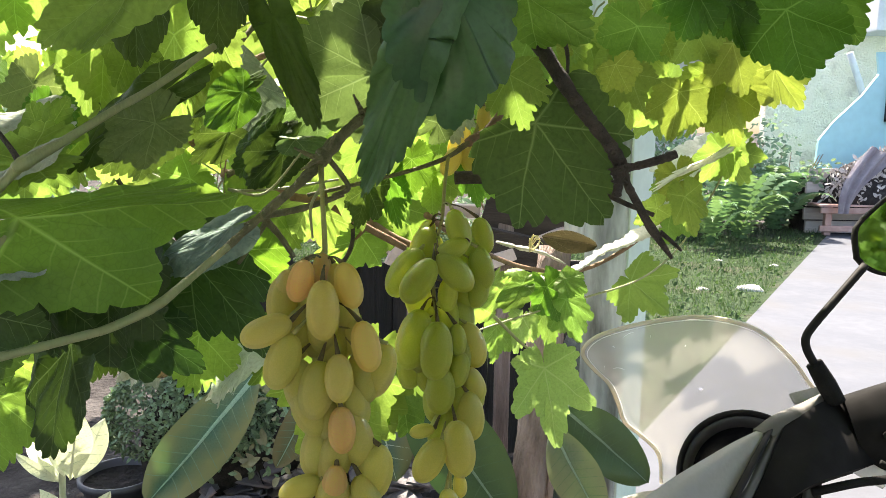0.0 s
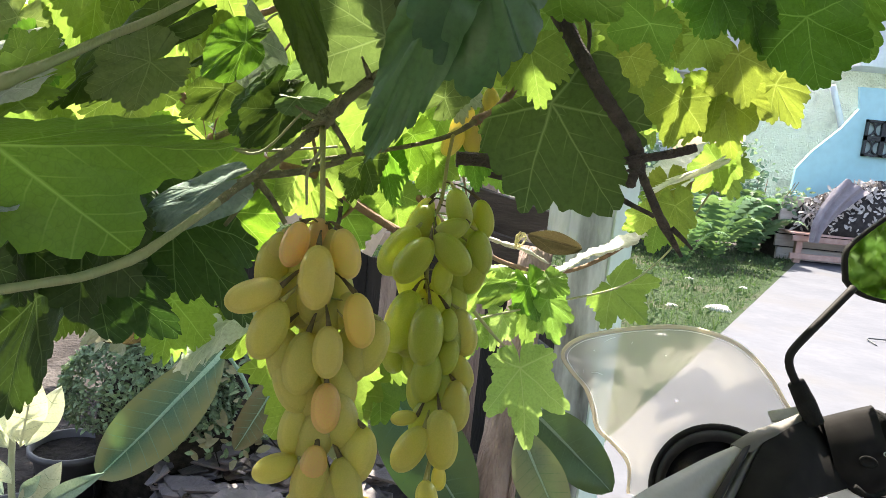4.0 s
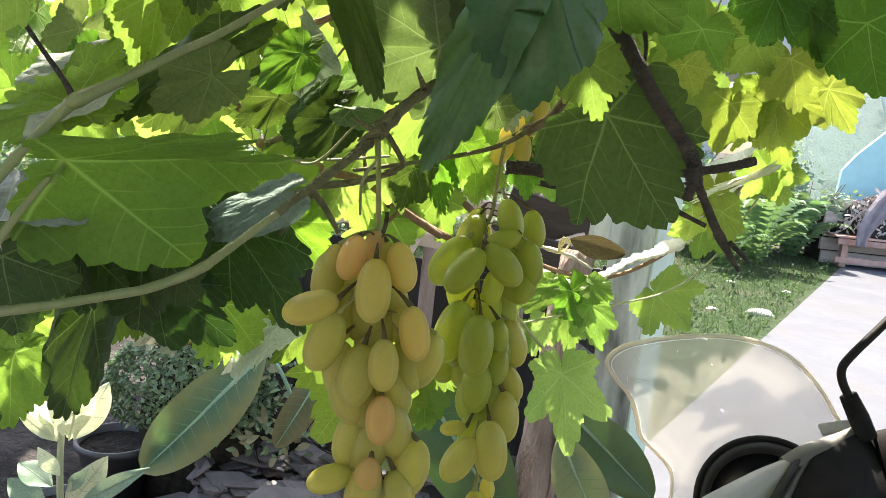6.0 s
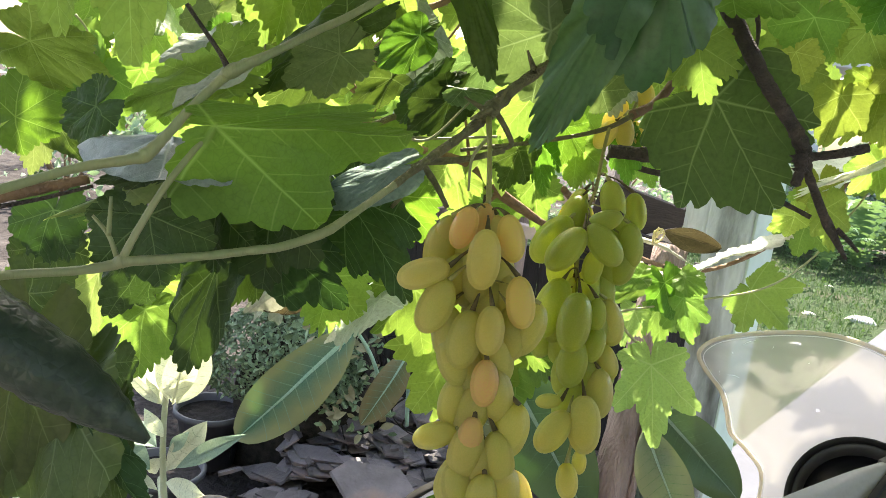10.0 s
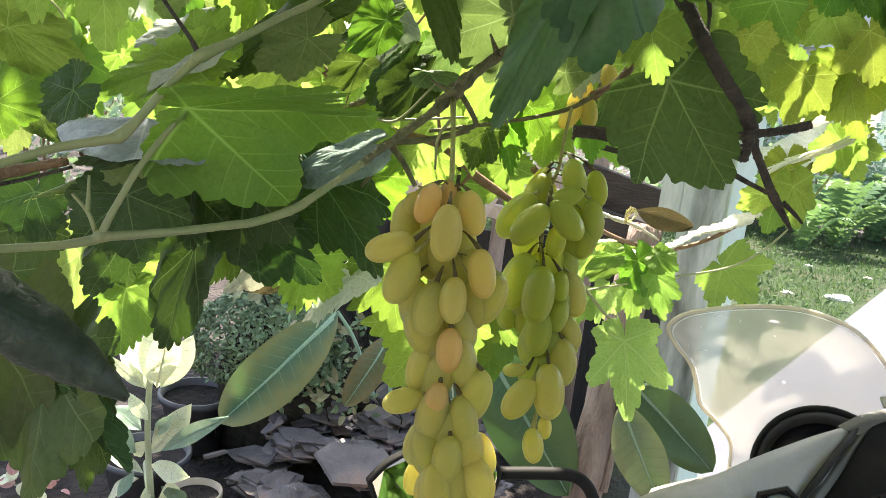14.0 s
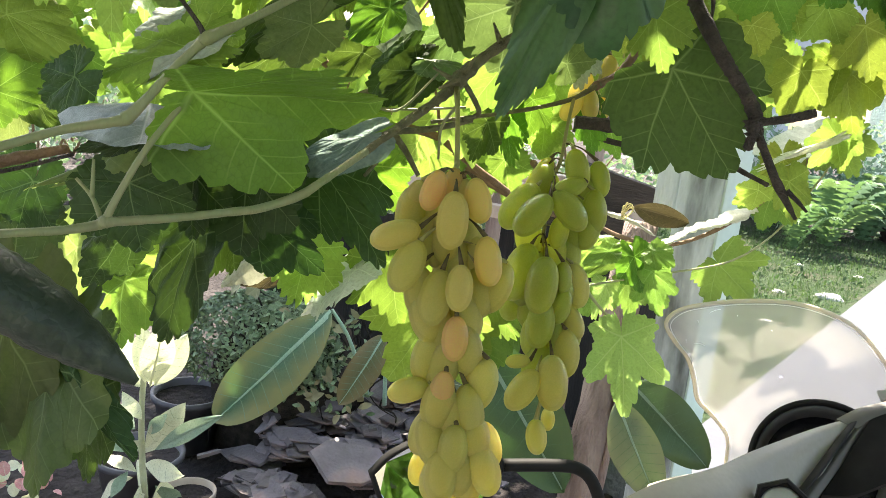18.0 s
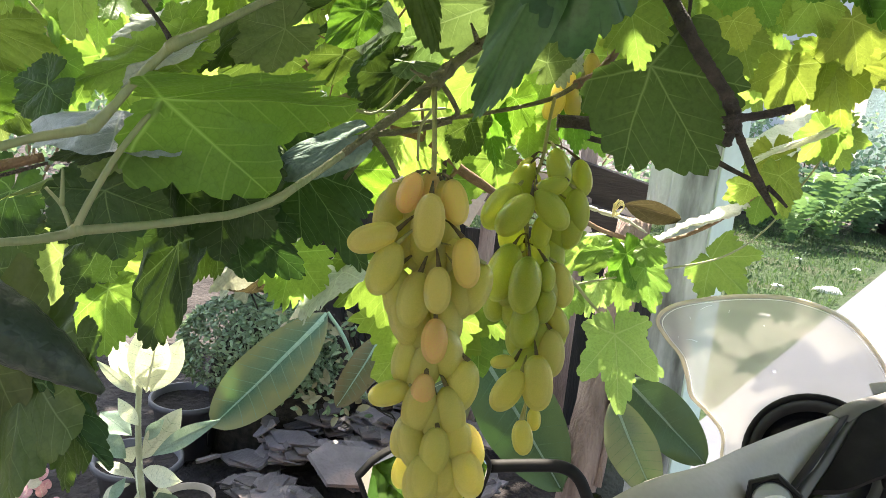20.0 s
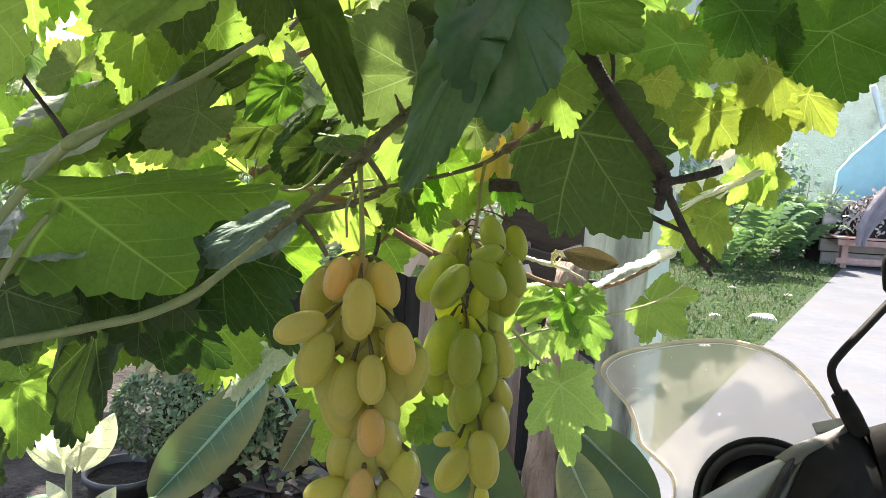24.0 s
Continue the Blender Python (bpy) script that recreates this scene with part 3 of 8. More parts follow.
cane([(-0.1177, 0.4660, 1.3624), (-0.1008, 0.5000, 1.3815), (-0.0842, 0.5300, 1.3987), (-0.0754, 0.5450, 1.4096), (-0.0684, 0.5520, 1.4196), (-0.0568, 0.5750, 1.4350), (-0.0394, 0.6000, 1.4532), (-0.0210, 0.6300, 1.4739), (-0.0010, 0.6600, 1.4950), (0.0289, 0.7000, 1.5294)],
     [0.0026, 0.003, 0.0034, 0.0042, 0.0062, 0.0044, 0.0036, 0.0034, 0.0032, 0.003], CANE_OLIVE, "older olive-brown part of the cane with a thick joint", 0.4)
cane([(-0.0720, 0.5450, 1.4151), (-0.0807, 0.5450, 1.4191), (-0.0893, 0.5450, 1.4231)],
     [0.0024, 0.0017, 0.0008], CANE_OLIVE, "dry stub at a joint", 0.3, 6)
cane([(-0.0667, 0.5450, 1.4217), (-0.0633, 0.5450, 1.4276), (-0.0600, 0.5450, 1.4335)],
     [0.0024, 0.0017, 0.0008], CANE_OLIVE, "dry stub at a joint", 0.3, 6)
cane([(-0.0696, 0.5400, 1.4173), (-0.0755, 0.5350, 1.4131), (-0.0814, 0.5300, 1.4089)],
     [0.0024, 0.0017, 0.0008], CANE_OLIVE, "dry stub at a joint", 0.3, 6)
cane([(-0.0464, 0.5850, 1.4478), (-0.0499, 0.5850, 1.4547), (-0.0533, 0.5850, 1.4615)],
     [0.0024, 0.0017, 0.0008], CANE_OLIVE, "dry stub at a joint", 0.3, 6)
cane([(-0.0443, 0.5850, 1.4480), (-0.0362, 0.5825, 1.4523), (-0.0282, 0.5800, 1.4564)],
     [0.0024, 0.0017, 0.0008], CANE_OLIVE, "dry stub at a joint", 0.3, 6)
cane([(-0.0997, 0.4950, 1.3808), (-0.1051, 0.4925, 1.3784), (-0.1104, 0.4900, 1.3760)],
     [0.0024, 0.0017, 0.0008], CANE_OLIVE, "dry stub at a joint", 0.3, 6)
cane([(-0.2424, 0.2850, 1.3595), (-0.2380, 0.3000, 1.3630), (-0.2213, 0.3150, 1.3712), (-0.2043, 0.3280, 1.3765), (-0.1997, 0.3320, 1.3790), (-0.1934, 0.3380, 1.3886), (-0.1861, 0.3450, 1.4015), (-0.1767, 0.3540, 1.4158), (-0.1732, 0.3560, 1.4198), (-0.1632, 0.3750, 1.4300), (-0.1492, 0.4000, 1.4452), (-0.1391, 0.4250, 1.4573), (-0.1195, 0.4700, 1.4836)],
     [0.0021, 0.0021, 0.0021, 0.0025, 0.0034, 0.0023, 0.0021, 0.0024, 0.0034, 0.0022, 0.0021, 0.0021, 0.002], CANE_GREEN, "green cane with swollen joints")
cane([(-0.1744, 0.3560, 1.4202), (-0.1817, 0.3600, 1.4283), (-0.2035, 0.3750, 1.4454), (-0.2230, 0.3900, 1.4612)],
     [0.0017, 0.0012, 0.0011, 0.0011], CANE_DARK, "thin dark stalk", 0.05, 7)
cane([(-0.2167, 0.3450, 1.3258), (-0.2119, 0.3500, 1.3406), (-0.2030, 0.3600, 1.3641), (-0.1895, 0.3780, 1.3928)],
     [0.0022, 0.0019, 0.0018, 0.0015], CANE_GREEN, "long pale leaf stalk", 0.04, 8)
cane([(-0.3437, 0.4200, 1.3301), (-0.3207, 0.4300, 1.3385), (-0.2970, 0.4400, 1.3461)],
     [0.004, 0.0038, 0.003], CANE_BROWN, "", 0.2, 7)
cane([(-0.3359, 0.4100, 1.3266), (-0.3135, 0.4200, 1.3340), (-0.2875, 0.4300, 1.3442)],
     [0.0016, 0.0014, 0.0012], CANE_DARK, "", 0.1, 6)
cane([(0.0615, 0.5800, 1.5239), (0.0779, 0.5720, 1.5013), (0.0948, 0.5650, 1.4754), (0.1072, 0.5620, 1.4573), (0.1191, 0.5600, 1.4423), (0.1307, 0.5570, 1.4280), (0.1387, 0.5560, 1.4149)],
     [0.006, 0.0056, 0.0053, 0.0049, 0.0047, 0.0048, 0.0055], CANE_DARK, "dark weathered woody cane", 0.25, 11)
cane([(0.1385, 0.5560, 1.4161), (0.1435, 0.5560, 1.4021), (0.1518, 0.5570, 1.3879), (0.1623, 0.5580, 1.3710), (0.1797, 0.5590, 1.3475)],
     [0.0048, 0.0031, 0.003, 0.0034, 0.0014], CANE_DARK, "broken dark end of a woody cane", 0.3)
cane([(0.1400, 0.5560, 1.4119), (0.1468, 0.5560, 1.4127), (0.1631, 0.5560, 1.4171), (0.1775, 0.5560, 1.4223)],
     [0.005, 0.003, 0.003, 0.0034], CANE_DARK, "short dark spur cut square", 0.2)
cane([(0.1695, 0.5570, 1.3668), (0.1782, 0.5560, 1.3600), (0.1847, 0.5540, 1.3539)],
     [0.002, 0.0016, 0.001], CANE_DARK, "", 0.1, 6)
cane([(0.1350, 0.5520, 1.4130), (0.1372, 0.5510, 1.4043), (0.1360, 0.5520, 1.3915)],
     [0.006, 0.0052, 0.0026], CANE_DARK, "knotted dark joint", 0.7)
cane([(0.0796, 0.6200, 1.4993), (0.0866, 0.6200, 1.4833), (0.0965, 0.6200, 1.4631)],
     [0.004, 0.003, 0.0022], CANE_DARK, "", 0.2, 6)
cane([(0.0990, 0.6000, 1.5109), (0.1043, 0.6000, 1.4955), (0.1055, 0.6000, 1.4794)],
     [0.0018, 0.0016, 0.0012], CANE_DARK, "", 0.2, 6)
cane([(-0.0715, 0.5450, 1.4112), (-0.0640, 0.5100, 1.3913), (-0.0593, 0.4900, 1.3667), (-0.0578, 0.4780, 1.3570)],
     [0.0017, 0.0016, 0.0016, 0.0017], GRAPE_STEM, "pale stalk of a bunch", 0.05, 7)
cane([(-0.1143, 0.5500, 1.3746), (-0.0867, 0.5600, 1.3796), (-0.0596, 0.5750, 1.3886)],
     [0.0026, 0.0026, 0.002], CANE_OLIVE, "", 0.15, 7)
cane([(-0.1162, 0.5600, 1.3725), (-0.1054, 0.5600, 1.3611), (-0.0935, 0.5600, 1.3434)],
     [0.003, 0.0024, 0.0018], CANE_OLIVE, "", 0.15, 7)
cane([(-0.1118, 0.5600, 1.3718), (-0.1231, 0.5600, 1.3546), (-0.1347, 0.5600, 1.3380)],
     [0.002, 0.002, 0.0016], CANE_OLIVE, "", 0.15, 7)
cane([(-0.0686, 0.5550, 1.4176), (-0.0577, 0.5600, 1.4026), (-0.0549, 0.5650, 1.3937), (-0.0662, 0.5650, 1.3881)],
     [0.0022, 0.002, 0.002, 0.0016], CANE_OLIVE, "", 0.1, 7)
cane([(-0.1469, 0.8000, 1.3658), (-0.1122, 0.8200, 1.3570), (-0.0804, 0.8400, 1.3335), (-0.0342, 0.8800, 1.3016)],
     [0.0042, 0.0046, 0.004, 0.004], CANE_BROWN, "reddish brown older cane")
cane([(-0.1122, 0.8200, 1.3570), (-0.1164, 0.8000, 1.3920), (-0.1202, 0.7800, 1.4146)],
     [0.002, 0.0018, 0.0012], CANE_BROWN, "", 0.1, 6)
cane([(-0.1492, 0.6000, 1.3876), (-0.1125, 0.6000, 1.3902), (-0.0699, 0.6200, 1.3966)],
     [0.0011, 0.0011, 0.001], CANE_GREEN, "", 0.05, 6)
cane([(0.0328, 0.6600, 1.4259), (0.0554, 0.6800, 1.4430), (0.0821, 0.7000, 1.4994)],
     [0.004, 0.004, 0.004], CANE_BROWN, "brown cane")
cane([(-0.1024, 0.6600, 1.3801), (-0.0351, 0.6600, 1.3965), (0.0112, 0.6600, 1.4116), (0.0371, 0.6600, 1.4287)],
     [0.0018, 0.0018, 0.002, 0.0022], CANE_OLIVE, "", 0.15, 7)
tube("tendril", [(-0.2198, 0.3460, 1.3264), (-0.2253, 0.3470, 1.3363), (-0.2344, 0.3480, 1.3443)], [.0014, .0011, .0008], CANE_GREEN, vine, "thin green tendril", 6, 6)
tube("tendril", [(-0.2253, 0.3470, 1.3363), (-0.2249, 0.3470, 1.3465), (-0.2254, 0.3480, 1.3550)], [.0014, .0011, .0008], CANE_GREEN, vine, "thin green tendril", 6, 6)
tube("tendril", [(-0.0693, 0.5400, 1.3975), (-0.0791, 0.5500, 1.3818), (-0.0800, 0.5600, 1.3580)], [.0014, .0011, .0008], CANE_GREEN, vine, "thin green tendril", 6, 6)
tube("tendril", [(-0.1375, 0.5500, 1.3933), (-0.1137, 0.5600, 1.3901), (-0.0885, 0.5700, 1.4197)], [.0014, .0011, .0008], CANE_GREEN, vine, "thin green tendril", 6, 6)
cane([(0.0223, 0.7041, 1.3936), (0.0453, 0.7069, 1.3942), (0.1069, 0.7137, 1.3933)], [.006, .0065, .006], CANE_DARK, "", 0.2)
cane([(-0.2705, 0.976, 1.3783), (-0.2035, 1.0294, 1.3515), (-0.1432, 1.0544, 1.3398), (-0.099, 1.0731, 1.3067), (-0.0587, 1.0829, 1.2826), (-0.0077, 1.1046, 1.2603), (0.0644, 1.1894, 1.2331)], [.006, .006, .0055, .007, .005, .005, .004], CANE_BROWN, "reddish brown older cane")
cane([(-0.0969, 1.0726, 1.303), (-0.1216, 1.065, 1.2805), (-0.1708, 1.0691, 1.2776)], [.0035, .002, .0015], CANE_BROWN, "", 0.1, 6)
cane([(0.5619, 1.5324, 1.4243), (0.5457, 1.5362, 1.3529), (0.5273, 1.5628, 1.293), (0.4889, 1.5912, 1.2038), (0.3942, 1.5173, 1.1473), (0.2535, 1.4145, 1.1252), (0.1164, 1.3131, 1.1081), (0.0309, 1.2587, 1.0909)], [.0018, .002, .002, .002, .002, .0019, .0018, .0016], CANE_GREEN, "young green shoot")
cane([(0.0469, 1.2371, 1.1759), (0.1001, 1.2917, 1.1129), (0.1437, 1.3276, 1.0641), (0.1861, 1.3359, 1.0316)], [.0035, .0032, .0026, .002], CANE_GREEN, "", 0.1, 7)
cane([(-0.0099, 0.8944, 1.3378), (0.0476, 1.0926, 1.2711), (0.154, 1.3458, 1.195), (0.2722, 1.4578, 1.1751), (0.4037, 1.5367, 1.2352), (0.5181, 1.5751, 1.357), (0.5662, 1.6066, 1.482)], [.004] * 7, CANE_BROWN, "")
cane([(-0.2395, 0.6862, 1.4503), (-0.2219, 0.7041, 1.428), (-0.2052, 0.725, 1.4202), (-0.1593, 0.7496, 1.4639)], [.005, .004, .004, .003], CANE_BROWN, "")
tube("tendril", [(0.1731, 1.3844, 1.2218), (0.1591, 1.3856, 1.2352), (0.1664, 1.3787, 1.2474), (0.1803, 1.3775, 1.2342)], [.0013, .001, .0007], CANE_GREEN, vine, "thin green tendril", 6, 6)


def set_leaf(base, tip, side, mat, crease=(0, 0), fold=0.05, cup=0.05, bend=-0.2, wave=0.06, lobe=0.65, label="", back=False, saw=0.75, butt=1.0):
    """One vine leaf hung by three points: where its stalk joins, the tip of the middle lobe, and the reach of one side. crease tilts that side and the other about the midrib, in degrees."""
    LEAF_COUNT[0] += 1
    base, tip, side = Vector(base), Vector(tip), Vector(side)
    y = tip - base
    size = y.length
    y.normalize()
    x = side - base
    x -= y * x.dot(y)
    width = x.length / (0.7 * size)
    x.normalize()
    z = x.cross(y)
    if (z.dot(PORCH - base) < 0) != back:
        x, z, crease = -x, -z, crease[::-1]
    v, f, plan = vine_blade_data(size, lobe, fold, cup, bend, wave, LEAF_COUNT[0] * 11, width, 34, None, butt, saw, (crease[1], crease[0]))
    m = Matrix.Translation(base) @ Matrix((x, y, z)).transposed().to_4x4()
    return part_mesh("leaf", mesh_of("leaf", v, f, [mat], flat=plan), vine, label, m)


# leaves close to the porch
set_leaf((-0.1887, 0.3750, 1.3929), (-0.0950, 0.4550, 1.3957), (-0.1699, 0.4050, 1.3398), LEAF_NEAR, crease=(0, 62), lobe=0.95, saw=1.0, bend=-0.12, butt=0.3, label="broad leaf close to the porch with a toothed hanging edge")
set_leaf((-0.2101, 0.3300, 1.4946), (-0.2004, 0.3100, 1.4140), (-0.1783, 0.3300, 1.4619), LEAF_YOUNG, lobe=0.7)
set_leaf((-0.2565, 0.3400, 1.4790), (-0.2448, 0.3300, 1.4227), (-0.2278, 0.3400, 1.4540), LEAF_YOUNG, lobe=0.7)
set_leaf((-0.3686, 0.4800, 1.4243), (-0.3071, 0.4800, 1.4051), (-0.3416, 0.4700, 1.3946), LEAF_YOUNG)
set_leaf((-0.2292, 0.4600, 1.4163), (-0.2936, 0.4500, 1.3941), (-0.2530, 0.4400, 1.3883), LEAF_YOUNG, saw=1.3)
set_leaf((-0.2691, 0.5500, 1.4381), (-0.3179, 0.5400, 1.4261), (-0.2780, 0.5300, 1.4196), LEAF_PALE, saw=0.5, lobe=0.5)
set_leaf((-0.2196, 0.4500, 1.4169), (-0.2561, 0.4400, 1.3947), (-0.2333, 0.4400, 1.4018), LEAF_PALE, saw=0.2, lobe=0.3)
set_leaf((-0.3931, 0.5000, 1.3719), (-0.3534, 0.5000, 1.4000), (-0.3800, 0.5000, 1.4146), LEAF_GRASS)
set_leaf((-0.2230, 0.4000, 1.3817), (-0.3028, 0.4200, 1.3875), (-0.2482, 0.3800, 1.3639), LEAF_SHEEN, crease=(0, -70), saw=0.15, lobe=0.3, bend=-0.7, label="curled leaf with its shine painted as a pale face")
set_leaf((-0.2940, 0.4400, 1.3904), (-0.3293, 0.4500, 1.3679), (-0.2974, 0.4400, 1.3673), LEAF_SHADED)
set_leaf((-0.2374, 0.4200, 1.3642), (-0.2869, 0.4200, 1.3451), (-0.2620, 0.4200, 1.3452), LEAF_SHADED, lobe=0.6)
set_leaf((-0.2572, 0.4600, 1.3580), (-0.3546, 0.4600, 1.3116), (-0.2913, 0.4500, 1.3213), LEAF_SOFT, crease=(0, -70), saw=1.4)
set_leaf((-0.3622, 0.5000, 1.3106), (-0.3808, 0.5000, 1.2614), (-0.4003, 0.5000, 1.2886), LEAF_SHADED)
set_leaf((-0.3766, 0.5500, 1.2827), (-0.3980, 0.5500, 1.2714), (-0.3848, 0.5500, 1.2705), LEAF_PALE, saw=0.5)
set_leaf((-0.4484, 0.6000, 1.3558), (-0.4589, 0.6000, 1.3109), (-0.4327, 0.6000, 1.3385), LEAF_SOFT)
set_leaf((-0.3999, 0.5600, 1.3599), (-0.3563, 0.5600, 1.3451), (-0.3900, 0.5600, 1.3410), LEAF_OLIVE, lobe=0.5)
set_leaf((-0.1676, 0.5000, 1.4553), (-0.2265, 0.4800, 1.4060), (-0.1867, 0.4800, 1.4183), LEAF_OLIVE, lobe=0.4, saw=0.35)
set_leaf((-0.1599, 0.4800, 1.4383), (-0.1941, 0.4700, 1.4164), (-0.1674, 0.4700, 1.4088), LEAF_SOFT, lobe=0.6)
set_leaf((-0.2426, 0.5000, 1.4228), (-0.2225, 0.5000, 1.4570), (-0.2480, 0.5000, 1.4490), LEAF_MID)
set_leaf((-0.2397, 0.6000, 1.4993), (-0.2546, 0.6000, 1.4408), (-0.2145, 0.6000, 1.4719), LEAF_YOUNG, saw=1.3)
set_leaf((-0.1897, 0.6000, 1.5039), (-0.1879, 0.6000, 1.4290), (-0.1659, 0.6000, 1.4767), LEAF_YOUNG, saw=1.5)
set_leaf((-0.1630, 0.6200, 1.5055), (-0.1748, 0.6200, 1.4561), (-0.1449, 0.6200, 1.4856), LEAF_YOUNG, saw=1.5)
set_leaf((-0.1274, 0.5600, 1.4613), (-0.1631, 0.5600, 1.4374), (-0.1351, 0.5500, 1.4342), LEAF_GRASS, lobe=0.2, saw=0.2, butt=0.4)
set_leaf((-0.1346, 0.6000, 1.4713), (-0.1887, 0.6000, 1.4390), (-0.1617, 0.6000, 1.4462), LEAF_OLIVE, lobe=0.2, saw=0.3, crease=(0, -60), butt=0.4)
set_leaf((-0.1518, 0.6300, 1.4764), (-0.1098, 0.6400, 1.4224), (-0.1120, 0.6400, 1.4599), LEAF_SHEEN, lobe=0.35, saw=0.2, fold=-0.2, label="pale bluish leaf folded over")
set_leaf((-0.0825, 0.6200, 1.4548), (-0.1162, 0.6100, 1.4165), (-0.0830, 0.6200, 1.4281), LEAF_GREY, lobe=0.4, saw=0.3)
set_leaf((-0.1032, 0.5500, 1.5111), (-0.0647, 0.5300, 1.4293), (-0.0791, 0.5500, 1.4906), LEAF_SMOOTH, lobe=0.25, saw=0.5)
set_leaf((-0.0391, 0.6000, 1.4776), (-0.1078, 0.6000, 1.5115), (-0.0826, 0.6000, 1.4460), LEAF_GREY, back=True, lobe=0.35, bend=0.1, label="leaf underside with pale ribs")
set_leaf((-0.0121, 0.6000, 1.5204), (-0.0404, 0.6000, 1.4607), (0.0078, 0.6000, 1.4857), LEAF_OLIVE, lobe=0.6)
set_leaf((-0.1203, 0.6000, 1.4298), (-0.1524, 0.6000, 1.3971), (-0.1255, 0.5900, 1.4029), LEAF_OLIVE, lobe=0.4, saw=0.5)
set_leaf((-0.1058, 0.5900, 1.4203), (-0.1379, 0.5800, 1.3906), (-0.1109, 0.5800, 1.3895), LEAF_OLIVE, lobe=0.4, saw=0.5)
set_leaf((-0.0954, 0.5800, 1.4284), (-0.0638, 0.5700, 1.4266), (-0.0794, 0.5700, 1.4145), LEAF_GREY, lobe=0.4, crease=(0, -60))
set_leaf((-0.2068, 0.5600, 1.4916), (-0.1871, 0.5500, 1.4467), (-0.2166, 0.5500, 1.4695), LEAF_NEAR)
set_leaf((-0.1681, 0.6600, 1.4318), (-0.2064, 0.6600, 1.4032), (-0.1854, 0.6600, 1.3983), LEAF_OLIVE, lobe=0.5)
set_leaf((-0.1213, 0.5000, 1.3725), (-0.1791, 0.4900, 1.3417), (-0.1414, 0.4900, 1.3417), LEAF_BLUE_SHEEN, lobe=0.2, saw=0.3, crease=(0, -40), butt=0.5)
set_leaf((-0.2158, 0.6200, 1.4315), (-0.2698, 0.6200, 1.3955), (-0.2276, 0.6200, 1.3933), LEAF_OLIVE, lobe=0.5)
set_leaf((-0.0376, 0.6700, 1.4489), (-0.0769, 0.6700, 1.3878), (-0.0292, 0.6700, 1.4043), LEAF_YOUNG, lobe=0.6)
set_leaf((0.0012, 0.4700, 1.4902), (-0.0454, 0.5200, 1.3831), (0.0080, 0.4800, 1.4533), LEAF_TEAL, lobe=0.2, saw=0.6, crease=(20, -15), wave=0.06, bend=-0.02, label="dark drooping leaf hung before the bunches")
set_leaf((0.0176, 0.4600, 1.5179), (0.0208, 0.4700, 1.4268), (0.0565, 0.4700, 1.4829), LEAF_TEAL, lobe=0.35, saw=0.7, wave=0.07, fold=-0.1, bend=-0.1)
set_leaf((-0.0439, 0.7200, 1.3991), (-0.0274, 0.7200, 1.3389), (-0.0185, 0.7200, 1.3759), LEAF_GRASS, saw=1.3)
set_leaf((-0.0554, 0.7000, 1.3843), (-0.0681, 0.7000, 1.3430), (-0.0433, 0.7000, 1.3635), LEAF_OLIVE)
set_leaf((-0.0177, 0.7200, 1.4090), (-0.0189, 0.7200, 1.3710), (0.0004, 0.7200, 1.3924), LEAF_GRASS)
set_leaf((0.0358, 0.7500, 1.4026), (0.0468, 0.7500, 1.3587), (0.0556, 0.7500, 1.3861), LEAF_GRASS)
set_leaf((0.0037, 0.8500, 1.3808), (0.0006, 0.8500, 1.3367), (0.0215, 0.8500, 1.3644), LEAF_YOUNG, saw=1.4)
set_leaf((0.0070, 0.6800, 1.4424), (0.0324, 0.6800, 1.4736), (0.0310, 0.6800, 1.4450), LEAF_GREY)
set_leaf((-0.1709, 0.5600, 1.3442), (-0.1010, 0.5400, 1.2740), (-0.1573, 0.5300, 1.2918), LEAF_SHADED, lobe=0.7)
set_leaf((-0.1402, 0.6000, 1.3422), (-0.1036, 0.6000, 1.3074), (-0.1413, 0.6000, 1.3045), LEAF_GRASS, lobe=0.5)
set_leaf((-0.2049, 0.5200, 1.3102), (-0.1474, 0.5200, 1.2610), (-0.1997, 0.5200, 1.2662), LEAF_SHADED, lobe=0.6)
set_leaf((-0.2622, 0.4500, 1.3278), (-0.2473, 0.4400, 1.2832), (-0.2923, 0.4400, 1.2973), LEAF_SHADED)
set_leaf((-0.2009, 0.5000, 1.3378), (-0.2052, 0.4800, 1.2786), (-0.1595, 0.4800, 1.3128), LEAF_SHADED)
set_leaf((-0.2373, 0.4900, 1.3322), (-0.2363, 0.4800, 1.2841), (-0.2071, 0.4800, 1.3101), LEAF_SHADED)
set_leaf((-0.3157, 0.5500, 1.2723), (-0.3692, 0.5600, 1.2076), (-0.3593, 0.5600, 1.2643), LEAF_SHADED, lobe=0.6, crease=(0, -60))
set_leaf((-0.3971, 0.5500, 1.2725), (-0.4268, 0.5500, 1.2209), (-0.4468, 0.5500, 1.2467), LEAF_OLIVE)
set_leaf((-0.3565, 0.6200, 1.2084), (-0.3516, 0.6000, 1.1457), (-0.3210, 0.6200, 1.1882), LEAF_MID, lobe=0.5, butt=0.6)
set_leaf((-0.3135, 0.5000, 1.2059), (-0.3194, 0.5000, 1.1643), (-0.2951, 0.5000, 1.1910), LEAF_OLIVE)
set_leaf((-0.4431, 0.8000, 1.2006), (-0.4447, 0.8000, 1.1486), (-0.4169, 0.8000, 1.1797), LEAF_YOUNG)
set_leaf((-0.3911, 0.8200, 1.1961), (-0.4288, 0.8200, 1.1481), (-0.3958, 0.8200, 1.1510), LEAF_YOUNG)
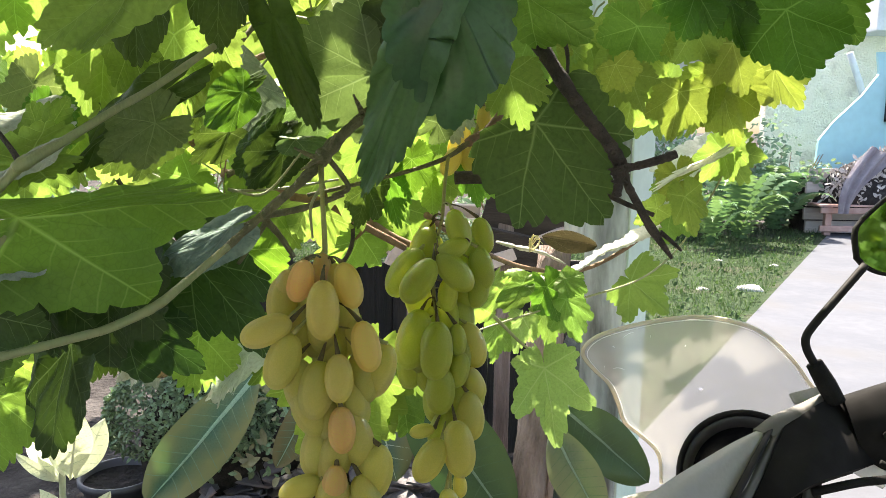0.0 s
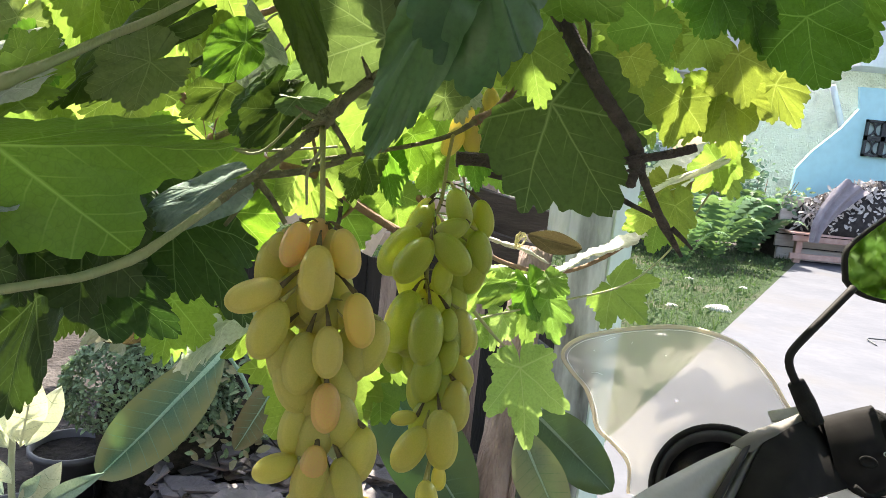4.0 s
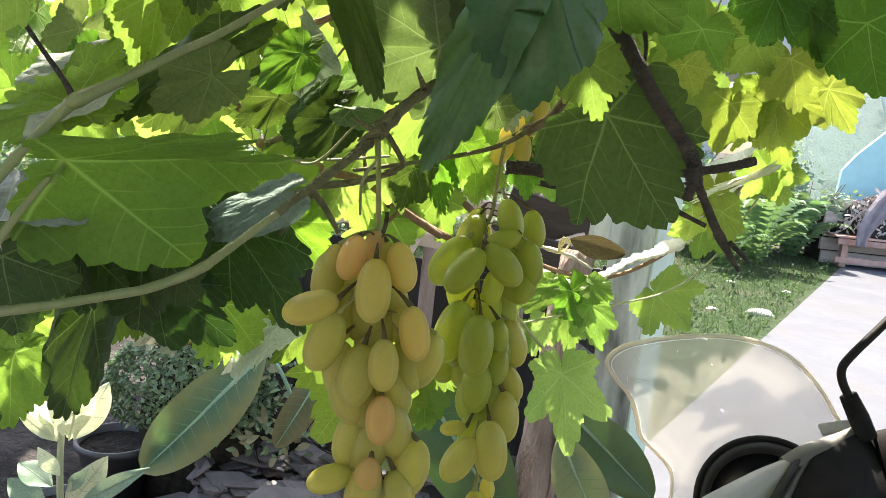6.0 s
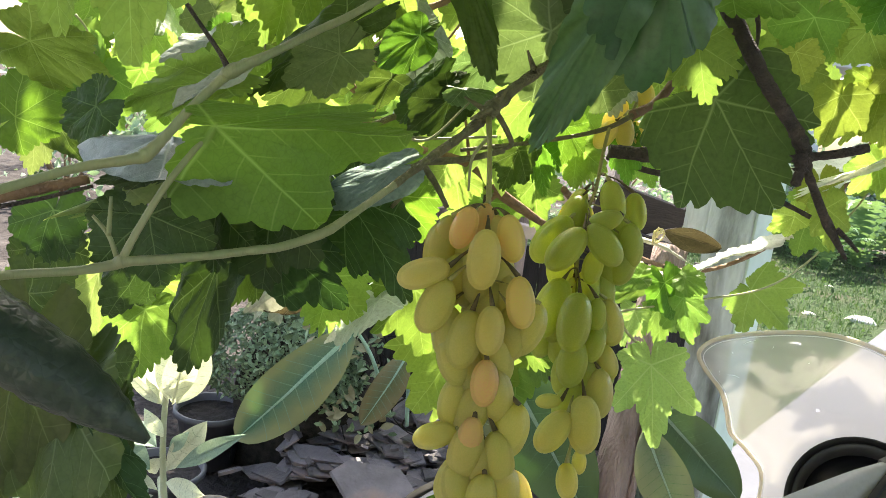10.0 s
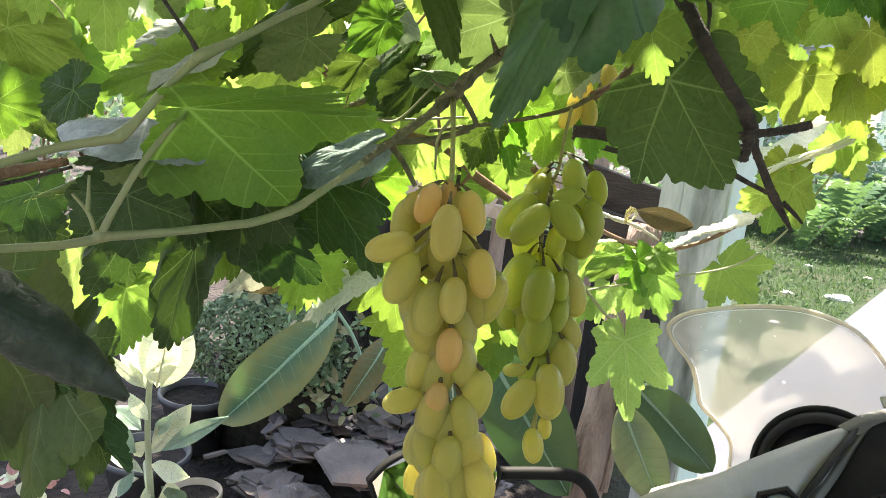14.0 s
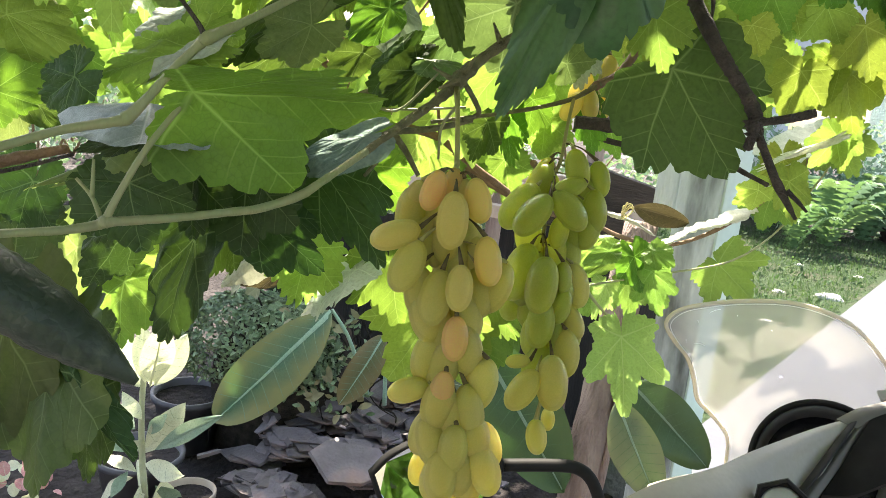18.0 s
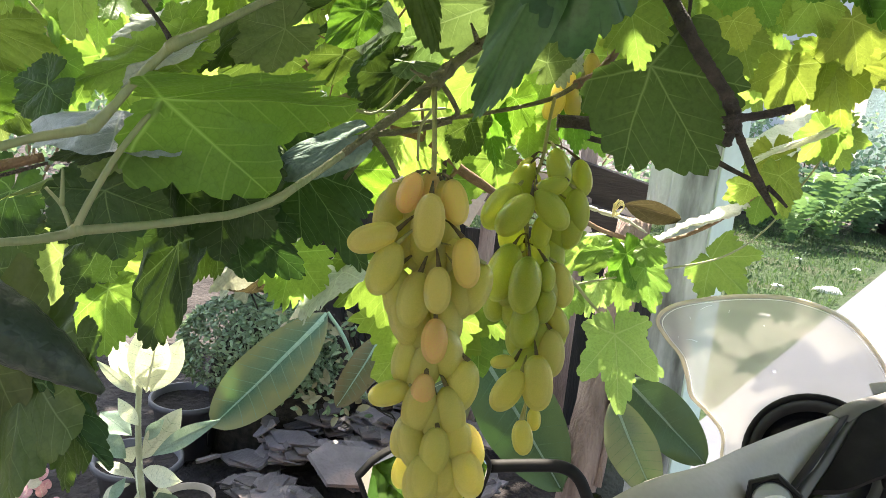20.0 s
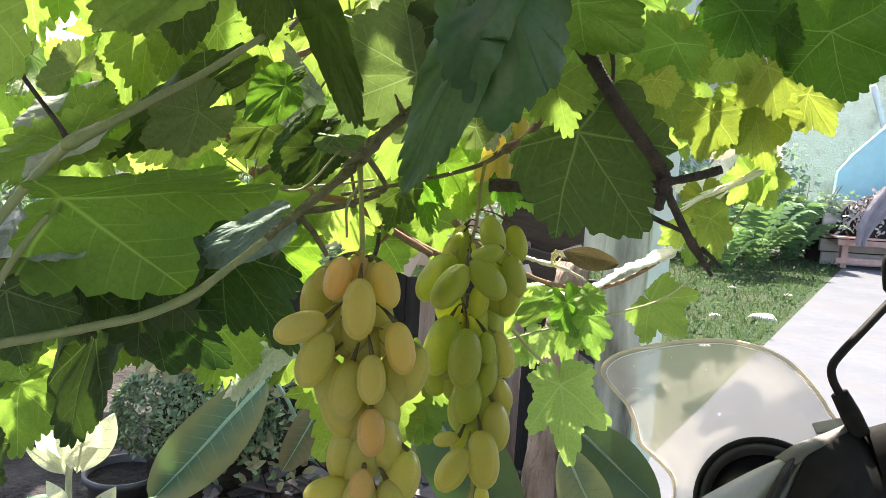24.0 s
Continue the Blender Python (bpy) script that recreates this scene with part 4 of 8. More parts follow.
set_leaf((-0.4087, 0.8200, 1.2004), (-0.3807, 0.8200, 1.1690), (-0.4144, 0.8200, 1.1723), LEAF_YOUNG)
set_leaf((-0.4061, 0.8400, 1.1621), (-0.4276, 0.8400, 1.1119), (-0.3939, 0.8400, 1.1321), LEAF_PALE, lobe=0.5, saw=0.4)
set_leaf((-0.2928, 0.6200, 1.2578), (-0.3196, 0.6000, 1.1494), (-0.2664, 0.6100, 1.2387), LEAF_SHADED, lobe=0.3, saw=0.5, butt=0.6)
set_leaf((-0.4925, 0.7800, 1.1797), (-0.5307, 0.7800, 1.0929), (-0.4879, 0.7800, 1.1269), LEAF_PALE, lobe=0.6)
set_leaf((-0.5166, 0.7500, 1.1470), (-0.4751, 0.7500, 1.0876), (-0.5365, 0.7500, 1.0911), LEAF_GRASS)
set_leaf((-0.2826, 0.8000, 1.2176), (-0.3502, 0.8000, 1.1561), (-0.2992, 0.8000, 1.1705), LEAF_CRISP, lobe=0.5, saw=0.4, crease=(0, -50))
set_leaf((-0.2639, 0.6300, 1.2703), (-0.2914, 0.6300, 1.2114), (-0.2539, 0.6300, 1.2381), LEAF_SHADED)
set_leaf((-0.4651, 0.7200, 1.2054), (-0.4926, 0.7200, 1.1127), (-0.5107, 0.7200, 1.1649), LEAF_CLEAR, lobe=0.5, saw=0.6)
set_leaf((-0.2774, 0.8300, 1.1847), (-0.3425, 0.8300, 1.1558), (-0.3063, 0.8300, 1.1550), BROWN_LEAF, lobe=0.4, saw=0.3)
set_leaf((-0.2257, 0.7400, 1.2346), (-0.2357, 0.7300, 1.1652), (-0.1874, 0.7400, 1.2083), LEAF_YOUNG, saw=1.4, butt=0.6)
set_leaf((-0.2568, 0.7600, 1.2335), (-0.2616, 0.7600, 1.1893), (-0.2898, 0.7600, 1.2133), LEAF_YOUNG, saw=1.4)
set_leaf((-0.2172, 0.8200, 1.1731), (-0.2542, 0.8200, 1.1306), (-0.2329, 0.8200, 1.1367), LEAF_CRISP, saw=0.5, lobe=0.5, crease=(0, -50))
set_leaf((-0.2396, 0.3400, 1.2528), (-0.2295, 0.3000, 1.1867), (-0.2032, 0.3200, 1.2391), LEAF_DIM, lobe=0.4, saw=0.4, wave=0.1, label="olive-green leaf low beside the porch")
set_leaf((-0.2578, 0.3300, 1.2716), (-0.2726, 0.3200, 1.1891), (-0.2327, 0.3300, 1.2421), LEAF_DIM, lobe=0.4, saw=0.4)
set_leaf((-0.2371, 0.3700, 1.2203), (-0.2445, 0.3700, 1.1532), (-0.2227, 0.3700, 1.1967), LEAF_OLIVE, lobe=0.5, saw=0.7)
set_leaf((-0.2219, 0.3300, 1.2470), (-0.1875, 0.3300, 1.1992), (-0.2135, 0.3300, 1.2142), LEAF_SHADED, lobe=0.3, saw=0.3, crease=(-30, -60))
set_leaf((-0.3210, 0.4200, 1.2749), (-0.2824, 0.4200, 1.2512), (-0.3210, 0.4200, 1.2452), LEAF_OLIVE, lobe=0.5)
# leaves at the head of the dark cane
set_leaf((0.3448, 0.8000, 1.5574), (0.3650, 0.7900, 1.4815), (0.4071, 0.8000, 1.5425), LEAF_GRASS, lobe=0.4, saw=0.8, back=True, label="large dark leaf with pale ribs seen from below")
set_leaf((0.2517, 0.8000, 1.5949), (0.2560, 0.8000, 1.5220), (0.2926, 0.8000, 1.5679), LEAF_GRASS, saw=1.2, back=True)
set_leaf((0.0681, 0.5400, 1.5254), (0.1144, 0.5300, 1.4910), (0.0768, 0.5300, 1.4855), LEAF_MID, lobe=0.4, back=True)
set_leaf((0.2336, 0.9500, 1.5589), (0.2149, 0.9500, 1.5048), (0.1867, 0.9500, 1.5428), LEAF_MID, back=True)
set_leaf((0.4390, 0.9500, 1.6247), (0.4952, 0.9500, 1.5355), (0.5157, 0.9500, 1.6012), LEAF_GRASS, back=True)
set_leaf((0.4382, 1.2800, 1.5142), (0.3902, 1.2700, 1.4213), (0.4014, 1.2800, 1.4884), LEAF_SUNLIT, lobe=0.6, butt=0.5, label="yellow-green leaf lit through by the sun")
set_leaf((0.4466, 1.2900, 1.5128), (0.4888, 1.2800, 1.4037), (0.5120, 1.2900, 1.4772), LEAF_SUNLIT, lobe=0.6, butt=0.5)
set_leaf((0.4504, 1.3000, 1.5117), (0.4639, 1.3000, 1.5825), (0.4915, 1.3000, 1.5427), LEAF_SUNLIT, lobe=0.6, butt=0.5)
set_leaf((0.4588, 1.3000, 1.5171), (0.5515, 1.3000, 1.4876), (0.5095, 1.3000, 1.5445), LEAF_SUNLIT, lobe=0.6, butt=0.5)
set_leaf((0.5564, 1.3500, 1.5429), (0.6168, 1.3500, 1.4720), (0.6237, 1.3500, 1.5310), LEAF_SUNLIT, lobe=1.0)
set_leaf((0.4514, 1.3200, 1.5217), (0.3684, 1.3200, 1.5024), (0.4070, 1.3200, 1.4761), LEAF_SUNLIT, lobe=0.6, butt=0.5)
set_leaf((0.0865, 0.6600, 1.4492), (0.0717, 0.6600, 1.4596), (0.0817, 0.6600, 1.4708), LEAF_SUNLIT, lobe=1.3)
set_leaf((0.0716, 0.7200, 1.4978), (0.0879, 0.7200, 1.4440), (0.1064, 0.7200, 1.4750), LEAF_SUNLIT, lobe=1.3, saw=1.4)
set_leaf((0.1084, 0.7500, 1.5170), (0.1223, 0.7500, 1.4886), (0.1008, 0.7500, 1.4964), LEAF_SUNLIT)
set_leaf((0.4491, 1.5000, 1.3542), (0.4685, 1.5000, 1.2821), (0.4998, 1.5000, 1.3290), LEAF_SUNLIT)
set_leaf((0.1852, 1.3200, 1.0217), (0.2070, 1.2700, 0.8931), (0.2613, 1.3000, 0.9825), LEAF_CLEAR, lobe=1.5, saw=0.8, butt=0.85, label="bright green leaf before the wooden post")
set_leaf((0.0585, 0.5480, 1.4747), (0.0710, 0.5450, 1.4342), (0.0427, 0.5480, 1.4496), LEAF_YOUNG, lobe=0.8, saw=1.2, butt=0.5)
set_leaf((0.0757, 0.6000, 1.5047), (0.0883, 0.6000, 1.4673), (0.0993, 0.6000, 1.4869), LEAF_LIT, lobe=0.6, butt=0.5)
set_leaf((0.1706, 0.7500, 1.4985), (0.1870, 0.7500, 1.4709), (0.1559, 0.7500, 1.4828), LEAF_SUNLIT, lobe=0.8, butt=0.5)
set_leaf((0.2506, 0.7800, 1.5702), (0.2335, 0.7800, 1.5189), (0.2743, 0.7800, 1.5297), LEAF_GRASS, saw=1.1, back=True)
set_leaf((0.2892, 0.8000, 1.5668), (0.3065, 0.8000, 1.5116), (0.2768, 0.8000, 1.5294), LEAF_GRASS, saw=1.1, back=True)
set_leaf((0.3744, 1.2000, 1.5880), (0.3463, 1.2000, 1.5338), (0.4138, 1.2000, 1.5489), LEAF_YOUNG, lobe=0.8)
set_leaf((0.4403, 1.2200, 1.5692), (0.4699, 1.2200, 1.4877), (0.4031, 1.2200, 1.5210), LEAF_SUNLIT, lobe=0.9, butt=0.6)
set_leaf((0.3700, 1.2400, 1.4975), (0.3591, 1.2400, 1.4157), (0.3158, 1.2400, 1.4576), LEAF_SUNLIT, lobe=0.9, butt=0.6)
set_leaf((0.4464, 1.2700, 1.4050), (0.3264, 1.2500, 1.3355), (0.3844, 1.2600, 1.3599), LEAF_CRISP, lobe=0.5, saw=1.3, wave=0.15, crease=(0, -75), butt=0.3, label="dry whitish leaf curled lengthwise")
set_leaf((0.4618, 1.3000, 1.4062), (0.4317, 1.3000, 1.3497), (0.4082, 1.3000, 1.3787), LEAF_YOUNG, lobe=1.0)
set_leaf((0.4820, 1.3200, 1.4140), (0.4910, 1.3200, 1.3509), (0.5142, 1.3200, 1.3861), LEAF_YOUNG, lobe=1.0)
set_leaf((0.3767, 1.3600, 1.3029), (0.3357, 1.3600, 1.2709), (0.3657, 1.3600, 1.2621), LEAF_YOUNG, lobe=0.8)
set_leaf((0.4300, 1.3800, 1.3224), (0.4547, 1.3800, 1.2463), (0.4734, 1.3800, 1.2936), LEAF_YOUNG, lobe=0.9)
set_leaf((-0.0681, 0.8500, 1.1814), (-0.1338, 0.8500, 1.0390), (-0.1556, 0.8500, 1.1381), LEAF_YOUNG, lobe=0.6, saw=1.3, butt=0.5)
set_leaf((-0.0423, 0.8600, 1.1755), (0.0059, 0.8600, 1.1282), (0.0032, 0.8600, 1.1754), LEAF_YOUNG, lobe=0.6, saw=1.3, butt=0.5)
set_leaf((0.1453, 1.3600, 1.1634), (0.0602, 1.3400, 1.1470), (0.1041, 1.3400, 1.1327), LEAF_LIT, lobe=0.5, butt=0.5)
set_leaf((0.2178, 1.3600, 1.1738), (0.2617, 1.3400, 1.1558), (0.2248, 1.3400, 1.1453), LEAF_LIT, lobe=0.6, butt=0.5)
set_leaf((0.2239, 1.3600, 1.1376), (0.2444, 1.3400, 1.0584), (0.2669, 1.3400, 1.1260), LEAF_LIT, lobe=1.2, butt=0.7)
# leaves above the near canes
set_leaf((-0.1406, 0.4200, 1.5157), (-0.2096, 0.4200, 1.4747), (-0.1724, 0.4200, 1.4728), LEAF_LIT, lobe=0.4, saw=0.5)
set_leaf((-0.1783, 0.5000, 1.5372), (-0.1804, 0.5000, 1.4652), (-0.1565, 0.5000, 1.5073), LEAF_OLIVE, lobe=0.25, saw=0.4)
set_leaf((-0.1329, 0.5300, 1.5437), (-0.1380, 0.5300, 1.4785), (-0.1144, 0.5300, 1.5192), LEAF_OLIVE, lobe=0.4, saw=0.5)
set_leaf((-0.2585, 0.6200, 1.5021), (-0.2758, 0.6200, 1.4361), (-0.2407, 0.6200, 1.4724), LEAF_YOUNG, lobe=0.4)
set_leaf((-0.3087, 0.6200, 1.4672), (-0.3295, 0.6200, 1.4274), (-0.2945, 0.6200, 1.4455), LEAF_SOFT, lobe=0.5)
set_leaf((-0.2863, 0.6000, 1.4453), (-0.2975, 0.6000, 1.4087), (-0.2702, 0.6000, 1.4242), LEAF_GRASS, lobe=0.5)
set_leaf((-0.3587, 0.7000, 1.5877), (-0.3696, 0.7000, 1.5071), (-0.3194, 0.7000, 1.5483), LEAF_YOUNG, lobe=0.7, saw=1.2)
set_leaf((-0.4022, 0.7200, 1.5746), (-0.3982, 0.7200, 1.4910), (-0.3510, 0.7200, 1.5333), LEAF_YOUNG, lobe=0.7, saw=1.2)
set_leaf((-0.3980, 0.7800, 1.5756), (-0.3702, 0.7800, 1.5131), (-0.3590, 0.7800, 1.5565), LEAF_YOUNG, lobe=0.7, saw=1.2)
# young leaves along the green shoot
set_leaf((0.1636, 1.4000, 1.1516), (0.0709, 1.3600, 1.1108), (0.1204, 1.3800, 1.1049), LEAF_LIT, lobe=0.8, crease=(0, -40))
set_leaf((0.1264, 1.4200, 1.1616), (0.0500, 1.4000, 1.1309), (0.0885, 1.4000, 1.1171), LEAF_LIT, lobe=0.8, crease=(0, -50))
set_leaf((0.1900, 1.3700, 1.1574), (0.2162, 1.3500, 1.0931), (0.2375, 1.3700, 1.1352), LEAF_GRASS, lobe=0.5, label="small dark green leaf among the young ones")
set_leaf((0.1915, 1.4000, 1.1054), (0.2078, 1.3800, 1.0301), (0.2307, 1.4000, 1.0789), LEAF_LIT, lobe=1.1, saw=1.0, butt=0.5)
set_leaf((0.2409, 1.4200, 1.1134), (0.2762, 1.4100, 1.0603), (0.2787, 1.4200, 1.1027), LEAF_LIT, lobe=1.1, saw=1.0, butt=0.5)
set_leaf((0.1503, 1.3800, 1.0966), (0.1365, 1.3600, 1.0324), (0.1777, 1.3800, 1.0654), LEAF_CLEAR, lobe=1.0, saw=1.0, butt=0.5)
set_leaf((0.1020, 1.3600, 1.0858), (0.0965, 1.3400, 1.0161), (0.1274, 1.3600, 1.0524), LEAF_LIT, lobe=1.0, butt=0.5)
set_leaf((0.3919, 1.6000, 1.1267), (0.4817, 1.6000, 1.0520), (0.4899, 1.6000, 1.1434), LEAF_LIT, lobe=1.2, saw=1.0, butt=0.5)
# leaves further in
vine_leaf(vine, (-0.2413, 0.7779, 1.4964), (-0.2404, 0.7625, 1.4221), LEAF_YOUNG, turn=35, width=0.6)
vine_leaf(vine, (-0.5533, 0.7985, 1.1737), (-0.5489, 0.778, 1.0733), LEAF_PALE, turn=25, width=0.6)
vine_leaf(vine, (-0.5551, 0.747, 1.1743), (-0.5535, 0.7357, 1.1192), LEAF_YOUNG, turn=-20)
vine_leaf(vine, (-0.4061, 0.7208, 1.2138), (-0.3699, 0.7191, 1.1861), LEAF_YOUNG, turn=30)
roll_v, roll_f = tube_data([(-0.249, 0.2513, 1.3412), (-0.2154, 0.2509, 1.3212), (-0.1902, 0.2556, 1.3053), (-0.1713, 0.2602, 1.2925), (-0.155, 0.2646, 1.2799)], [.010, .017, .016, .011, .002], 16, 8, 0.1, 3, 0.8)
part_mesh("leaf", mesh_of("leaf", roll_v, roll_f, [LEAF_ROLL]), vine, "dark leaf rolled up lengthwise close to the porch")
vine_leaf(vine, (-0.2657, 0.7413, 1.2358), (-0.267, 0.7345, 1.2039), LEAF_YOUNG, turn=0)
vine_leaf(vine, (-0.1752, 0.7477, 1.2174), (-0.2243, 0.7228, 1.1739), LEAF_PALE, turn=66)
vine_leaf(vine, (-0.321, 0.8805, 1.1941), (-0.3685, 0.8632, 1.1371), LEAF_PALE, turn=55)
vine_leaf(vine, (-0.3121, 0.925, 1.1564), (-0.3653, 0.9165, 1.1444), BROWN_LEAF, turn=60, fold=0.4, width=0.6, lobe=0.4)
vine_leaf(vine, (-0.5297, 0.8004, 1.17), (-0.5373, 0.7864, 1.1072), LEAF_PALE, turn=20)
vine_leaf(vine, (-0.0953, 0.8085, 1.1696), (-0.1335, 0.7864, 1.0842), LEAF_YOUNG, turn=12, back=True)
vine_leaf(vine, (-0.1453, 0.7733, 1.2253), (-0.1235, 0.7615, 1.1566), LEAF_MID, turn=-10)
vine_leaf(vine, (-0.0408, 0.8721, 1.1493), (-0.0168, 0.8595, 1.0756), LEAF_MID, turn=-30)
vine_leaf(vine, (-0.0132, 0.9079, 1.1577), (-0.0152, 0.8954, 1.099), LEAF_YOUNG, turn=8)
vine_leaf(vine, (-0.066, 0.8927, 1.1137), (-0.0515, 0.8832, 1.0604), LEAF_YOUNG, turn=20)
vine_leaf(vine, (0.081, 0.5833, 1.4425), (0.1419, 0.5861, 1.3637), LEAF_DULL, turn=-6, back=True, butt=0.28, lobe=0.5, width=0.78, skew=-0.05, seed=5, fold=-0.05, cup=0.04, bend=0.1, wave=0.03, stalk=(0.0621, 0.6237, 1.4789), label="large dark leaf with pale ribs seen from below")
vine_leaf(vine, (0.0995, 0.8603, 1.5088), (0.1089, 0.8476, 1.4429), LEAF_YOUNG, turn=-15, width=0.8)
vine_leaf(vine, (0.1324, 0.8487, 1.5339), (0.1289, 0.838, 1.4843), LEAF_YOUNG, turn=25, width=0.7)
vine_leaf(vine, (-0.0582, 0.7671, 1.4435), (-0.0802, 0.752, 1.3832), LEAF_YOUNG, turn=-8, width=0.9)
vine_leaf(vine, (-0.0458, 0.8192, 1.3911), (-0.0314, 0.8085, 1.3316), LEAF_MID, turn=35, width=0.7)
vine_leaf(vine, (-0.0037, 0.8442, 1.3894), (-0.0003, 0.8352, 1.3442), LEAF_YOUNG, turn=-10)
vine_leaf(vine, (-0.0223, 0.9063, 1.4015), (-0.0266, 0.8975, 1.3619), LEAF_YOUNG, turn=-10)
vine_leaf(vine, (-0.1868, 0.9234, 1.3266), (-0.2011, 0.9121, 1.2802), LEAF_YOUNG, turn=-10)
vine_leaf(vine, (-0.1394, 0.9306, 1.3355), (-0.1287, 0.9213, 1.2852), LEAF_YOUNG, turn=20)
vine_leaf(vine, (0.0215, 0.7382, 1.4589), (0.0162, 0.7299, 1.4218), LEAF_PALE, turn=40)
vine_leaf(vine, (0.0639, 0.8109, 1.3899), (0.0745, 0.8051, 1.3564), LEAF_MID, turn=30)
vine_leaf(vine, (0.429, 1.489, 1.5134), (0.3616, 1.4797, 1.4392), LEAF_YOUNG, turn=-15, lobe=1.2)
vine_leaf(vine, (0.3271, 1.3762, 1.5469), (0.3211, 1.3588, 1.4338), LEAF_YOUNG, turn=-25, width=0.8)
vine_leaf(vine, (0.3436, 1.389, 1.6321), (0.3601, 1.3767, 1.5575), LEAF_YOUNG, turn=5)
vine_leaf(vine, (0.5425, 1.5083, 1.403), (0.5768, 1.4958, 1.3302), LEAF_MID, turn=15)
vine_leaf(vine, (0.529, 1.5473, 1.3902), (0.3943, 1.5385, 1.3041), LEAF_PALE, turn=72, fold=0.3)
vine_leaf(vine, (0.4483, 1.5412, 1.3332), (0.4277, 1.535, 1.289), LEAF_YOUNG, turn=15)
vine_leaf(vine, (0.4554, 1.5519, 1.2735), (0.4407, 1.5425, 1.2103), LEAF_MID, turn=25, width=1.2)
vine_leaf(vine, (0.0563, 1.1747, 1.167), (0.1286, 1.2093, 1.195), LEAF_YOUNG, turn=60)
vine_leaf(vine, (-0.3788, 0.7732, 1.204), (-0.371, 0.7672, 1.1711), LEAF_YOUNG, turn=30)

for pts, rad in (([(0.1165, 1.3647, 1.1583), (0.1627, 1.3921, 1.1658), (0.2162, 1.4192, 1.1682), (0.2639, 1.4485, 1.1844), (0.3067, 1.4786, 1.2068), (0.3625, 1.5088, 1.2228), (0.4049, 1.5382, 1.2419), (0.4289, 1.5429, 1.2512)], [.004, .009, .007, .008, .010, .013, .018, .010]),
                 ([(0.0988, 1.3589, 1.239), (0.136, 1.3712, 1.228), (0.1788, 1.3841, 1.2175), (0.2253, 1.4051, 1.1944)], [.006, .009, .010, .003])):
    v, f = tube_data(pts, [q * 1.35 for q in rad], 10, 7, 0.75, 5, 0.3)
    part_mesh("leaf", mesh_of("leaf", v, f, [LEAF_CRISP]), vine, "whitish leaf curled up lengthwise")
for k in range(7):
    a = 0.9 * k
    c = Vector((0.1616, 1.3364, 1.2447))
    tube("tendril", [c + Vector((0.009 * math.cos(a + q), 0.005 * math.sin(3 * q), 0.012 * math.sin(a + 1.4 * q) - 0.003 * q)) for q in (0, 0.9, 1.9, 2.8)], [.0011, .0012, .0008], STRAW, vine, "dry straw-yellow tendril in a knot", 5, 5)
vine_leaf(vine, (0.0124, 0.9752, 1.4666), (0.0006, 0.9575, 1.3882), LEAF_MID, turn=-8, width=0.9)
vine_leaf(vine, (-0.0389, 1.017, 1.4486), (-0.0092, 1.009, 1.3942), LEAF_MID, turn=12)
broad_leaf(vine, (0.1935, 1.5118, 1.2303), (0.3033, 1.521, 1.2149), 0.42, BROWN_LEAF, BROWN_LEAF, turn=20, fold=0.5, bend=0.2, label="dry brown leaf caught in the shoots", seed=12)

for b, t, mt, tn in (((0.0608, 1.193, 1.6162), (0.0493, 1.1776, 1.5165), LEAF_MID, 10), ((0.0275, 1.2923, 1.5969), (0.0603, 1.2763, 1.5023), LEAF_FRESH, -15), ((0.0967, 1.3967, 1.6309), (0.0892, 1.3821, 1.5367), LEAF_MID, 20), ((-0.3729, 0.8962, 1.5736), (-0.3775, 0.8872, 1.5156), LEAF_YOUNG, 10), ((-0.4232, 0.9429, 1.5384), (-0.3789, 0.9364, 1.5058), LEAF_MID, -20), ((-0.3862, 1.0018, 1.5982), (-0.3949, 0.9928, 1.5394), LEAF_YOUNG, 25), ((-0.3831, 1.1037, 1.6029), (-0.3892, 1.0948, 1.5449), LEAF_YOUNG, -10), ((-0.3499, 0.8281, 1.4673), (-0.3162, 0.8216, 1.4329), LEAF_FRESH, 20), ((-0.3432, 0.8713, 1.421), (-0.3746, 0.8662, 1.3826), LEAF_FRESH, -20), ((-0.2712, 0.6649, 1.4113), (-0.2541, 0.68, 1.382), LEAF_FRESH, 30), ((-0.0863, 1.0647, 1.4153), (-0.0558, 1.0548, 1.3583), LEAF_YOUNG, 10), ((-0.1709, 1.1581, 1.3477), (-0.1935, 1.1474, 1.2755), LEAF_YOUNG, -15)):
    vine_leaf(vine, b, t, mt, turn=tn, lobe=1.15)
# thin shoots and tendrils among the growth behind
rt = random.Random(23)
for i in range(70):
    d = rt.uniform(0.75, 1.7)
    x, z = rt.uniform(-0.5, 0.06) * d, 1.42 + rt.uniform(-0.05, 0.28) * d
    p = Vector((x, d, z))
    way = Vector((rt.uniform(-1, 1), rt.uniform(-0.4, 0.4), rt.uniform(-0.8, 0.5))).normalized()
    pts = [p]
    for k in range(4):
        way = (way + Vector((rt.uniform(-0.5, 0.5), rt.uniform(-0.3, 0.3), rt.uniform(-0.5, 0.5)))).normalized()
        pts.append(pts[-1] + way * rt.uniform(0.02, 0.08))
    if i % 3:
        tube("tendril", pts, [.0014, .0011, .0007], (CANE_GREEN, CANE_BROWN)[i % 2], vine, "thin curling tendril", 5, 4)
    else:
        cane(pts, [.0035, .003, .0024], (CANE_BROWN, CANE_OLIVE, CANE_DARK)[i % 9 // 3], "", 0.2, 6)

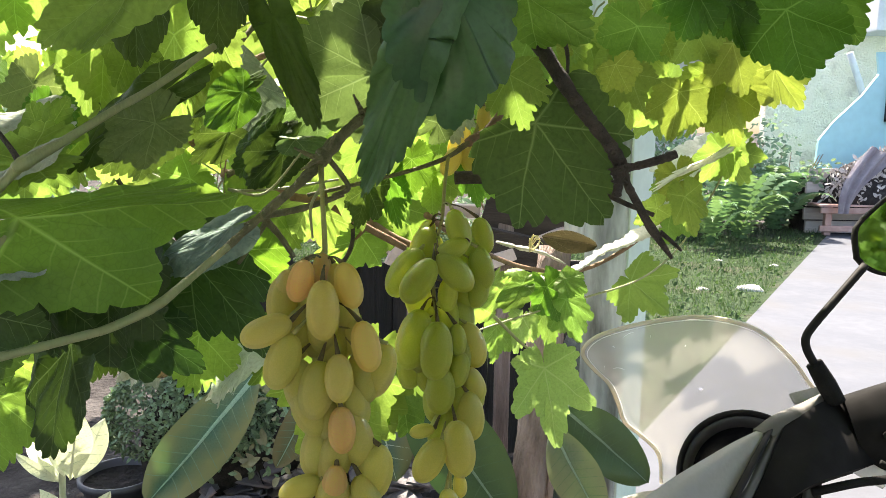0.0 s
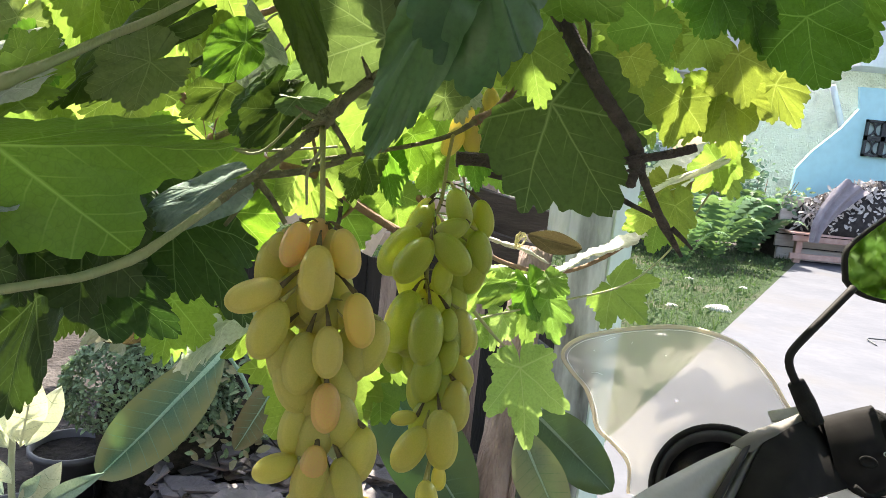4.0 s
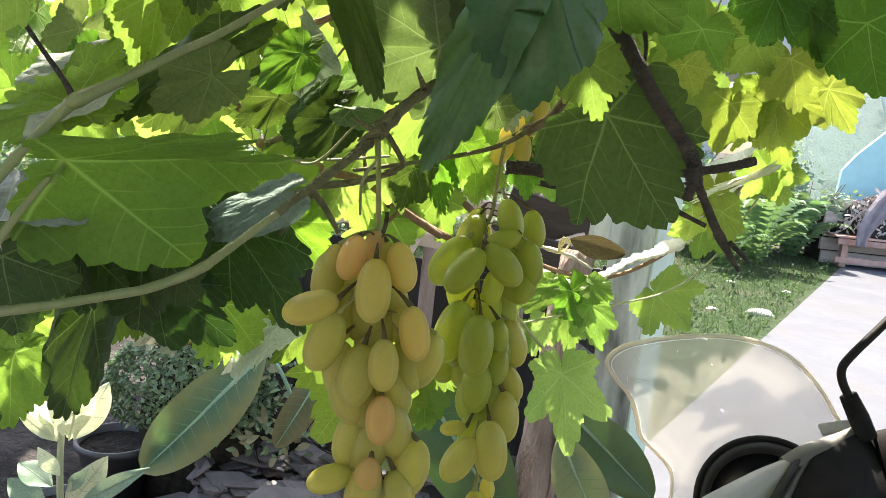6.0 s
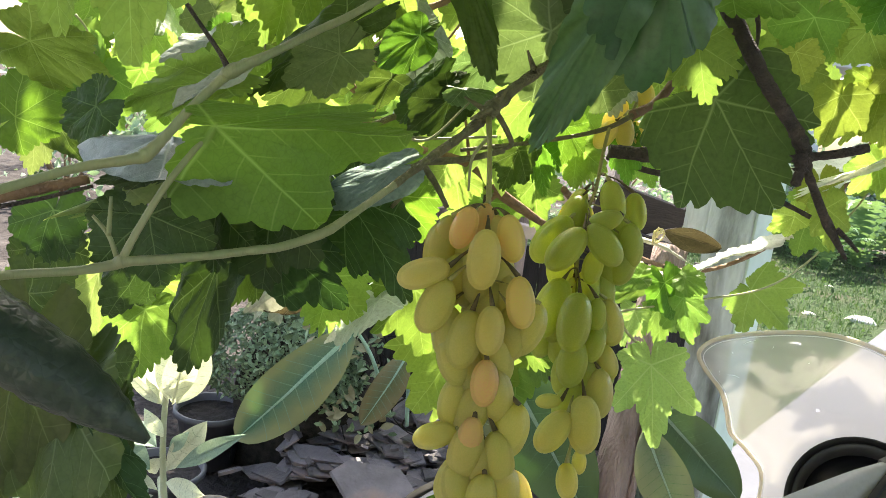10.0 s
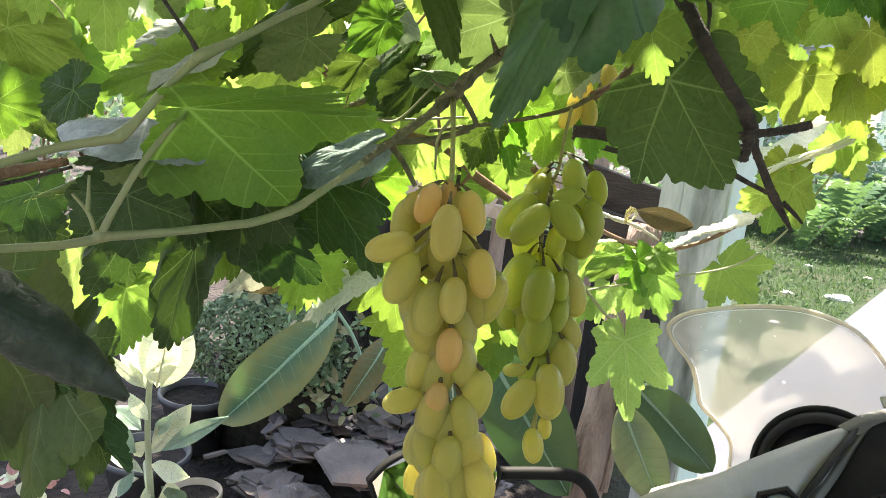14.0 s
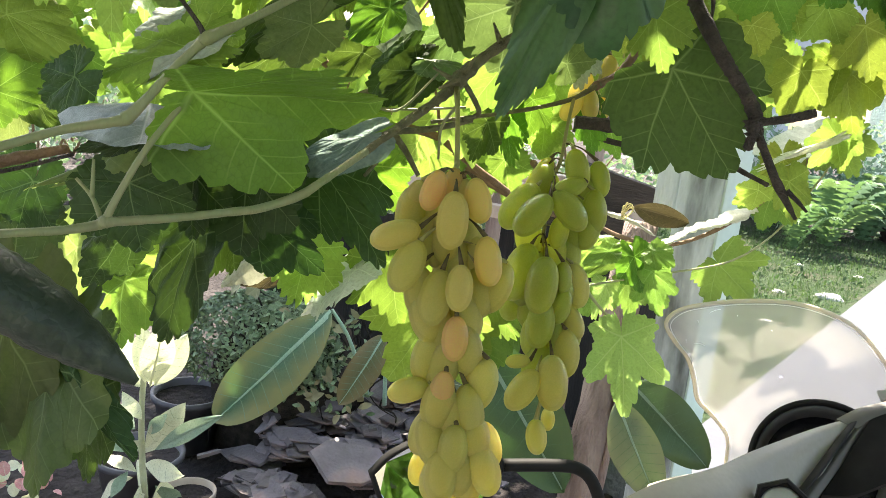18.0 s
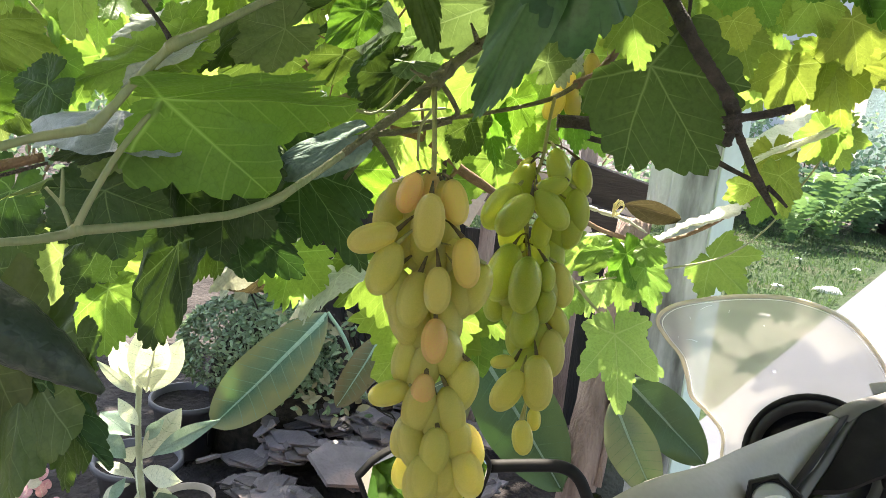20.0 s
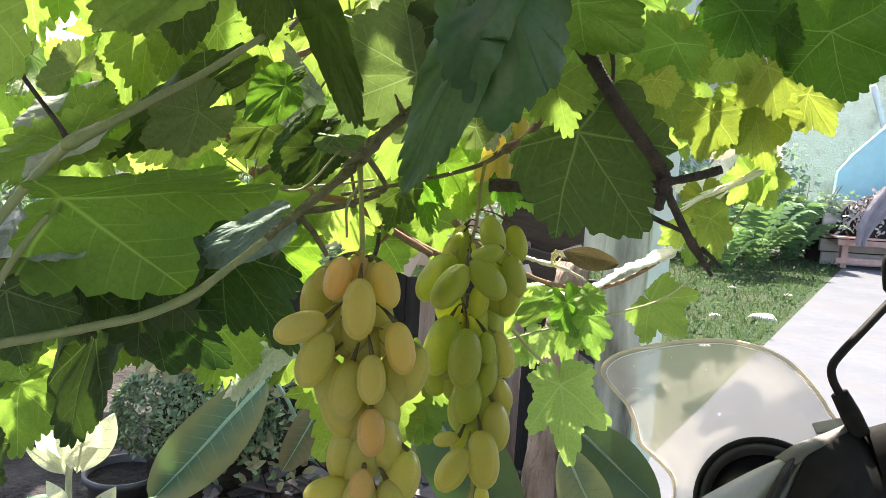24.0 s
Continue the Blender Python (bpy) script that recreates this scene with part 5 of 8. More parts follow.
# where the added roof of leaves is opened to let the sun down to a leaf below, and how wide
GAPS = ((0.146, 0.55, 1.50, 0.075), (0.23, 1.30, 0.97, 0.14), (0.17, 1.37, 1.12, 0.16), (0.25, 0.85, 1.53, 0.09), (-0.23, 0.74, 1.19, 0.035), (-0.19, 0.60, 1.46, 0.05), (-0.09, 0.85, 1.17, 0.09))


def in_gap(x, y, z):
    for gx, gy, gz, wide in GAPS:
        rise = (z - gz) / sun_way.z
        if rise > 0.03 and math.hypot(x - gx - sun_way.x * rise, y - gy - sun_way.y * rise) < wide:
            return wide
    return 0


# the sunlit growth behind
rng = random.Random(11)
for i in range(330):
    d = rng.uniform(0.8, 2.1)
    x, z = rng.uniform(-0.75, 0.27) * d, 1.42 + rng.uniform(-0.13, 0.30) * d
    if x > -0.02 * d and z < 1.44 + 0.02 * d:
        continue
    if x < -0.3 * d and z < 1.42 - 0.06 * d:
        continue
    if in_gap(x, d, z - 0.03):
        continue
    base = Vector((x, d, z))
    tip = base + Vector((rng.uniform(-0.7, 0.7), rng.uniform(-0.3, 0.3), -rng.uniform(0.3, 1.0))).normalized() * rng.uniform(0.055, 0.10)
    stem_at = base + Vector((rng.uniform(-0.03, 0.03), rng.uniform(-0.02, 0.02), rng.uniform(0.025, 0.06))) if i % 2 else None
    vine_leaf(vine, base, tip, stalk=stem_at, mat=rng.choice((LEAF_YOUNG, LEAF_YOUNG, LEAF_YOUNG, LEAF_MID, LEAF_MID, LEAF_MID, LEAF_FRESH)), turn=rng.uniform(-60, 60), back=rng.random() < 0.5, bend=rng.uniform(-0.8, 0.1), fold=rng.uniform(0, 0.3), lobe=rng.uniform(0.9, 1.7))


# leaf roof added out of view; its reach sets what the sun hits
def overhead(r):
    x = r.uniform(-1.9, 1.7)
    y = r.uniform(-0.5, 0.84 if x < -0.16 else 0.88 if x < -0.01 else 1.4 if x < 0.08 else 2.1 if x < 0.22 else 1.54)
    if -0.42 < x < -0.08 and 0.54 < y < 0.72:
        y -= 0.2
    z = 2.0 + 0.2 * r.random() + 0.05 * math.sin(3 * x)
    if in_gap(x, y, z):
        y -= 2 * in_gap(x, y, z) + 0.1
    return (x, y, z), (r.uniform(-0.4, 0.4), r.uniform(-0.4, 0.4), 1), (r.uniform(-1, 1), r.uniform(-1, 1), -0.3)


canopy = new("vine_canopy", scatter_mesh("vine_canopy", 3700, overhead, 0.10, [LEAF_MASS], 5))
tagged(canopy, "dense unseen roof of vine leaves added to shade the porch", "foliage", kind="stuff")


# second leaf roof, added above the view only to shade bed and slates
def over_bed(r):
    x, y = r.uniform(-3.0, 0.35), r.uniform(2.9, 5.0)
    return (x, y, 2.25 + 0.3 * r.random()), (r.uniform(-0.5, 0.5), r.uniform(-0.5, 0.5), 1), (r.uniform(-1, 1), r.uniform(-1, 1), -0.3)


shade = new("vine_canopy", scatter_mesh("vine_canopy", 1300, over_bed, 0.13, [LEAF_MASS], 15))
tagged(shade, "dense unseen roof of leaves added to shade the planted bed", "foliage", kind="stuff")


def behind(r):
    x, y, z = r.uniform(0.3, 2.4), r.uniform(-3.2, -2.6), r.uniform(0.3, 2.8)
    return (x, y, z), (r.uniform(-0.5, 0.5), 1, r.uniform(-0.2, 0.6)), (r.uniform(-0.6, 0.6), r.uniform(-0.2, 0.2), -1)


curtain = new("vine_curtain", scatter_mesh("vine_curtain", 1700, behind, 0.10, [LEAF_MASS], 6))
tagged(curtain, "vine leaves hanging before the added back wall", "foliage", kind="stuff")


# ---- bunches of grapes ----
GRAPE_BODY = {}


def grape_mesh(mat, slim):
    """An oblong berry, a little wider past its middle, with a small mark at the blossom end. It hangs along minus z from its stalk."""
    key = (mat.name, slim)
    if key not in GRAPE_BODY:
        prof = [(0.0005, 0.0)]
        for i in range(1, 18):
            t = 0.5 - 0.5 * math.cos(math.pi * i / 18)
            r = (1 - abs(2 * t - 1) ** (2.15 + 0.2 * slim)) ** 0.5 * (1.0 + 0.06 * (t - 0.5))
            prof.append((0.5 * (0.575 - 0.03 * slim) * r, -t))
        prof += [(0.02, -0.999), (0.012, -0.992), (0.0005, -0.99)]
        v, f = lathe_data(prof, 20)
        GRAPE_BODY[key] = mesh_of("grape", v, f, [mat])
    return GRAPE_BODY[key]


STEM_LINE = {}


def grape(bunch, spot, size, lean=0.0, nod=0.0, mat=None, slim=0):
    """A berry with its middle at spot; lean in the plane across the porch, nod towards it, in degrees. A short stalk ties it to the stem."""
    m = Matrix.Translation(spot) @ Matrix.Rotation(radians(lean), 4, "Y") @ Matrix.Rotation(radians(nod), 4, "X") @ Matrix.Scale(size * 1.12, 4) @ Matrix.Translation((0, 0, 0.5))
    ob = part_mesh("grape", grape_mesh(mat or GRAPE_GREEN, slim), bunch, "", m)
    head = m @ Vector((0, 0, -0.005))
    line = STEM_LINE[bunch.name]
    near = min(line, key=lambda p: (Vector(p) - head).length + 0.6 * abs(p[2] - head.z - 0.012))
    mid = (head + Vector(near)) / 2 + Vector((0, 0, 0.003))
    v, f = tube_data([near, mid, head], [0.0007, 0.0006, 0.0018], 6, 4)
    part_mesh("stalk", mesh_of("stalk", v, f, [GRAPE_CAP if len(bunch.children) % 3 else GRAPE_STEM]), ob)
    return ob


def stem(bunch, pts, radii, label):
    tube("stem", pts, radii, GRAPE_STEM, bunch, label, 7)
    STEM_LINE[bunch.name] = [tuple(q) for q in smooth_line(pts, 6)]


left_bunch = thing("grape_bunch", "long bunch of yellow-green grapes blushing peach at the top", "grapes", "grape bunches", (-0.0655, 0.4932, 1.4154))
stem(left_bunch, [(-0.0703, 0.5450, 1.4113), (-0.0640, 0.5100, 1.3913), (-0.0593, 0.4900, 1.3667), (-0.0567, 0.4750, 1.3538), (-0.0541, 0.4720, 1.3325), (-0.0516, 0.4700, 1.3071), (-0.0493, 0.4680, 1.2737), (-0.0476, 0.4650, 1.2399), (-0.0423, 0.4600, 1.2070), (-0.0359, 0.4550, 1.1742), (-0.0295, 0.4500, 1.1412)], [.0017, .0016, .0018, .0018, .0017, .002, .0018, .0016, .0014, .0012, .001], "pale green stem")
right_bunch = thing("grape_bunch", "slender bunch of green grapes lit by the sun", "grapes", "grape bunches", (0.0048, 0.6324, 1.4043))
stem(right_bunch, [(0.0165, 0.6600, 1.4146), (0.0139, 0.6450, 1.3910), (0.0121, 0.6320, 1.3635), (0.0068, 0.6280, 1.3420), (0.0068, 0.6220, 1.3023), (0.0146, 0.6180, 1.2606), (0.0198, 0.6100, 1.2242), (0.0224, 0.6020, 1.1825), (0.0229, 0.5920, 1.1464)], [.0016, .0015, .0016, .0016, .0016, .0015, .0016, .0014, .001], "pale green stem")
small_bunch = thing("grape_bunch", "small cluster of golden grapes half hidden by leaves", "grapes", "grape bunches", (0.0377, 0.754, 1.427))
stem(small_bunch, [(0.0492, 0.7623, 1.4605), (0.0426, 0.7569, 1.4383), (0.0338, 0.7512, 1.4158)], [.002, .0018, .0014], "brown stem")

L, R, B = left_bunch, right_bunch, small_bunch
grape(L, (-0.0679, 0.4550, 1.3476), 0.0237, 16, 0, GRAPE_BLUSH)
grape(L, (-0.0584, 0.4750, 1.3499), 0.0203, 2, 0, GRAPE_BLUSH)
grape(L, (-0.0401, 0.4600, 1.3443), 0.0258, -16, 0, GRAPE_PEACH)
grape(L, (-0.0502, 0.4750, 1.3429), 0.0222, -4, 0, GRAPE_GOLD)
grape(L, (-0.0816, 0.4750, 1.3387), 0.0222, 14, 0, GRAPE_GOLD)
grape(L, (-0.0531, 0.4450, 1.3324), 0.0320, 0, 0, GRAPE_GOLD, 1)
grape(L, (-0.0878, 0.4500, 1.3181), 0.0294, 66, 0, GRAPE_GOLD, 1)
grape(L, (-0.0783, 0.4500, 1.2995), 0.0324, 20, 0, GRAPE_GREEN)
grape(L, (-0.0625, 0.4700, 1.3082), 0.0219, 6, 0, GRAPE_GREEN)
grape(L, (-0.0291, 0.4550, 1.3082), 0.0285, -12, 0, GRAPE_PEACH, 1)
grape(L, (-0.0393, 0.4750, 1.3078), 0.0222, -6, 0, GRAPE_GREEN)
grape(L, (-0.0440, 0.4450, 1.2913), 0.0267, -2, 0, GRAPE_GOLD)
grape(L, (-0.0589, 0.4520, 1.2812), 0.0337, 8, 0, GRAPE_GREEN)
grape(L, (-0.0328, 0.4680, 1.2846), 0.0306, -8, 0, GRAPE_GREEN)
grape(L, (-0.0432, 0.4500, 1.2573), 0.0264, -2, 0, GRAPE_BLUSH)
grape(L, (-0.0607, 0.4600, 1.2395), 0.0307, 10, 0, GRAPE_GREEN)
grape(L, (-0.0690, 0.4500, 1.2188), 0.0252, 66, 0, GRAPE_GREEN)
grape(L, (-0.0472, 0.4450, 1.2231), 0.0249, 6, 0, GRAPE_BLUSH)
grape(L, (-0.0286, 0.4500, 1.2118), 0.0312, -14, 0, GRAPE_GREEN, 1)
grape(L, (-0.0553, 0.4500, 1.1924), 0.0300, 14, 0, GRAPE_GREEN)
grape(L, (-0.0143, 0.4550, 1.1879), 0.0285, -20, 0, GRAPE_GREEN)
grape(L, (-0.0355, 0.4400, 1.1878), 0.0305, 2, 0, GRAPE_GREEN)
grape(L, (-0.0447, 0.4450, 1.1648), 0.0297, 10, 0, GRAPE_GREEN)
grape(L, (-0.0245, 0.4500, 1.1627), 0.0300, -10, 0, GRAPE_GREEN)
grape(L, (-0.0314, 0.4500, 1.1408), 0.0285, 0, 0, GRAPE_GREEN)
grape(L, (-0.0552, 0.4650, 1.1613), 0.0279, 16, 0, GRAPE_GREEN)
grape(R, (-0.0007, 0.6300, 1.3517), 0.0235, 20, 0, GRAPE_LIME)
grape(R, (0.0258, 0.6150, 1.3585), 0.0303, -18, 0, GRAPE_LIME)
grape(R, (0.0457, 0.6350, 1.3511), 0.0279, -14, 0, GRAPE_LIME)
grape(R, (0.0213, 0.6050, 1.3444), 0.0250, 64, 0, GRAPE_LIME)
grape(R, (-0.0160, 0.6150, 1.3232), 0.0402, 32, 0, GRAPE_LIME)
grape(R, (-0.0044, 0.5950, 1.3204), 0.0365, 34, 0, GRAPE_LIME)
grape(R, (0.0233, 0.6000, 1.3271), 0.0344, -44, 0, GRAPE_LIME)
grape(R, (0.0449, 0.6250, 1.3253), 0.0325, -10, 0, GRAPE_LIME)
grape(R, (0.0182, 0.6100, 1.3071), 0.0252, 4, 0, GRAPE_LIME)
grape(R, (-0.0085, 0.6050, 1.2710), 0.0452, 14, 0, GRAPE_LIME, 1)
grape(R, (-0.0113, 0.6200, 1.2438), 0.0347, 6, 0, GRAPE_LIME)
grape(R, (0.0100, 0.5900, 1.2661), 0.0425, 2, 0, GRAPE_LIME, 1)
grape(R, (0.0263, 0.6000, 1.2726), 0.0232, -6, 0, GRAPE_LIME)
grape(R, (0.0388, 0.6200, 1.2628), 0.0347, -16, 0, GRAPE_GREEN)
grape(R, (0.0136, 0.5950, 1.2329), 0.0365, 2, 0, GRAPE_LIME)
grape(R, (0.0280, 0.6000, 1.2481), 0.0264, 10, 0, GRAPE_LIME)
grape(R, (0.0409, 0.6100, 1.2335), 0.0260, -24, 0, GRAPE_GREEN)
grape(R, (-0.0003, 0.5850, 1.2024), 0.0179, 76, 0, GRAPE_GREEN)
grape(R, (0.0373, 0.6000, 1.2096), 0.0368, -6, 0, GRAPE_GREEN)
grape(R, (0.0064, 0.5750, 1.1826), 0.0353, 28, 0, GRAPE_GREEN)
grape(R, (0.0289, 0.5800, 1.1903), 0.0418, -8, 0, GRAPE_GREEN, 1)
grape(R, (0.0303, 0.5850, 1.1574), 0.0179, -6, 0, GRAPE_GREEN)
grape(R, (0.0224, 0.5700, 1.1470), 0.0266, -10, 0, GRAPE_GREEN)
grape(B, (0.0186, 0.7373, 1.4068), .027, 30, 0, GRAPE_GOLD)
grape(B, (0.047, 0.7565, 1.4093), .024, -20, 0, GRAPE_GOLD)
grape(B, (0.0594, 0.7678, 1.4323), .024, -10, 0, GRAPE_GOLD)
grape(B, (0.0226, 0.7613, 1.421), .024, 15, 0, GRAPE_GOLD)
grape(B, (0.0352, 0.74, 1.4108), .027, -10, 0, GRAPE_GOLD)
grape(B, (0.0301, 0.7586, 1.4288), .020, 10, 0, GRAPE_GOLD)
grape(B, (0.0504, 0.7591, 1.4445), .026, -10, 0, GRAPE_GOLD)

for x in ((-0.0645, 0.4798, 1.326), (-0.0471, 0.4806, 1.3208), (-0.0719, 0.4708, 1.3115), (-0.0531, 0.4752, 1.2981), (-0.0692, 0.4595, 1.2806), (-0.0236, 0.4714, 1.2882), (-0.0542, 0.4619, 1.2593), (-0.039, 0.4655, 1.2683), (-0.0491, 0.4577, 1.2364), (-0.0389, 0.4519, 1.2032), (-0.0495, 0.4474, 1.1875), (-0.0225, 0.4512, 1.1907), (-0.0307, 0.4462, 1.1716), (-0.0636, 0.4573, 1.2669), (-0.0358, 0.4595, 1.2477), (-0.0487, 0.4477, 1.2131), (-0.0239, 0.4585, 1.2267), (-0.0406, 0.4395, 1.1693), (-0.0145, 0.4485, 1.1735), (-0.0582, 0.4685, 1.3177), (-0.0832, 0.478, 1.3275)):
    grape(L, x, .034, 20 * math.sin(40 * x[0] + 90 * x[2]), 8, GRAPE_GREEN)
for x in ((0.0032, 0.633, 1.3338), (0.0341, 0.6362, 1.3327), (-0.0061, 0.6249, 1.3), (0.0307, 0.6304, 1.3066), (-0.0005, 0.6257, 1.2762), (0.0174, 0.6242, 1.2841), (0.0292, 0.6308, 1.2844), (0.0024, 0.6182, 1.2389), (0.0211, 0.6208, 1.2411), (0.027, 0.6061, 1.2168), (-0.0024, 0.6286, 1.3407), (0.0416, 0.6275, 1.3111), (-0.0026, 0.6117, 1.2596), (0.0267, 0.6133, 1.2515), (0.0103, 0.6096, 1.2179), (0.0378, 0.6192, 1.2242), (0.0157, 0.6007, 1.1969)):
    grape(R, x, .035, 16 * math.sin(40 * x[0] + 90 * x[2]), 8, GRAPE_LIME)


# ---- the ground and the large forms ----
SOIL = surface("soil", (0.022, 0.019, 0.020), (0.050, 0.044, 0.044), 5, 0.95, 0.8, 0.02, dirt=(0.07, 0.063, 0.063))
CONCRETE = surface("concrete", (0.078, 0.083, 0.101), (0.094, 0.099, 0.118), 2.2, 0.91, 0.35, 0.003, dirt=(0.084, 0.085, 0.094))
GRASS_GROUND = surface("grass_ground", (0.018, 0.034, 0.014), (0.034, 0.05, 0.026), 3, 0.95, 0.8, 0.02, dirt=(0.05, 0.046, 0.036))
TURQUOISE = surface("turquoise_paint", (0.38, 0.68, 0.74), (0.44, 0.72, 0.77), 1.4, 0.75, 0.25, 0.004, dirt=(0.44, 0.68, 0.72))
STUCCO = surface("stucco", (0.82, 0.78, 0.64), (0.90, 0.86, 0.75), 5, 0.9, 0.9, 0.03, dirt=(0.45, 0.42, 0.34))
ROOF = surface("roof_sheet", (0.50, 0.50, 0.54), (0.58, 0.58, 0.62), 4, 0.6, 0.2, 0.003)
PAINT_GREEN = surface("pale_green_paint", (0.58, 0.70, 0.64), (0.66, 0.76, 0.70), 6, 0.7, 0.3, 0.003, dirt=(0.50, 0.58, 0.52))
STAINED = surface("stained_plaster", (0.48, 0.53, 0.56), (0.66, 0.70, 0.72), 14, 0.85, 0.5, 0.004, dirt=(0.13, 0.135, 0.13), stretch=(1.6, 1.6, 0.4))
WOOD_BROWN = surface("weathered_wood", (0.24, 0.165, 0.145), (0.40, 0.30, 0.265), 10, 0.85, 0.9, 0.006, dirt=(0.12, 0.08, 0.07), stretch=(3, 3, 0.35))
WOOD_GREY = surface("grey_planks", (0.42, 0.36, 0.34), (0.54, 0.48, 0.46), 6, 0.85, 0.6, 0.004, vary=0.2, stretch=(0.4, 3, 3))
WOOD_PINK = surface("pale_boards", (0.50, 0.38, 0.33), (0.62, 0.50, 0.45), 6, 0.8, 0.5, 0.004, vary=0.18)
SLATE = surface("slate", (0.085, 0.074, 0.082), (0.15, 0.132, 0.142), 9, 0.62, 0.6, 0.006, vary=0.45, dirt=(0.19, 0.125, 0.105))
BLACK_POT = surface("black_pot", (0.05, 0.05, 0.06), (0.09, 0.09, 0.11), 12, 0.6, 0.3, 0.002)
WHITEWASH = surface("unseen_back_wall", (0.26, 0.24, 0.20), (0.32, 0.29, 0.25), 2, 0.9, 0.3, 0.004)
IRON = surface("dark_iron", (0.03, 0.035, 0.04), (0.06, 0.065, 0.07), 30, 0.5, 0.3, 0.001, metal=0.6)
BLUE_WALL = surface("pale_blue_paint", (0.36, 0.52, 0.62), (0.42, 0.58, 0.66), 4, 0.75, 0.25, 0.003, dirt=(0.4, 0.48, 0.5))

me = mesh_of("ground", [(-400, -400, -0.02), (400, -400, -0.02), (400, 400, -0.02), (-400, 400, -0.02)], [(0, 1, 2, 3)], [SOIL])
tagged(new("ground", me), "dark bare soil of the yard", "ground", kind="structure")


def slab(name, outline, z0, z1, mat, label, category):
    n = len(outline)
    v = [(x, y, z0) for x, y in outline] + [(x, y, z1) for x, y in outline]
    f = [tuple(range(n))[::-1], tuple(range(n, 2 * n))] + [(i, (i + 1) % n, n + (i + 1) % n, n + i) for i in range(n)]
    return tagged(new(name, mesh_of(name, v, f, [mat], smooth=False)), label, category, kind="structure")


# the slab's unseen part behind the porch is added to bounce light forward
slab("path", [(-3.2, -3.5), (5.3, 10.9), (6.9, 10.9), (0.75, 0.8), (1.6, -0.6), (3.0, -3.5)], -0.02, 0.025, CONCRETE, "pale smooth concrete path in full sun", "path")
slab("lawn", [(0.96, 3.4), (5.4, 10.95), (5.4, 12.0), (-2.0, 12.0), (-2.0, 5.0)], -0.02, 0.021, GRASS_GROUND, "patchy lawn with bare earth beside the path", "lawn")


def on_lawn(r):
    y = r.uniform(3.6, 11.0)
    x = r.uniform(max(-1.9, y * -0.3), 0.82 + (y - 3.4) * 0.588)
    return (x, y, 0.01), (r.uniform(-1, 1), r.uniform(-1, 1), 0.3), (r.uniform(-0.5, 0.5), r.uniform(-0.5, 0.5), 1)


BLADE = foliage("grass_blade", (0.035, 0.075, 0.03), (0.07, 0.11, 0.05), (0.10, 0.18, 0.05), 0.3, island=True, vary=0.4)
tagged(new("grass", scatter_mesh("grass", 34000, on_lawn, 0.09, [BLADE], 21, "blade")), "short thin tufts of grass on the lawn", "grass", kind="stuff")

# wall added out of view behind the porch; blocks sky and sets the fill
slab("wall_south", [(-5, -3.75), (5, -3.75), (5, -3.5), (-5, -3.5)], -0.02, 2.4, WHITEWASH, "plain cream wall added unseen behind the porch", "wall")

# pillar and leaning post
pillar = thing("pillar", "square plastered pillar painted pale green, stained grey", "pillar", at=(0.4412, 1.98, 0))
px, py = pillar.location.x, pillar.location.y
m = Matrix.Translation((px, py, 0)) @ Matrix.Rotation(radians(-38), 4, "Z")
box("plaster", -0.125, -0.0605, -0.06, 0.06, 1.139, 2.2, STAINED, pillar, "broken patch of stained plaster", 0.006, m)
box("shaft", -0.06, 0.055, -0.065, 0.065, 0, 2.25, STAINED, pillar, "stained grey plaster", 0.006, m)
box("painted_face", 0.0555, 0.062, -0.060, 0.060, 0.002, 2.24, PAINT_GREEN, pillar, "pale green painted board", 0.002, m)
post = thing("wooden_post", "rough weathered wooden post, split along the grain", "post", at=(0.2396, 1.9, 0))
tube("post", [(0.1681, 1.86, -0.02), (0.2126, 1.8136, 0.4498), (0.2364, 1.8734, 0.7235), (0.2556, 1.9144, 0.9092), (0.2815, 1.965, 1.138)], [.052, .048, .046, .045, .044], WOOD_BROWN, post, "", 9, 5, 0.16, 4)
tube("split", [(0.2609, 1.7869, 0.4924), (0.277, 1.8266, 0.6739), (0.2895, 1.8629, 0.8412)], [.010, .012, .010], WOOD_BROWN, post, "loose split strip of wood", 6, 4, 0.4, 6)

# turquoise wall with its pierced block, far end of the path
HX, HY = (6.3462, 11.6928)
far_wall = thing("wall_north", "turquoise painted garden wall with a sweeping end", "wall", at=(HX, HY, 0))
far_wall["kind"] = "structure"
prof = [(6.133, 2.5973), (6.1859, 2.2863), (5.9709, 1.9796), (5.5825, 1.5808), (5.3932, 1.3211), (5.3742, 0.9975)]
prof.append((prof[-1][0], 0.0))
prof += [(9.5, 0.0), (9.5, prof[0][1] + 0.1)]
n = len(prof)
v = [(x, 11.65, z) for x, z in prof] + [(x, 11.71, z) for x, z in prof]
f = [tuple(range(n)), tuple(range(n, 2 * n))[::-1]] + [(i, (i + 1) % n, n + (i + 1) % n, n + i) for i in range(n)]
part_mesh("wall_body", mesh_of("wall_body", v, f, [TURQUOISE], smooth=False), far_wall)
bx0, bz1 = (6.3091, 2.1411)
bs = 0.27
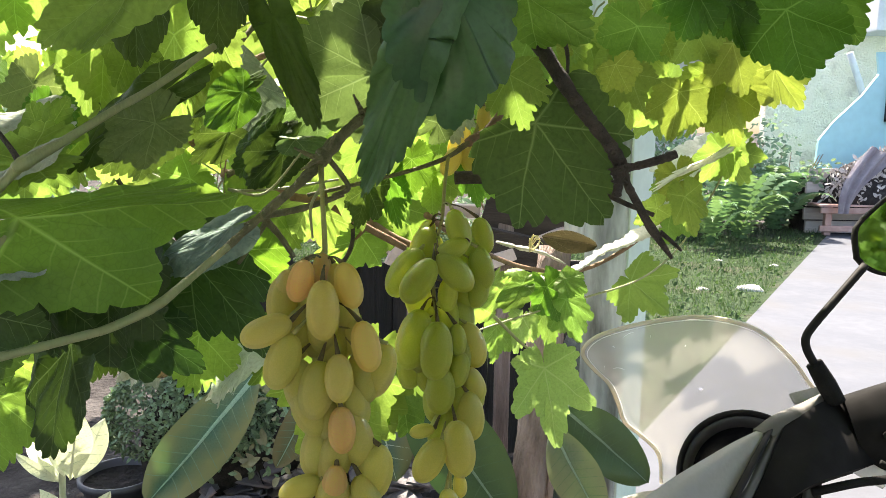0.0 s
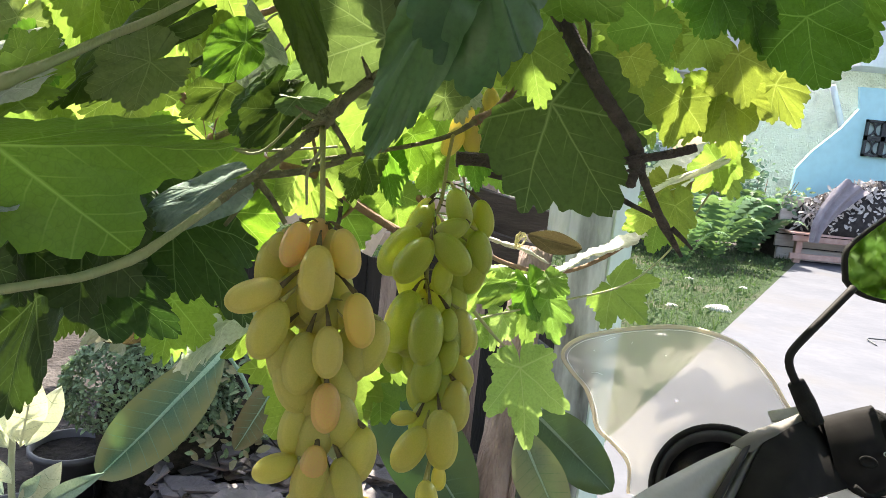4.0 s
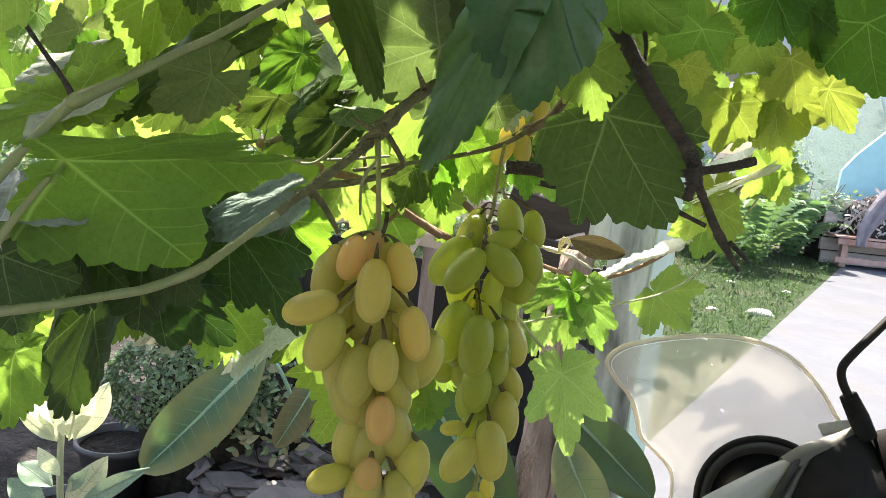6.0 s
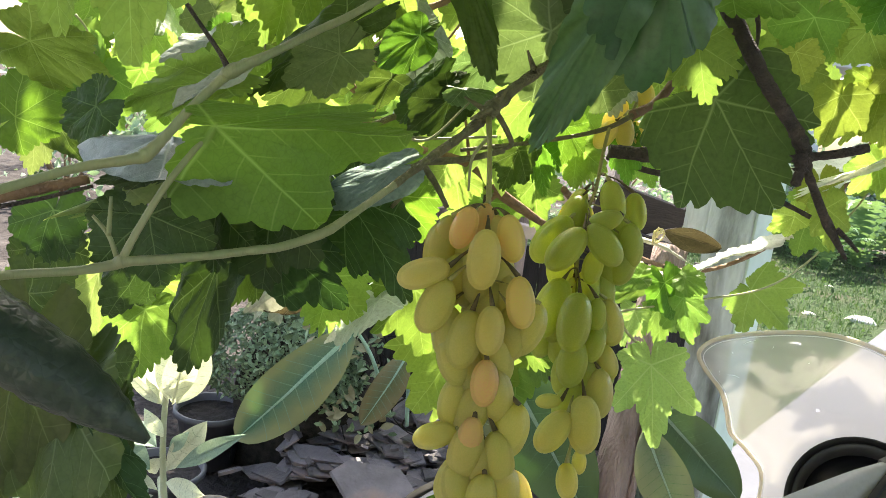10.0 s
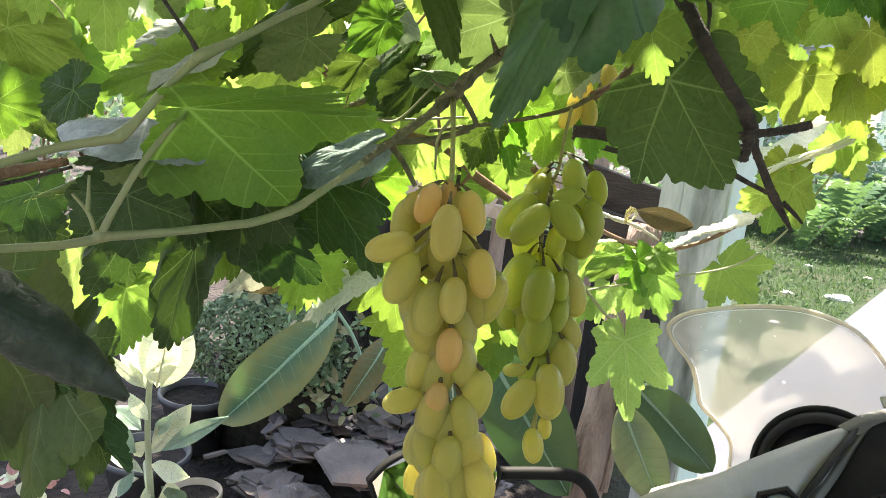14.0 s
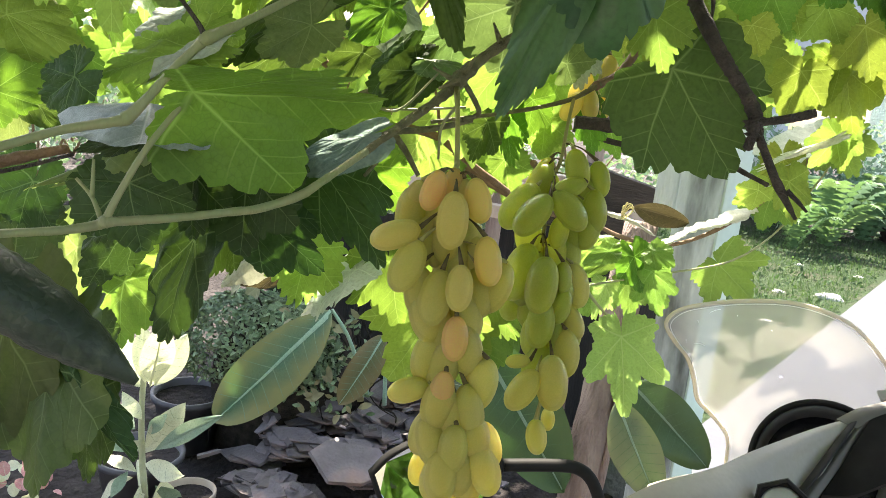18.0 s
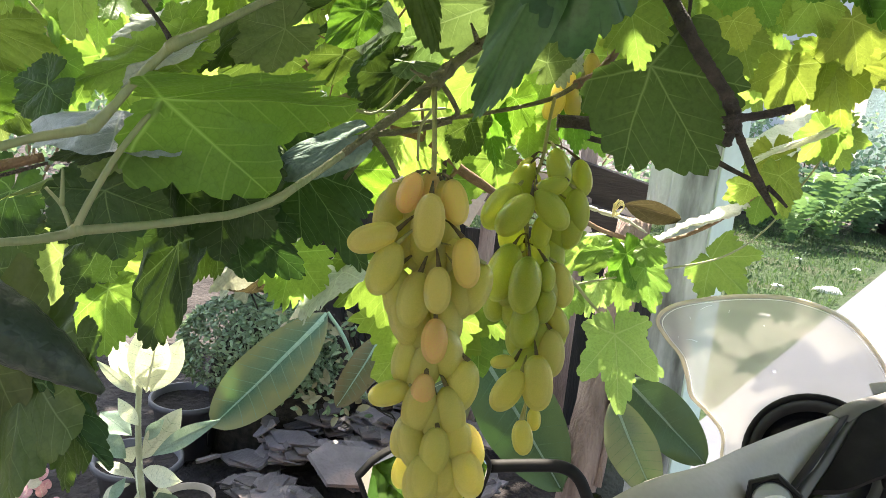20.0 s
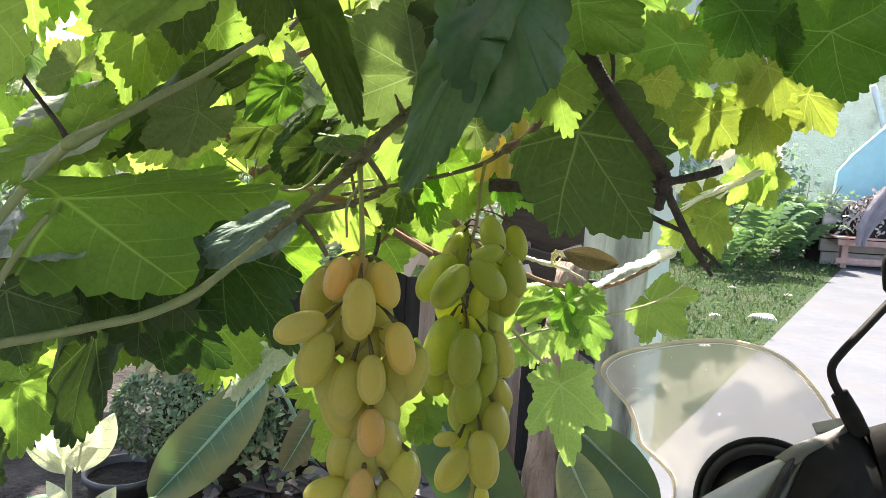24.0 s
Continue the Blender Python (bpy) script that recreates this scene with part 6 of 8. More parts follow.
for i in range(4):
    for k in range(2):
        cx, cz = bx0 + bs * (i + 0.5), bz1 - bs * (k + 0.5)
        blk = new("vent_block")
        blk.location = (cx, 11.62, cz)
        under(blk, far_wall)
        for q in range(4):
            mm = Matrix.Translation((cx, 11.62, cz)) @ Matrix.Rotation(radians(90 * q), 4, "Y")
            box("block_frame", -bs / 2 + 0.001, bs / 2 - 0.001, -0.03, 0.02, bs / 2 - 0.035, bs / 2 - 0.001, IRON, blk, "dark block frame", 0, mm)
        for sx in (-1, 1):
            pts = [(cx + sx * 0.11 * math.cos(a) - sx * 0.11, 11.61, cz + 0.105 * math.sin(a)) for a in np.linspace(-1.4, 1.4, 7)]
            tube("arc", pts, [0.015] * 7, IRON, blk, "", 6, 2)
box("block_back", bx0, bx0 + 4 * bs, 11.642, 11.648, bz1 - 2 * bs, bz1, surface("pierced_dark", (0.30, 0.42, 0.42), (0.4, 0.5, 0.5), 9), far_wall, "pale gap seen through the blocks")

# stuccoed house further off
house = thing("house", "cream stucco house with a grey roof edge", "house", at=(7, 15, 0))
box("wall", 5.4898, 16, 14.0, 14.2, 0, 3.1173, STUCCO, house, "rough cream stucco")
box("roof_edge", 6.8925, 16, 13.2, 14.6, 3.1003, 4.4352, ROOF, house, "grey roof fascia", 0.02)
tube("downpipe", [(6.5807, 13.4, 2.7549), (6.8787, 13.4, 2.0236), (6.9838, 13.4, 1.3498)], [.055] * 3, ROOF, house, "white slanting drain pipe", 10, 3)

# raised bed, wooden stand and the covered heap
bed = thing("raised_bed", "low garden bed of weathered grey planks", "planter", at=(5.4017, 11, 0))
bx0, bx1 = 5.008, 9.0
for k in range(5):
    z = 0.02 + 0.185 * k
    box("plank", bx0 - 0.03 * (k % 2), bx1, 11.0 + 0.015 * (k % 3), 11.05 + 0.015 * (k % 3), z, z + 0.17, WOOD_GREY, bed, "", 0.008)
box("fill", bx0 + 0.02, bx1, 11.1, 11.6, 0.0, 0.8, SOIL, bed, "dark earth")
stand = thing("wooden_stand", "low slatted stand of reddish brown timber", "stand", at=(5.4, 10.75, 0))
RED_WOOD = surface("reddish_timber", (0.38, 0.22, 0.19), (0.50, 0.33, 0.29), 8, 0.8, 0.4, 0.003, vary=0.15)
sx0, sz = (5.1292, 0.4228)
for x in (sx0, sx0 + 1.1, sx0 + 2.2):
    box("leg", x, x + 0.09, 10.68, 10.76, 0.025, sz, RED_WOOD, stand, "", 0.006)
for z in (sz - 0.09, sz - 0.34):
    box("rail", sx0 - 0.08, sx0 + 2.5, 10.65, 10.69, z, z + 0.08, RED_WOOD, stand, "", 0.006)
for k in range(4):
    box("slat", sx0 - 0.1, sx0 + 2.5, 10.66 + 0.1 * k, 10.74 + 0.1 * k, sz + 0.002, sz + 0.03, RED_WOOD, stand, "", 0.004)
HEAP = surface("dry_heap", (0.05, 0.045, 0.05), (0.10, 0.09, 0.09), 12, 0.95, 0.9, 0.03)
HUSK = surface("dry_husk", (0.42, 0.38, 0.36), (0.60, 0.56, 0.55), 12, 0.85, 0.5, 0.01)
CLOTH = surface("faded_cloth", (0.26, 0.22, 0.25), (0.34, 0.30, 0.33), 10, 0.9, 0.6, 0.01)
heap = thing("heap", "dark heap of dry husks under a faded cloth", "heap", at=(sx0 + 1.3, 10.9, sz + 0.03))
ring = []
for i in range(9):
    a = i / 8
    r = [(sx0 + 1.25 + (1.2 * math.cos(q) * math.cos(a * 1.5)) * (1 + 0.12 * math.sin(5 * q)), 10.95 + 0.3 * math.sin(q) * math.cos(a * 1.5), sz + 0.032 + 0.75 * math.sin(a * 1.5) * (1 + 0.1 * math.sin(3 * q + 1))) for q in np.linspace(0, 2 * math.pi, 24, endpoint=False)]
    ring.append(r)
v, f = loft_data(ring)
part_mesh("litter", mesh_of("litter", v, f, [HEAP]), heap, "dark dry litter")


def on_heap(r):
    q, a = r.uniform(math.pi, 2 * math.pi), r.uniform(0.05, 1.4)
    p = Vector((math.cos(q) * math.cos(a), math.sin(q) * math.cos(a), math.sin(a)))
    return (sx0 + 1.25 + 1.22 * p.x, 10.95 + 0.33 * p.y, sz + 0.04 + 0.77 * p.z), p, (r.uniform(-1, 1), r.uniform(-0.3, 0.3), r.uniform(-1, 1))


hk = part_mesh("husk", scatter_mesh("husk", 1000, on_heap, 0.075, [HUSK], 9, "oval"), heap, "pale curled dry husks")
hk["kind"] = "stuff"
cl = []
for i in range(10):
    u = i / 9
    row = []
    for k in range(12):
        w = k / 11
        x = sx0 + 0.1 + 0.34 * w * (0.45 + 0.55 * u) + 0.42 * u * u
        z = sz + 0.02 + 0.82 * u * (1 - 0.2 * w) - 0.1 * (1 - u)
        row.append((x, 10.55 + 0.1 * u + 0.04 * math.sin(w * 14 + u * 3), z))
    cl.append(row)
v, f = loft_data(cl, closed=False)
part_mesh("cloth", mesh_of("cloth", v, f, [CLOTH]), heap, "faded mauve cloth hanging in folds")

# low pale blue wall beside the path
q0 = (2.7616, 4.2589, 0)
tagged(new("wall_east", mesh_of("wall_east", *loft_data([[(q0[0], q0[1], z), (q0[0] + 3, q0[1] - 0.2, z), (q0[0] + 3, q0[1] - 0.35, z), (q0[0], q0[1] - 0.15, z)] for z in (-0.02, 0.56)]), [BLUE_WALL], smooth=False)), "low pale blue wall beside the path", "wall", kind="structure")


WEED = foliage("weed_leaf", (0.026, 0.055, 0.024), (0.05, 0.085, 0.038), (0.08, 0.15, 0.04), 0.3, rough=0.8, island=True, vary=0.3)


def weeds(r):
    y = 3.7 + 6.5 * r.random() ** 1.4
    x = r.uniform(max(-1.9, y * -0.3), 0.85 + (y - 3.4) * 0.588)
    return (x, y, 0.02 + 0.10 * r.random() ** 2), (r.uniform(-0.6, 0.6), r.uniform(-0.9, 0.2), 1), (r.uniform(-1, 1), r.uniform(-1, 1), 0.5)


tagged(new("weeds", scatter_mesh("weeds", 6500, weeds, 0.045, [WEED], 27, "oval")), "low broad-leaved weeds in the lawn", "weeds", kind="stuff")
wire_at = Vector((3.7769, 6.1484, 0.03))
hook = thing("wire_hook", "small bent dark wire lying on the path", "wire", at=wire_at)
tube("wire", [wire_at + Vector(p) for p in ((-0.10, -0.12, 0.0), (-0.09, 0.04, 0.012), (0.0, 0.05, 0.015), (0.10, 0.05, 0.012), (0.11, -0.02, 0.0))], [.006] * 5, IRON, hook, "", 6, 4)

# stones on the lawn
STONE = surface("pale_stone", (0.40, 0.39, 0.38), (0.55, 0.54, 0.52), 14, 0.85, 0.7, 0.01)
for i, at in enumerate(((2.705, 6.8821, 0.02), (2.2584, 6.872, 0.02), (2.9326, 8.4427, 0.02), (1.8344, 5.7053, 0.02), (3.4333, 8.1785, 0.02))):
    bm = bmesh.new()
    bmesh.ops.create_icosphere(bm, subdivisions=2, radius=1)
    for vv in bm.verts:
        vv.co *= 1 + 0.35 * noise.noise(vv.co * 1.3 + Vector((i * 9, 0, 0)))
    k = (0.13, 0.06, 0.05, 0.05, 0.05)[i]
    bmesh.ops.scale(bm, vec=(k, k * 0.7, k * 0.4), verts=bm.verts)
    bmesh.ops.translate(bm, vec=at, verts=bm.verts)
    st = part("stone", bm, STONE, None, "", True)
    tagged(st, "rough pale stone lying in the grass", "stone", "stones")

# pale lavender shed roof beyond the shrubs
LAV = surface("lavender_sheet", (0.42, 0.415, 0.43), (0.52, 0.51, 0.53), 3, 0.6, 0.3, 0.01)
shed = thing("shed", "low shed with pale lavender sheet walls", "shed", at=(1.5, 12.5, 0))
box("wall", 2.6542, 3.7925, 12.6, 14, 0, 2.6272, LAV, shed, "lavender sheet wall", 0.01)
box("roof", 2.4787, 4.7234, 12.4, 14.2, 2.6254, 4.0061, LAV, shed, "pale roof edge", 0.02)


# dark plank fence, added to stand in for deep shade behind the planted bed
SHADE_PLANK = surface("shade_plank", (0.016, 0.014, 0.013), (0.036, 0.030, 0.027), 8, 0.9, 0.7, 0.005, vary=0.3, stretch=(3, 3, 0.4))
shade_backing = thing("shade_fence", "dark plank fence added for the deep shade behind the plants", "fence", at=(-0.1, 3.3, 0))
rf = random.Random(5)
x = -0.95
while x < 0.62:
    w = rf.uniform(0.07, 0.11)
    box("plank", x, x + w - 0.0015, 3.28 + rf.uniform(-0.006, 0.006), 3.305, 0.0, 0.90 + rf.uniform(-0.06, 0.05), SHADE_PLANK, shade_backing, "", 0.003)
    x += w
for z in (0.2, 0.7):
    box("rail", -0.95, 0.62, 3.306, 3.35, z, z + 0.07, SHADE_PLANK, shade_backing, "", 0.003)


# ---- scooter ----
PANEL = surface("satin_grey_panel", (0.27, 0.245, 0.205), (0.31, 0.28, 0.24), 8, 0.5, 0.05, 0.0005, fine=20)
CREST = surface("dark_taupe_panel", (0.085, 0.078, 0.07), (0.11, 0.10, 0.09), 12, 0.7, 0.1, 0.0005)
TRIM_SILVER = surface("silver_trim", (0.45, 0.45, 0.44), (0.5, 0.5, 0.49), 20, 0.35, 0.05, 0.0005, metal=0.5)
PLASTIC = surface("black_plastic", (0.011, 0.010, 0.010), (0.018, 0.017, 0.017), 40, 0.62, 0.06, 0.0003)
RUBBER = surface("rubber", (0.012, 0.012, 0.012), (0.02, 0.02, 0.02), 60, 0.92, 0.5, 0.001)
DIAL = surface("dial_face", (0.008, 0.008, 0.01), (0.014, 0.014, 0.016), 40, 0.25, 0.05, 0.0005)
RIM_GREY = surface("rim_grey", (0.045, 0.043, 0.042), (0.065, 0.063, 0.06), 40, 0.45, 0.1, 0.0005)
SCREEN = glassy("clear_screen", (0.76, 0.74, 0.70), 0.28, 0.34)
EDGE = glassy("screen_edge", (0.74, 0.66, 0.50), 0.2, 0.7)
CHROME = surface("mirror_glass", (0.46, 0.48, 0.47), (0.48, 0.50, 0.49), 3, 0.03, 0.0, 0.0, metal=1.0)
BUTTON = surface("white_button", (0.75, 0.75, 0.74), (0.8, 0.8, 0.79), 30, 0.25, 0.02, 0.0005)

GREY_TAB = surface("grey_tab", (0.34, 0.32, 0.29), (0.42, 0.40, 0.36), 40, 0.5, 0.1, 0.0005)
PLASTIC.node_tree.nodes["Principled BSDF"].inputs["Specular IOR Level"].default_value = 0.14
MATT = surface("matt_black_plastic", (0.012, 0.011, 0.011), (0.018, 0.017, 0.017), 40, 0.85, 0.1, 0.0003)
MATT.node_tree.nodes["Principled BSDF"].inputs["Specular IOR Level"].default_value = 0.08

scooter = thing("scooter", "grey and black parked scooter with a clear windscreen", "scooter", at=(0.32, 0.55, 0))


def section(center, along, up, w, h, power=3.0, n=20, flat=0.0):
    """A rounded-square ring across a direction."""
    along = Vector(along).normalized()
    side = along.cross(Vector(up)).normalized()
    top = side.cross(along)
    ring = []
    for k in range(n):
        a = 2 * math.pi * k / n
        c, s = math.cos(a), math.sin(a)
        r = (abs(c) ** power + abs(s) ** power) ** (-1 / power)
        ring.append(Vector(center) + side * (w * r * c) + top * (h * r * s * (1 - flat * (s < 0))))
    return ring


def shell(name, secs, mat, label="", parent=None, power=3.0, n=20):
    """A body lofted through (centre, half width, half height) sections."""
    rings = []
    for i, (c, w, h) in enumerate(secs):
        a = Vector(secs[max(0, i - 1)][0])
        b = Vector(secs[min(len(secs) - 1, i + 1)][0])
        rings.append(section(c, b - a, (0, 0, 1), w, h, power, n))
    v, f = loft_data(rings)
    return part_mesh(name, mesh_of(name, v, f, [mat]), parent or scooter, label)


# handlebar cover, grip and switches
def patch(name, lines, mat, label="", parent=None, steps=6, back=None):
    """A moulded skin lofted through lines of equally many points, closed by a second skin set back from it."""
    rows = [smooth_line(l, steps) for l in lines]
    cols = [smooth_line([r[k] for r in rows], 4) for k in range(len(rows[0]))]
    away = Vector(back or (0.02, 0.05, -0.03))
    n, w = len(cols), len(cols[0])
    verts = [Vector(p) for c in cols for p in c] + [Vector(p) + away for c in cols for p in c]
    faces = []
    for i in range(n - 1):
        for k in range(w - 1):
            a = i * w + k
            faces.append((a, a + 1, a + w + 1, a + w))
            b = n * w + a
            faces.append((b, b + w, b + w + 1, b + 1))
    rim = [i * w for i in range(n)] + [(n - 1) * w + k for k in range(1, w)] + [i * w + w - 1 for i in range(n - 2, -1, -1)] + [k for k in range(w - 2, 0, -1)]
    for q in range(len(rim)):
        a, b = rim[q], rim[(q + 1) % len(rim)]
        faces.append((a, b, b + n * w, a + n * w))
    bm = bmesh.new()
    vs = [bm.verts.new(v) for v in verts]
    for f in faces:
        bm.faces.new([vs[k] for k in f])
    bmesh.ops.recalc_face_normals(bm, faces=bm.faces)
    me = bpy.data.meshes.new(name)
    bm.to_mesh(me)
    bm.free()
    me.materials.append(mat)
    me.polygons.foreach_set("use_smooth", [True] * len(me.polygons))
    me.set_sharp_from_angle(angle=radians(40))
    return part_mesh(name, me, parent or scooter, label)


patch("handlebar_cover", [[(0.0845, 0.6389, 1.0472), (0.1447, 0.6949, 1.061), (0.2165, 0.7592, 1.0591), (0.2704, 0.8169, 1.0598), (0.3564, 0.9035, 1.0599), (0.3972, 0.9333, 1.0646), (0.4229, 0.9502, 1.068)],
                          [(0.0942, 0.6296, 1.0463), (0.1489, 0.6849, 1.0601), (0.2165, 0.7434, 1.0572), (0.2692, 0.7948, 1.0532), (0.3568, 0.8881, 1.0585), (0.3984, 0.925, 1.0638), (0.4269, 0.9461, 1.0683)],
                          [(0.1047, 0.6188, 1.0383), (0.1507, 0.668, 1.0519), (0.2162, 0.7211, 1.0493), (0.2661, 0.7707, 1.0378), (0.3502, 0.8701, 1.0393), (0.3928, 0.9092, 1.0521), (0.4293, 0.9425, 1.0655)],
                          [(0.1178, 0.6215, 1.0196), (0.1581, 0.6596, 1.0321), (0.2226, 0.7071, 1.0279), (0.2684, 0.7506, 1.014), (0.3209, 0.8125, 1.0115), (0.3829, 0.8808, 1.0303), (0.4303, 0.9388, 1.0612)]], PANEL, "satin light grey plastic cover")
patch("cover_lip", [[(0.3058, 0.7825, 0.999), (0.3568, 0.8539, 1.0179), (0.4021, 0.9113, 1.0465), (0.4443, 0.961, 1.0749)], [(0.3087, 0.7773, 0.9973), (0.3615, 0.8494, 1.0184), (0.4081, 0.9071, 1.0481), (0.4543, 0.9602, 1.0801)], [(0.316, 0.7793, 0.9929), (0.3715, 0.8549, 1.0145), (0.4174, 0.9125, 1.0442), (0.4625, 0.9657, 1.0776)]], CREST, "raised dark lip along the cover")
patch("crest", [[(0.4035, 0.9416, 1.067), (0.4341, 0.9597, 1.0791), (0.4707, 0.9798, 1.0852), (0.5165, 1.0051, 1.0948)], [(0.4123, 0.9331, 1.0663), (0.4378, 0.9473, 1.0783), (0.4715, 0.9646, 1.0852), (0.5134, 0.9949, 1.0931)], [(0.4261, 0.9321, 1.0626), (0.4458, 0.9434, 1.0741), (0.4734, 0.9598, 1.0811), (0.5141, 0.9919, 1.0874)]], CREST, "dark taupe crest of the cover")
patch("inner_cover", [[(0.4456, 0.9464, 1.0736), (0.4727, 0.9599, 1.0818), (0.5155, 0.9921, 1.0888), (0.5841, 1.0418, 1.084)],
                      [(0.4218, 0.9156, 1.0539), (0.4558, 0.9226, 1.0599), (0.5078, 0.9465, 1.0678), (0.5959, 1.016, 1.0511)],
                      [(0.3979, 0.8875, 1.0313), (0.4285, 0.883, 1.0409), (0.4845, 0.9083, 1.0523), (0.6136, 1.0009, 1.0229)],
                      [(0.3699, 0.8539, 1.0048), (0.404, 0.852, 1.013), (0.4642, 0.88, 1.0289), (0.6029, 0.9797, 1.0152)]], MATT, "matt black plastic cover with a crease")
shell("groove", [((0.3183, 0.8042, 1.0124), .003, .002), ((0.3527, 0.8473, 1.0278), .0045, .003), ((0.3981, 0.9067, 1.0516), .0045, .003), ((0.429, 0.9452, 1.0715), .003, .002)], PLASTIC, "black seam along the cover")
patch("switch_housing", [[(0.5434, 1.0100, 1.0887), (0.5784, 1.0100, 1.1017), (0.6163, 1.0200, 1.1097)], [(0.5371, 0.9850, 1.0903), (0.5684, 0.9850, 1.1022), (0.6085, 0.9950, 1.1099)], [(0.5400, 0.9620, 1.0648), (0.5710, 0.9600, 1.0773), (0.6124, 0.9700, 1.0806)], [(0.5475, 0.9550, 1.0424), (0.5795, 0.9520, 1.0516), (0.6238, 0.9650, 1.0511)], [(0.5668, 0.9570, 1.0191), (0.5957, 0.9550, 1.0235), (0.6344, 0.9680, 1.0256)], [(0.5906, 0.9680, 1.0020), (0.6138, 0.9680, 1.0053), (0.6437, 0.9780, 1.0087)]], MATT, "black switch housing", None, 6, (0.03, 0.07, -0.035))
shell("collar_fin", [((0.6253, 1.0206, 1.0761), .022, .026), ((0.6322, 1.0235, 1.0767), .022, .026)], RUBBER, "thin fin beside the grip", None, 2.2)
MARK = surface("grey_print", (0.5, 0.5, 0.5), (0.6, 0.6, 0.6), 60, 0.6, 0.05, 0.0003)
for at, ra, rb, mt, nm in (((0.5812, 0.9460, 1.0587), .0085, .006, RUBBER, "switch_button"), ((0.6090, 0.9550, 1.0672), .0036, .0028, MARK, "printed_mark")):
    v, f = lathe_data([(ra, -0.006), (ra, 0.002), (ra * 0.9, 0.003), (rb * 0.9, 0.003), (rb * 0.8, 0.0015), (0.0003, 0.001)], 20)
    part_mesh(nm, mesh_of(nm, v, f, [mt, PLASTIC], [1 if q >= 80 else 0 for q in range(len(f))]), scooter, "", Matrix.Translation(at) @ (PORCH - Vector(at)).normalized().to_track_quat("Z", "Y").to_matrix().to_4x4() @ Matrix.Diagonal((1.3, 0.9, 1, 1)))
shell("grip_flange", [((0.645, 1.0186, 1.0717), .024, .027), ((0.6534, 1.0226, 1.0727), .024, .027)], RUBBER, "round flange of the grip", None, 2.2)
tube("grip", [(0.6539, 1.0238, 1.0806), (0.7039, 1.0483, 1.0851), (0.8306, 1.1061, 1.0918)], [.019, .0185, .020], RUBBER, scooter, "ribbed black rubber grip", 16, 9, 0.12, 2)

for pts, r in (([(0.4698, 0.9106, 0.9992), (0.524, 0.911, 1.0127), (0.5771, 0.9199, 1.0162), (0.6144, 0.9303, 1.0249), (0.6342, 0.953, 1.0445)], .0055), ([(0.5614, 0.9328, 1.0304), (0.5825, 0.9305, 1.0199), (0.616, 0.9408, 1.0281)], .004)):
    tube("hose", pts, [r] * 4, RUBBER, scooter, "black rubber hose", 9, 5)

box("relay", -0.025, 0.025, -0.015, 0.015, -0.012, 0.012, BUTTON, scooter, "small cream plug", 0.003, Matrix.Translation((0.5714, 0.9786, 1.0006)) @ Matrix.Rotation(0.5, 4, "Y"))
box("bracket", -0.022, 0.022, -0.008, 0.008, -0.003, 0.003, GREY_TAB, scooter, "small grey screen bracket", 0.002, Matrix.Translation((0.5097, 1.0300, 1.0824)) @ Matrix.Rotation(-0.28, 4, "Y") @ Matrix.Rotation(0.75, 4, "X"))


def mirror(stem, hold, corners, name="mirror"):
    """A rear-view mirror: its holder, bent stem, black shell and glass. corners run round the shell."""
    mir = new(name)
    mir.location = hold[0]
    under(mir, scooter)
    tagged(mir, "black rear-view mirror on a bent stem")
    tube("holder", hold, [.0125, .0130, .011], RUBBER, mir, "ribbed rubber boot", 12, 4)
    tube("stem", stem, [.0055] * len(stem), PLASTIC, mir, "", 10, 6)
    c = sum((Vector(p) for p in corners), Vector()) / len(corners)
    line = smooth_line(list(corners) + [corners[0]], 5)[:-1]
    nrm = (Vector(corners[1]) - c).cross(Vector(corners[2]) - c).normalized()
    if nrm.dot(PORCH - c) < 0:
        nrm = -nrm
    rings = []
    for s, d in ((0.92, 0.004), (0.96, 0.006), (1.0, 0.002), (1.0, -0.006), (0.9, -0.018), (0.6, -0.028), (0.2, -0.032)):
        rings.append([c + (Vector(p) - c) * s + nrm * d for p in line])
    v, f = loft_data(rings, caps=False)
    nn = len(line)
    f.append(tuple(range(6 * nn, 7 * nn)))
    part_mesh("mirror_shell", mesh_of("mirror_shell", v, f, [PLASTIC]), mir, "glossy black shell")
    g = [c + (Vector(p) - c) * 0.925 + nrm * 0.0035 for p in line]
    part_mesh("mirror_glass", mesh_of("mirror_glass", g, [tuple(range(nn))], [CHROME], smooth=False), mir, "mirror glass reflecting the leaves")
    return mir


mirror([(0.503, 1.0018, 1.1335), (0.4921, 1.0052, 1.1534), (0.4902, 1.0078, 1.1693), (0.5022, 1.0149, 1.185), (0.5354, 1.029, 1.218), (0.5804, 1.0493, 1.2608)], [(0.5308, 0.9934, 1.086), (0.5169, 0.9977, 1.1109), (0.5014, 1.0022, 1.1364)],
       [(0.5826, 1.0821, 1.264), (0.5791, 1.0875, 1.2993), (0.5891, 1.0884, 1.3198), (0.6305, 1.0862, 1.361), (0.6544, 1.0827, 1.3675), (0.7312, 1.0689, 1.3712), (0.748, 1.0605, 1.3315), (0.7422, 1.0534, 1.2709), (0.6806, 1.0609, 1.2412), (0.6237, 1.0715, 1.242), (0.5961, 1.0779, 1.251)])
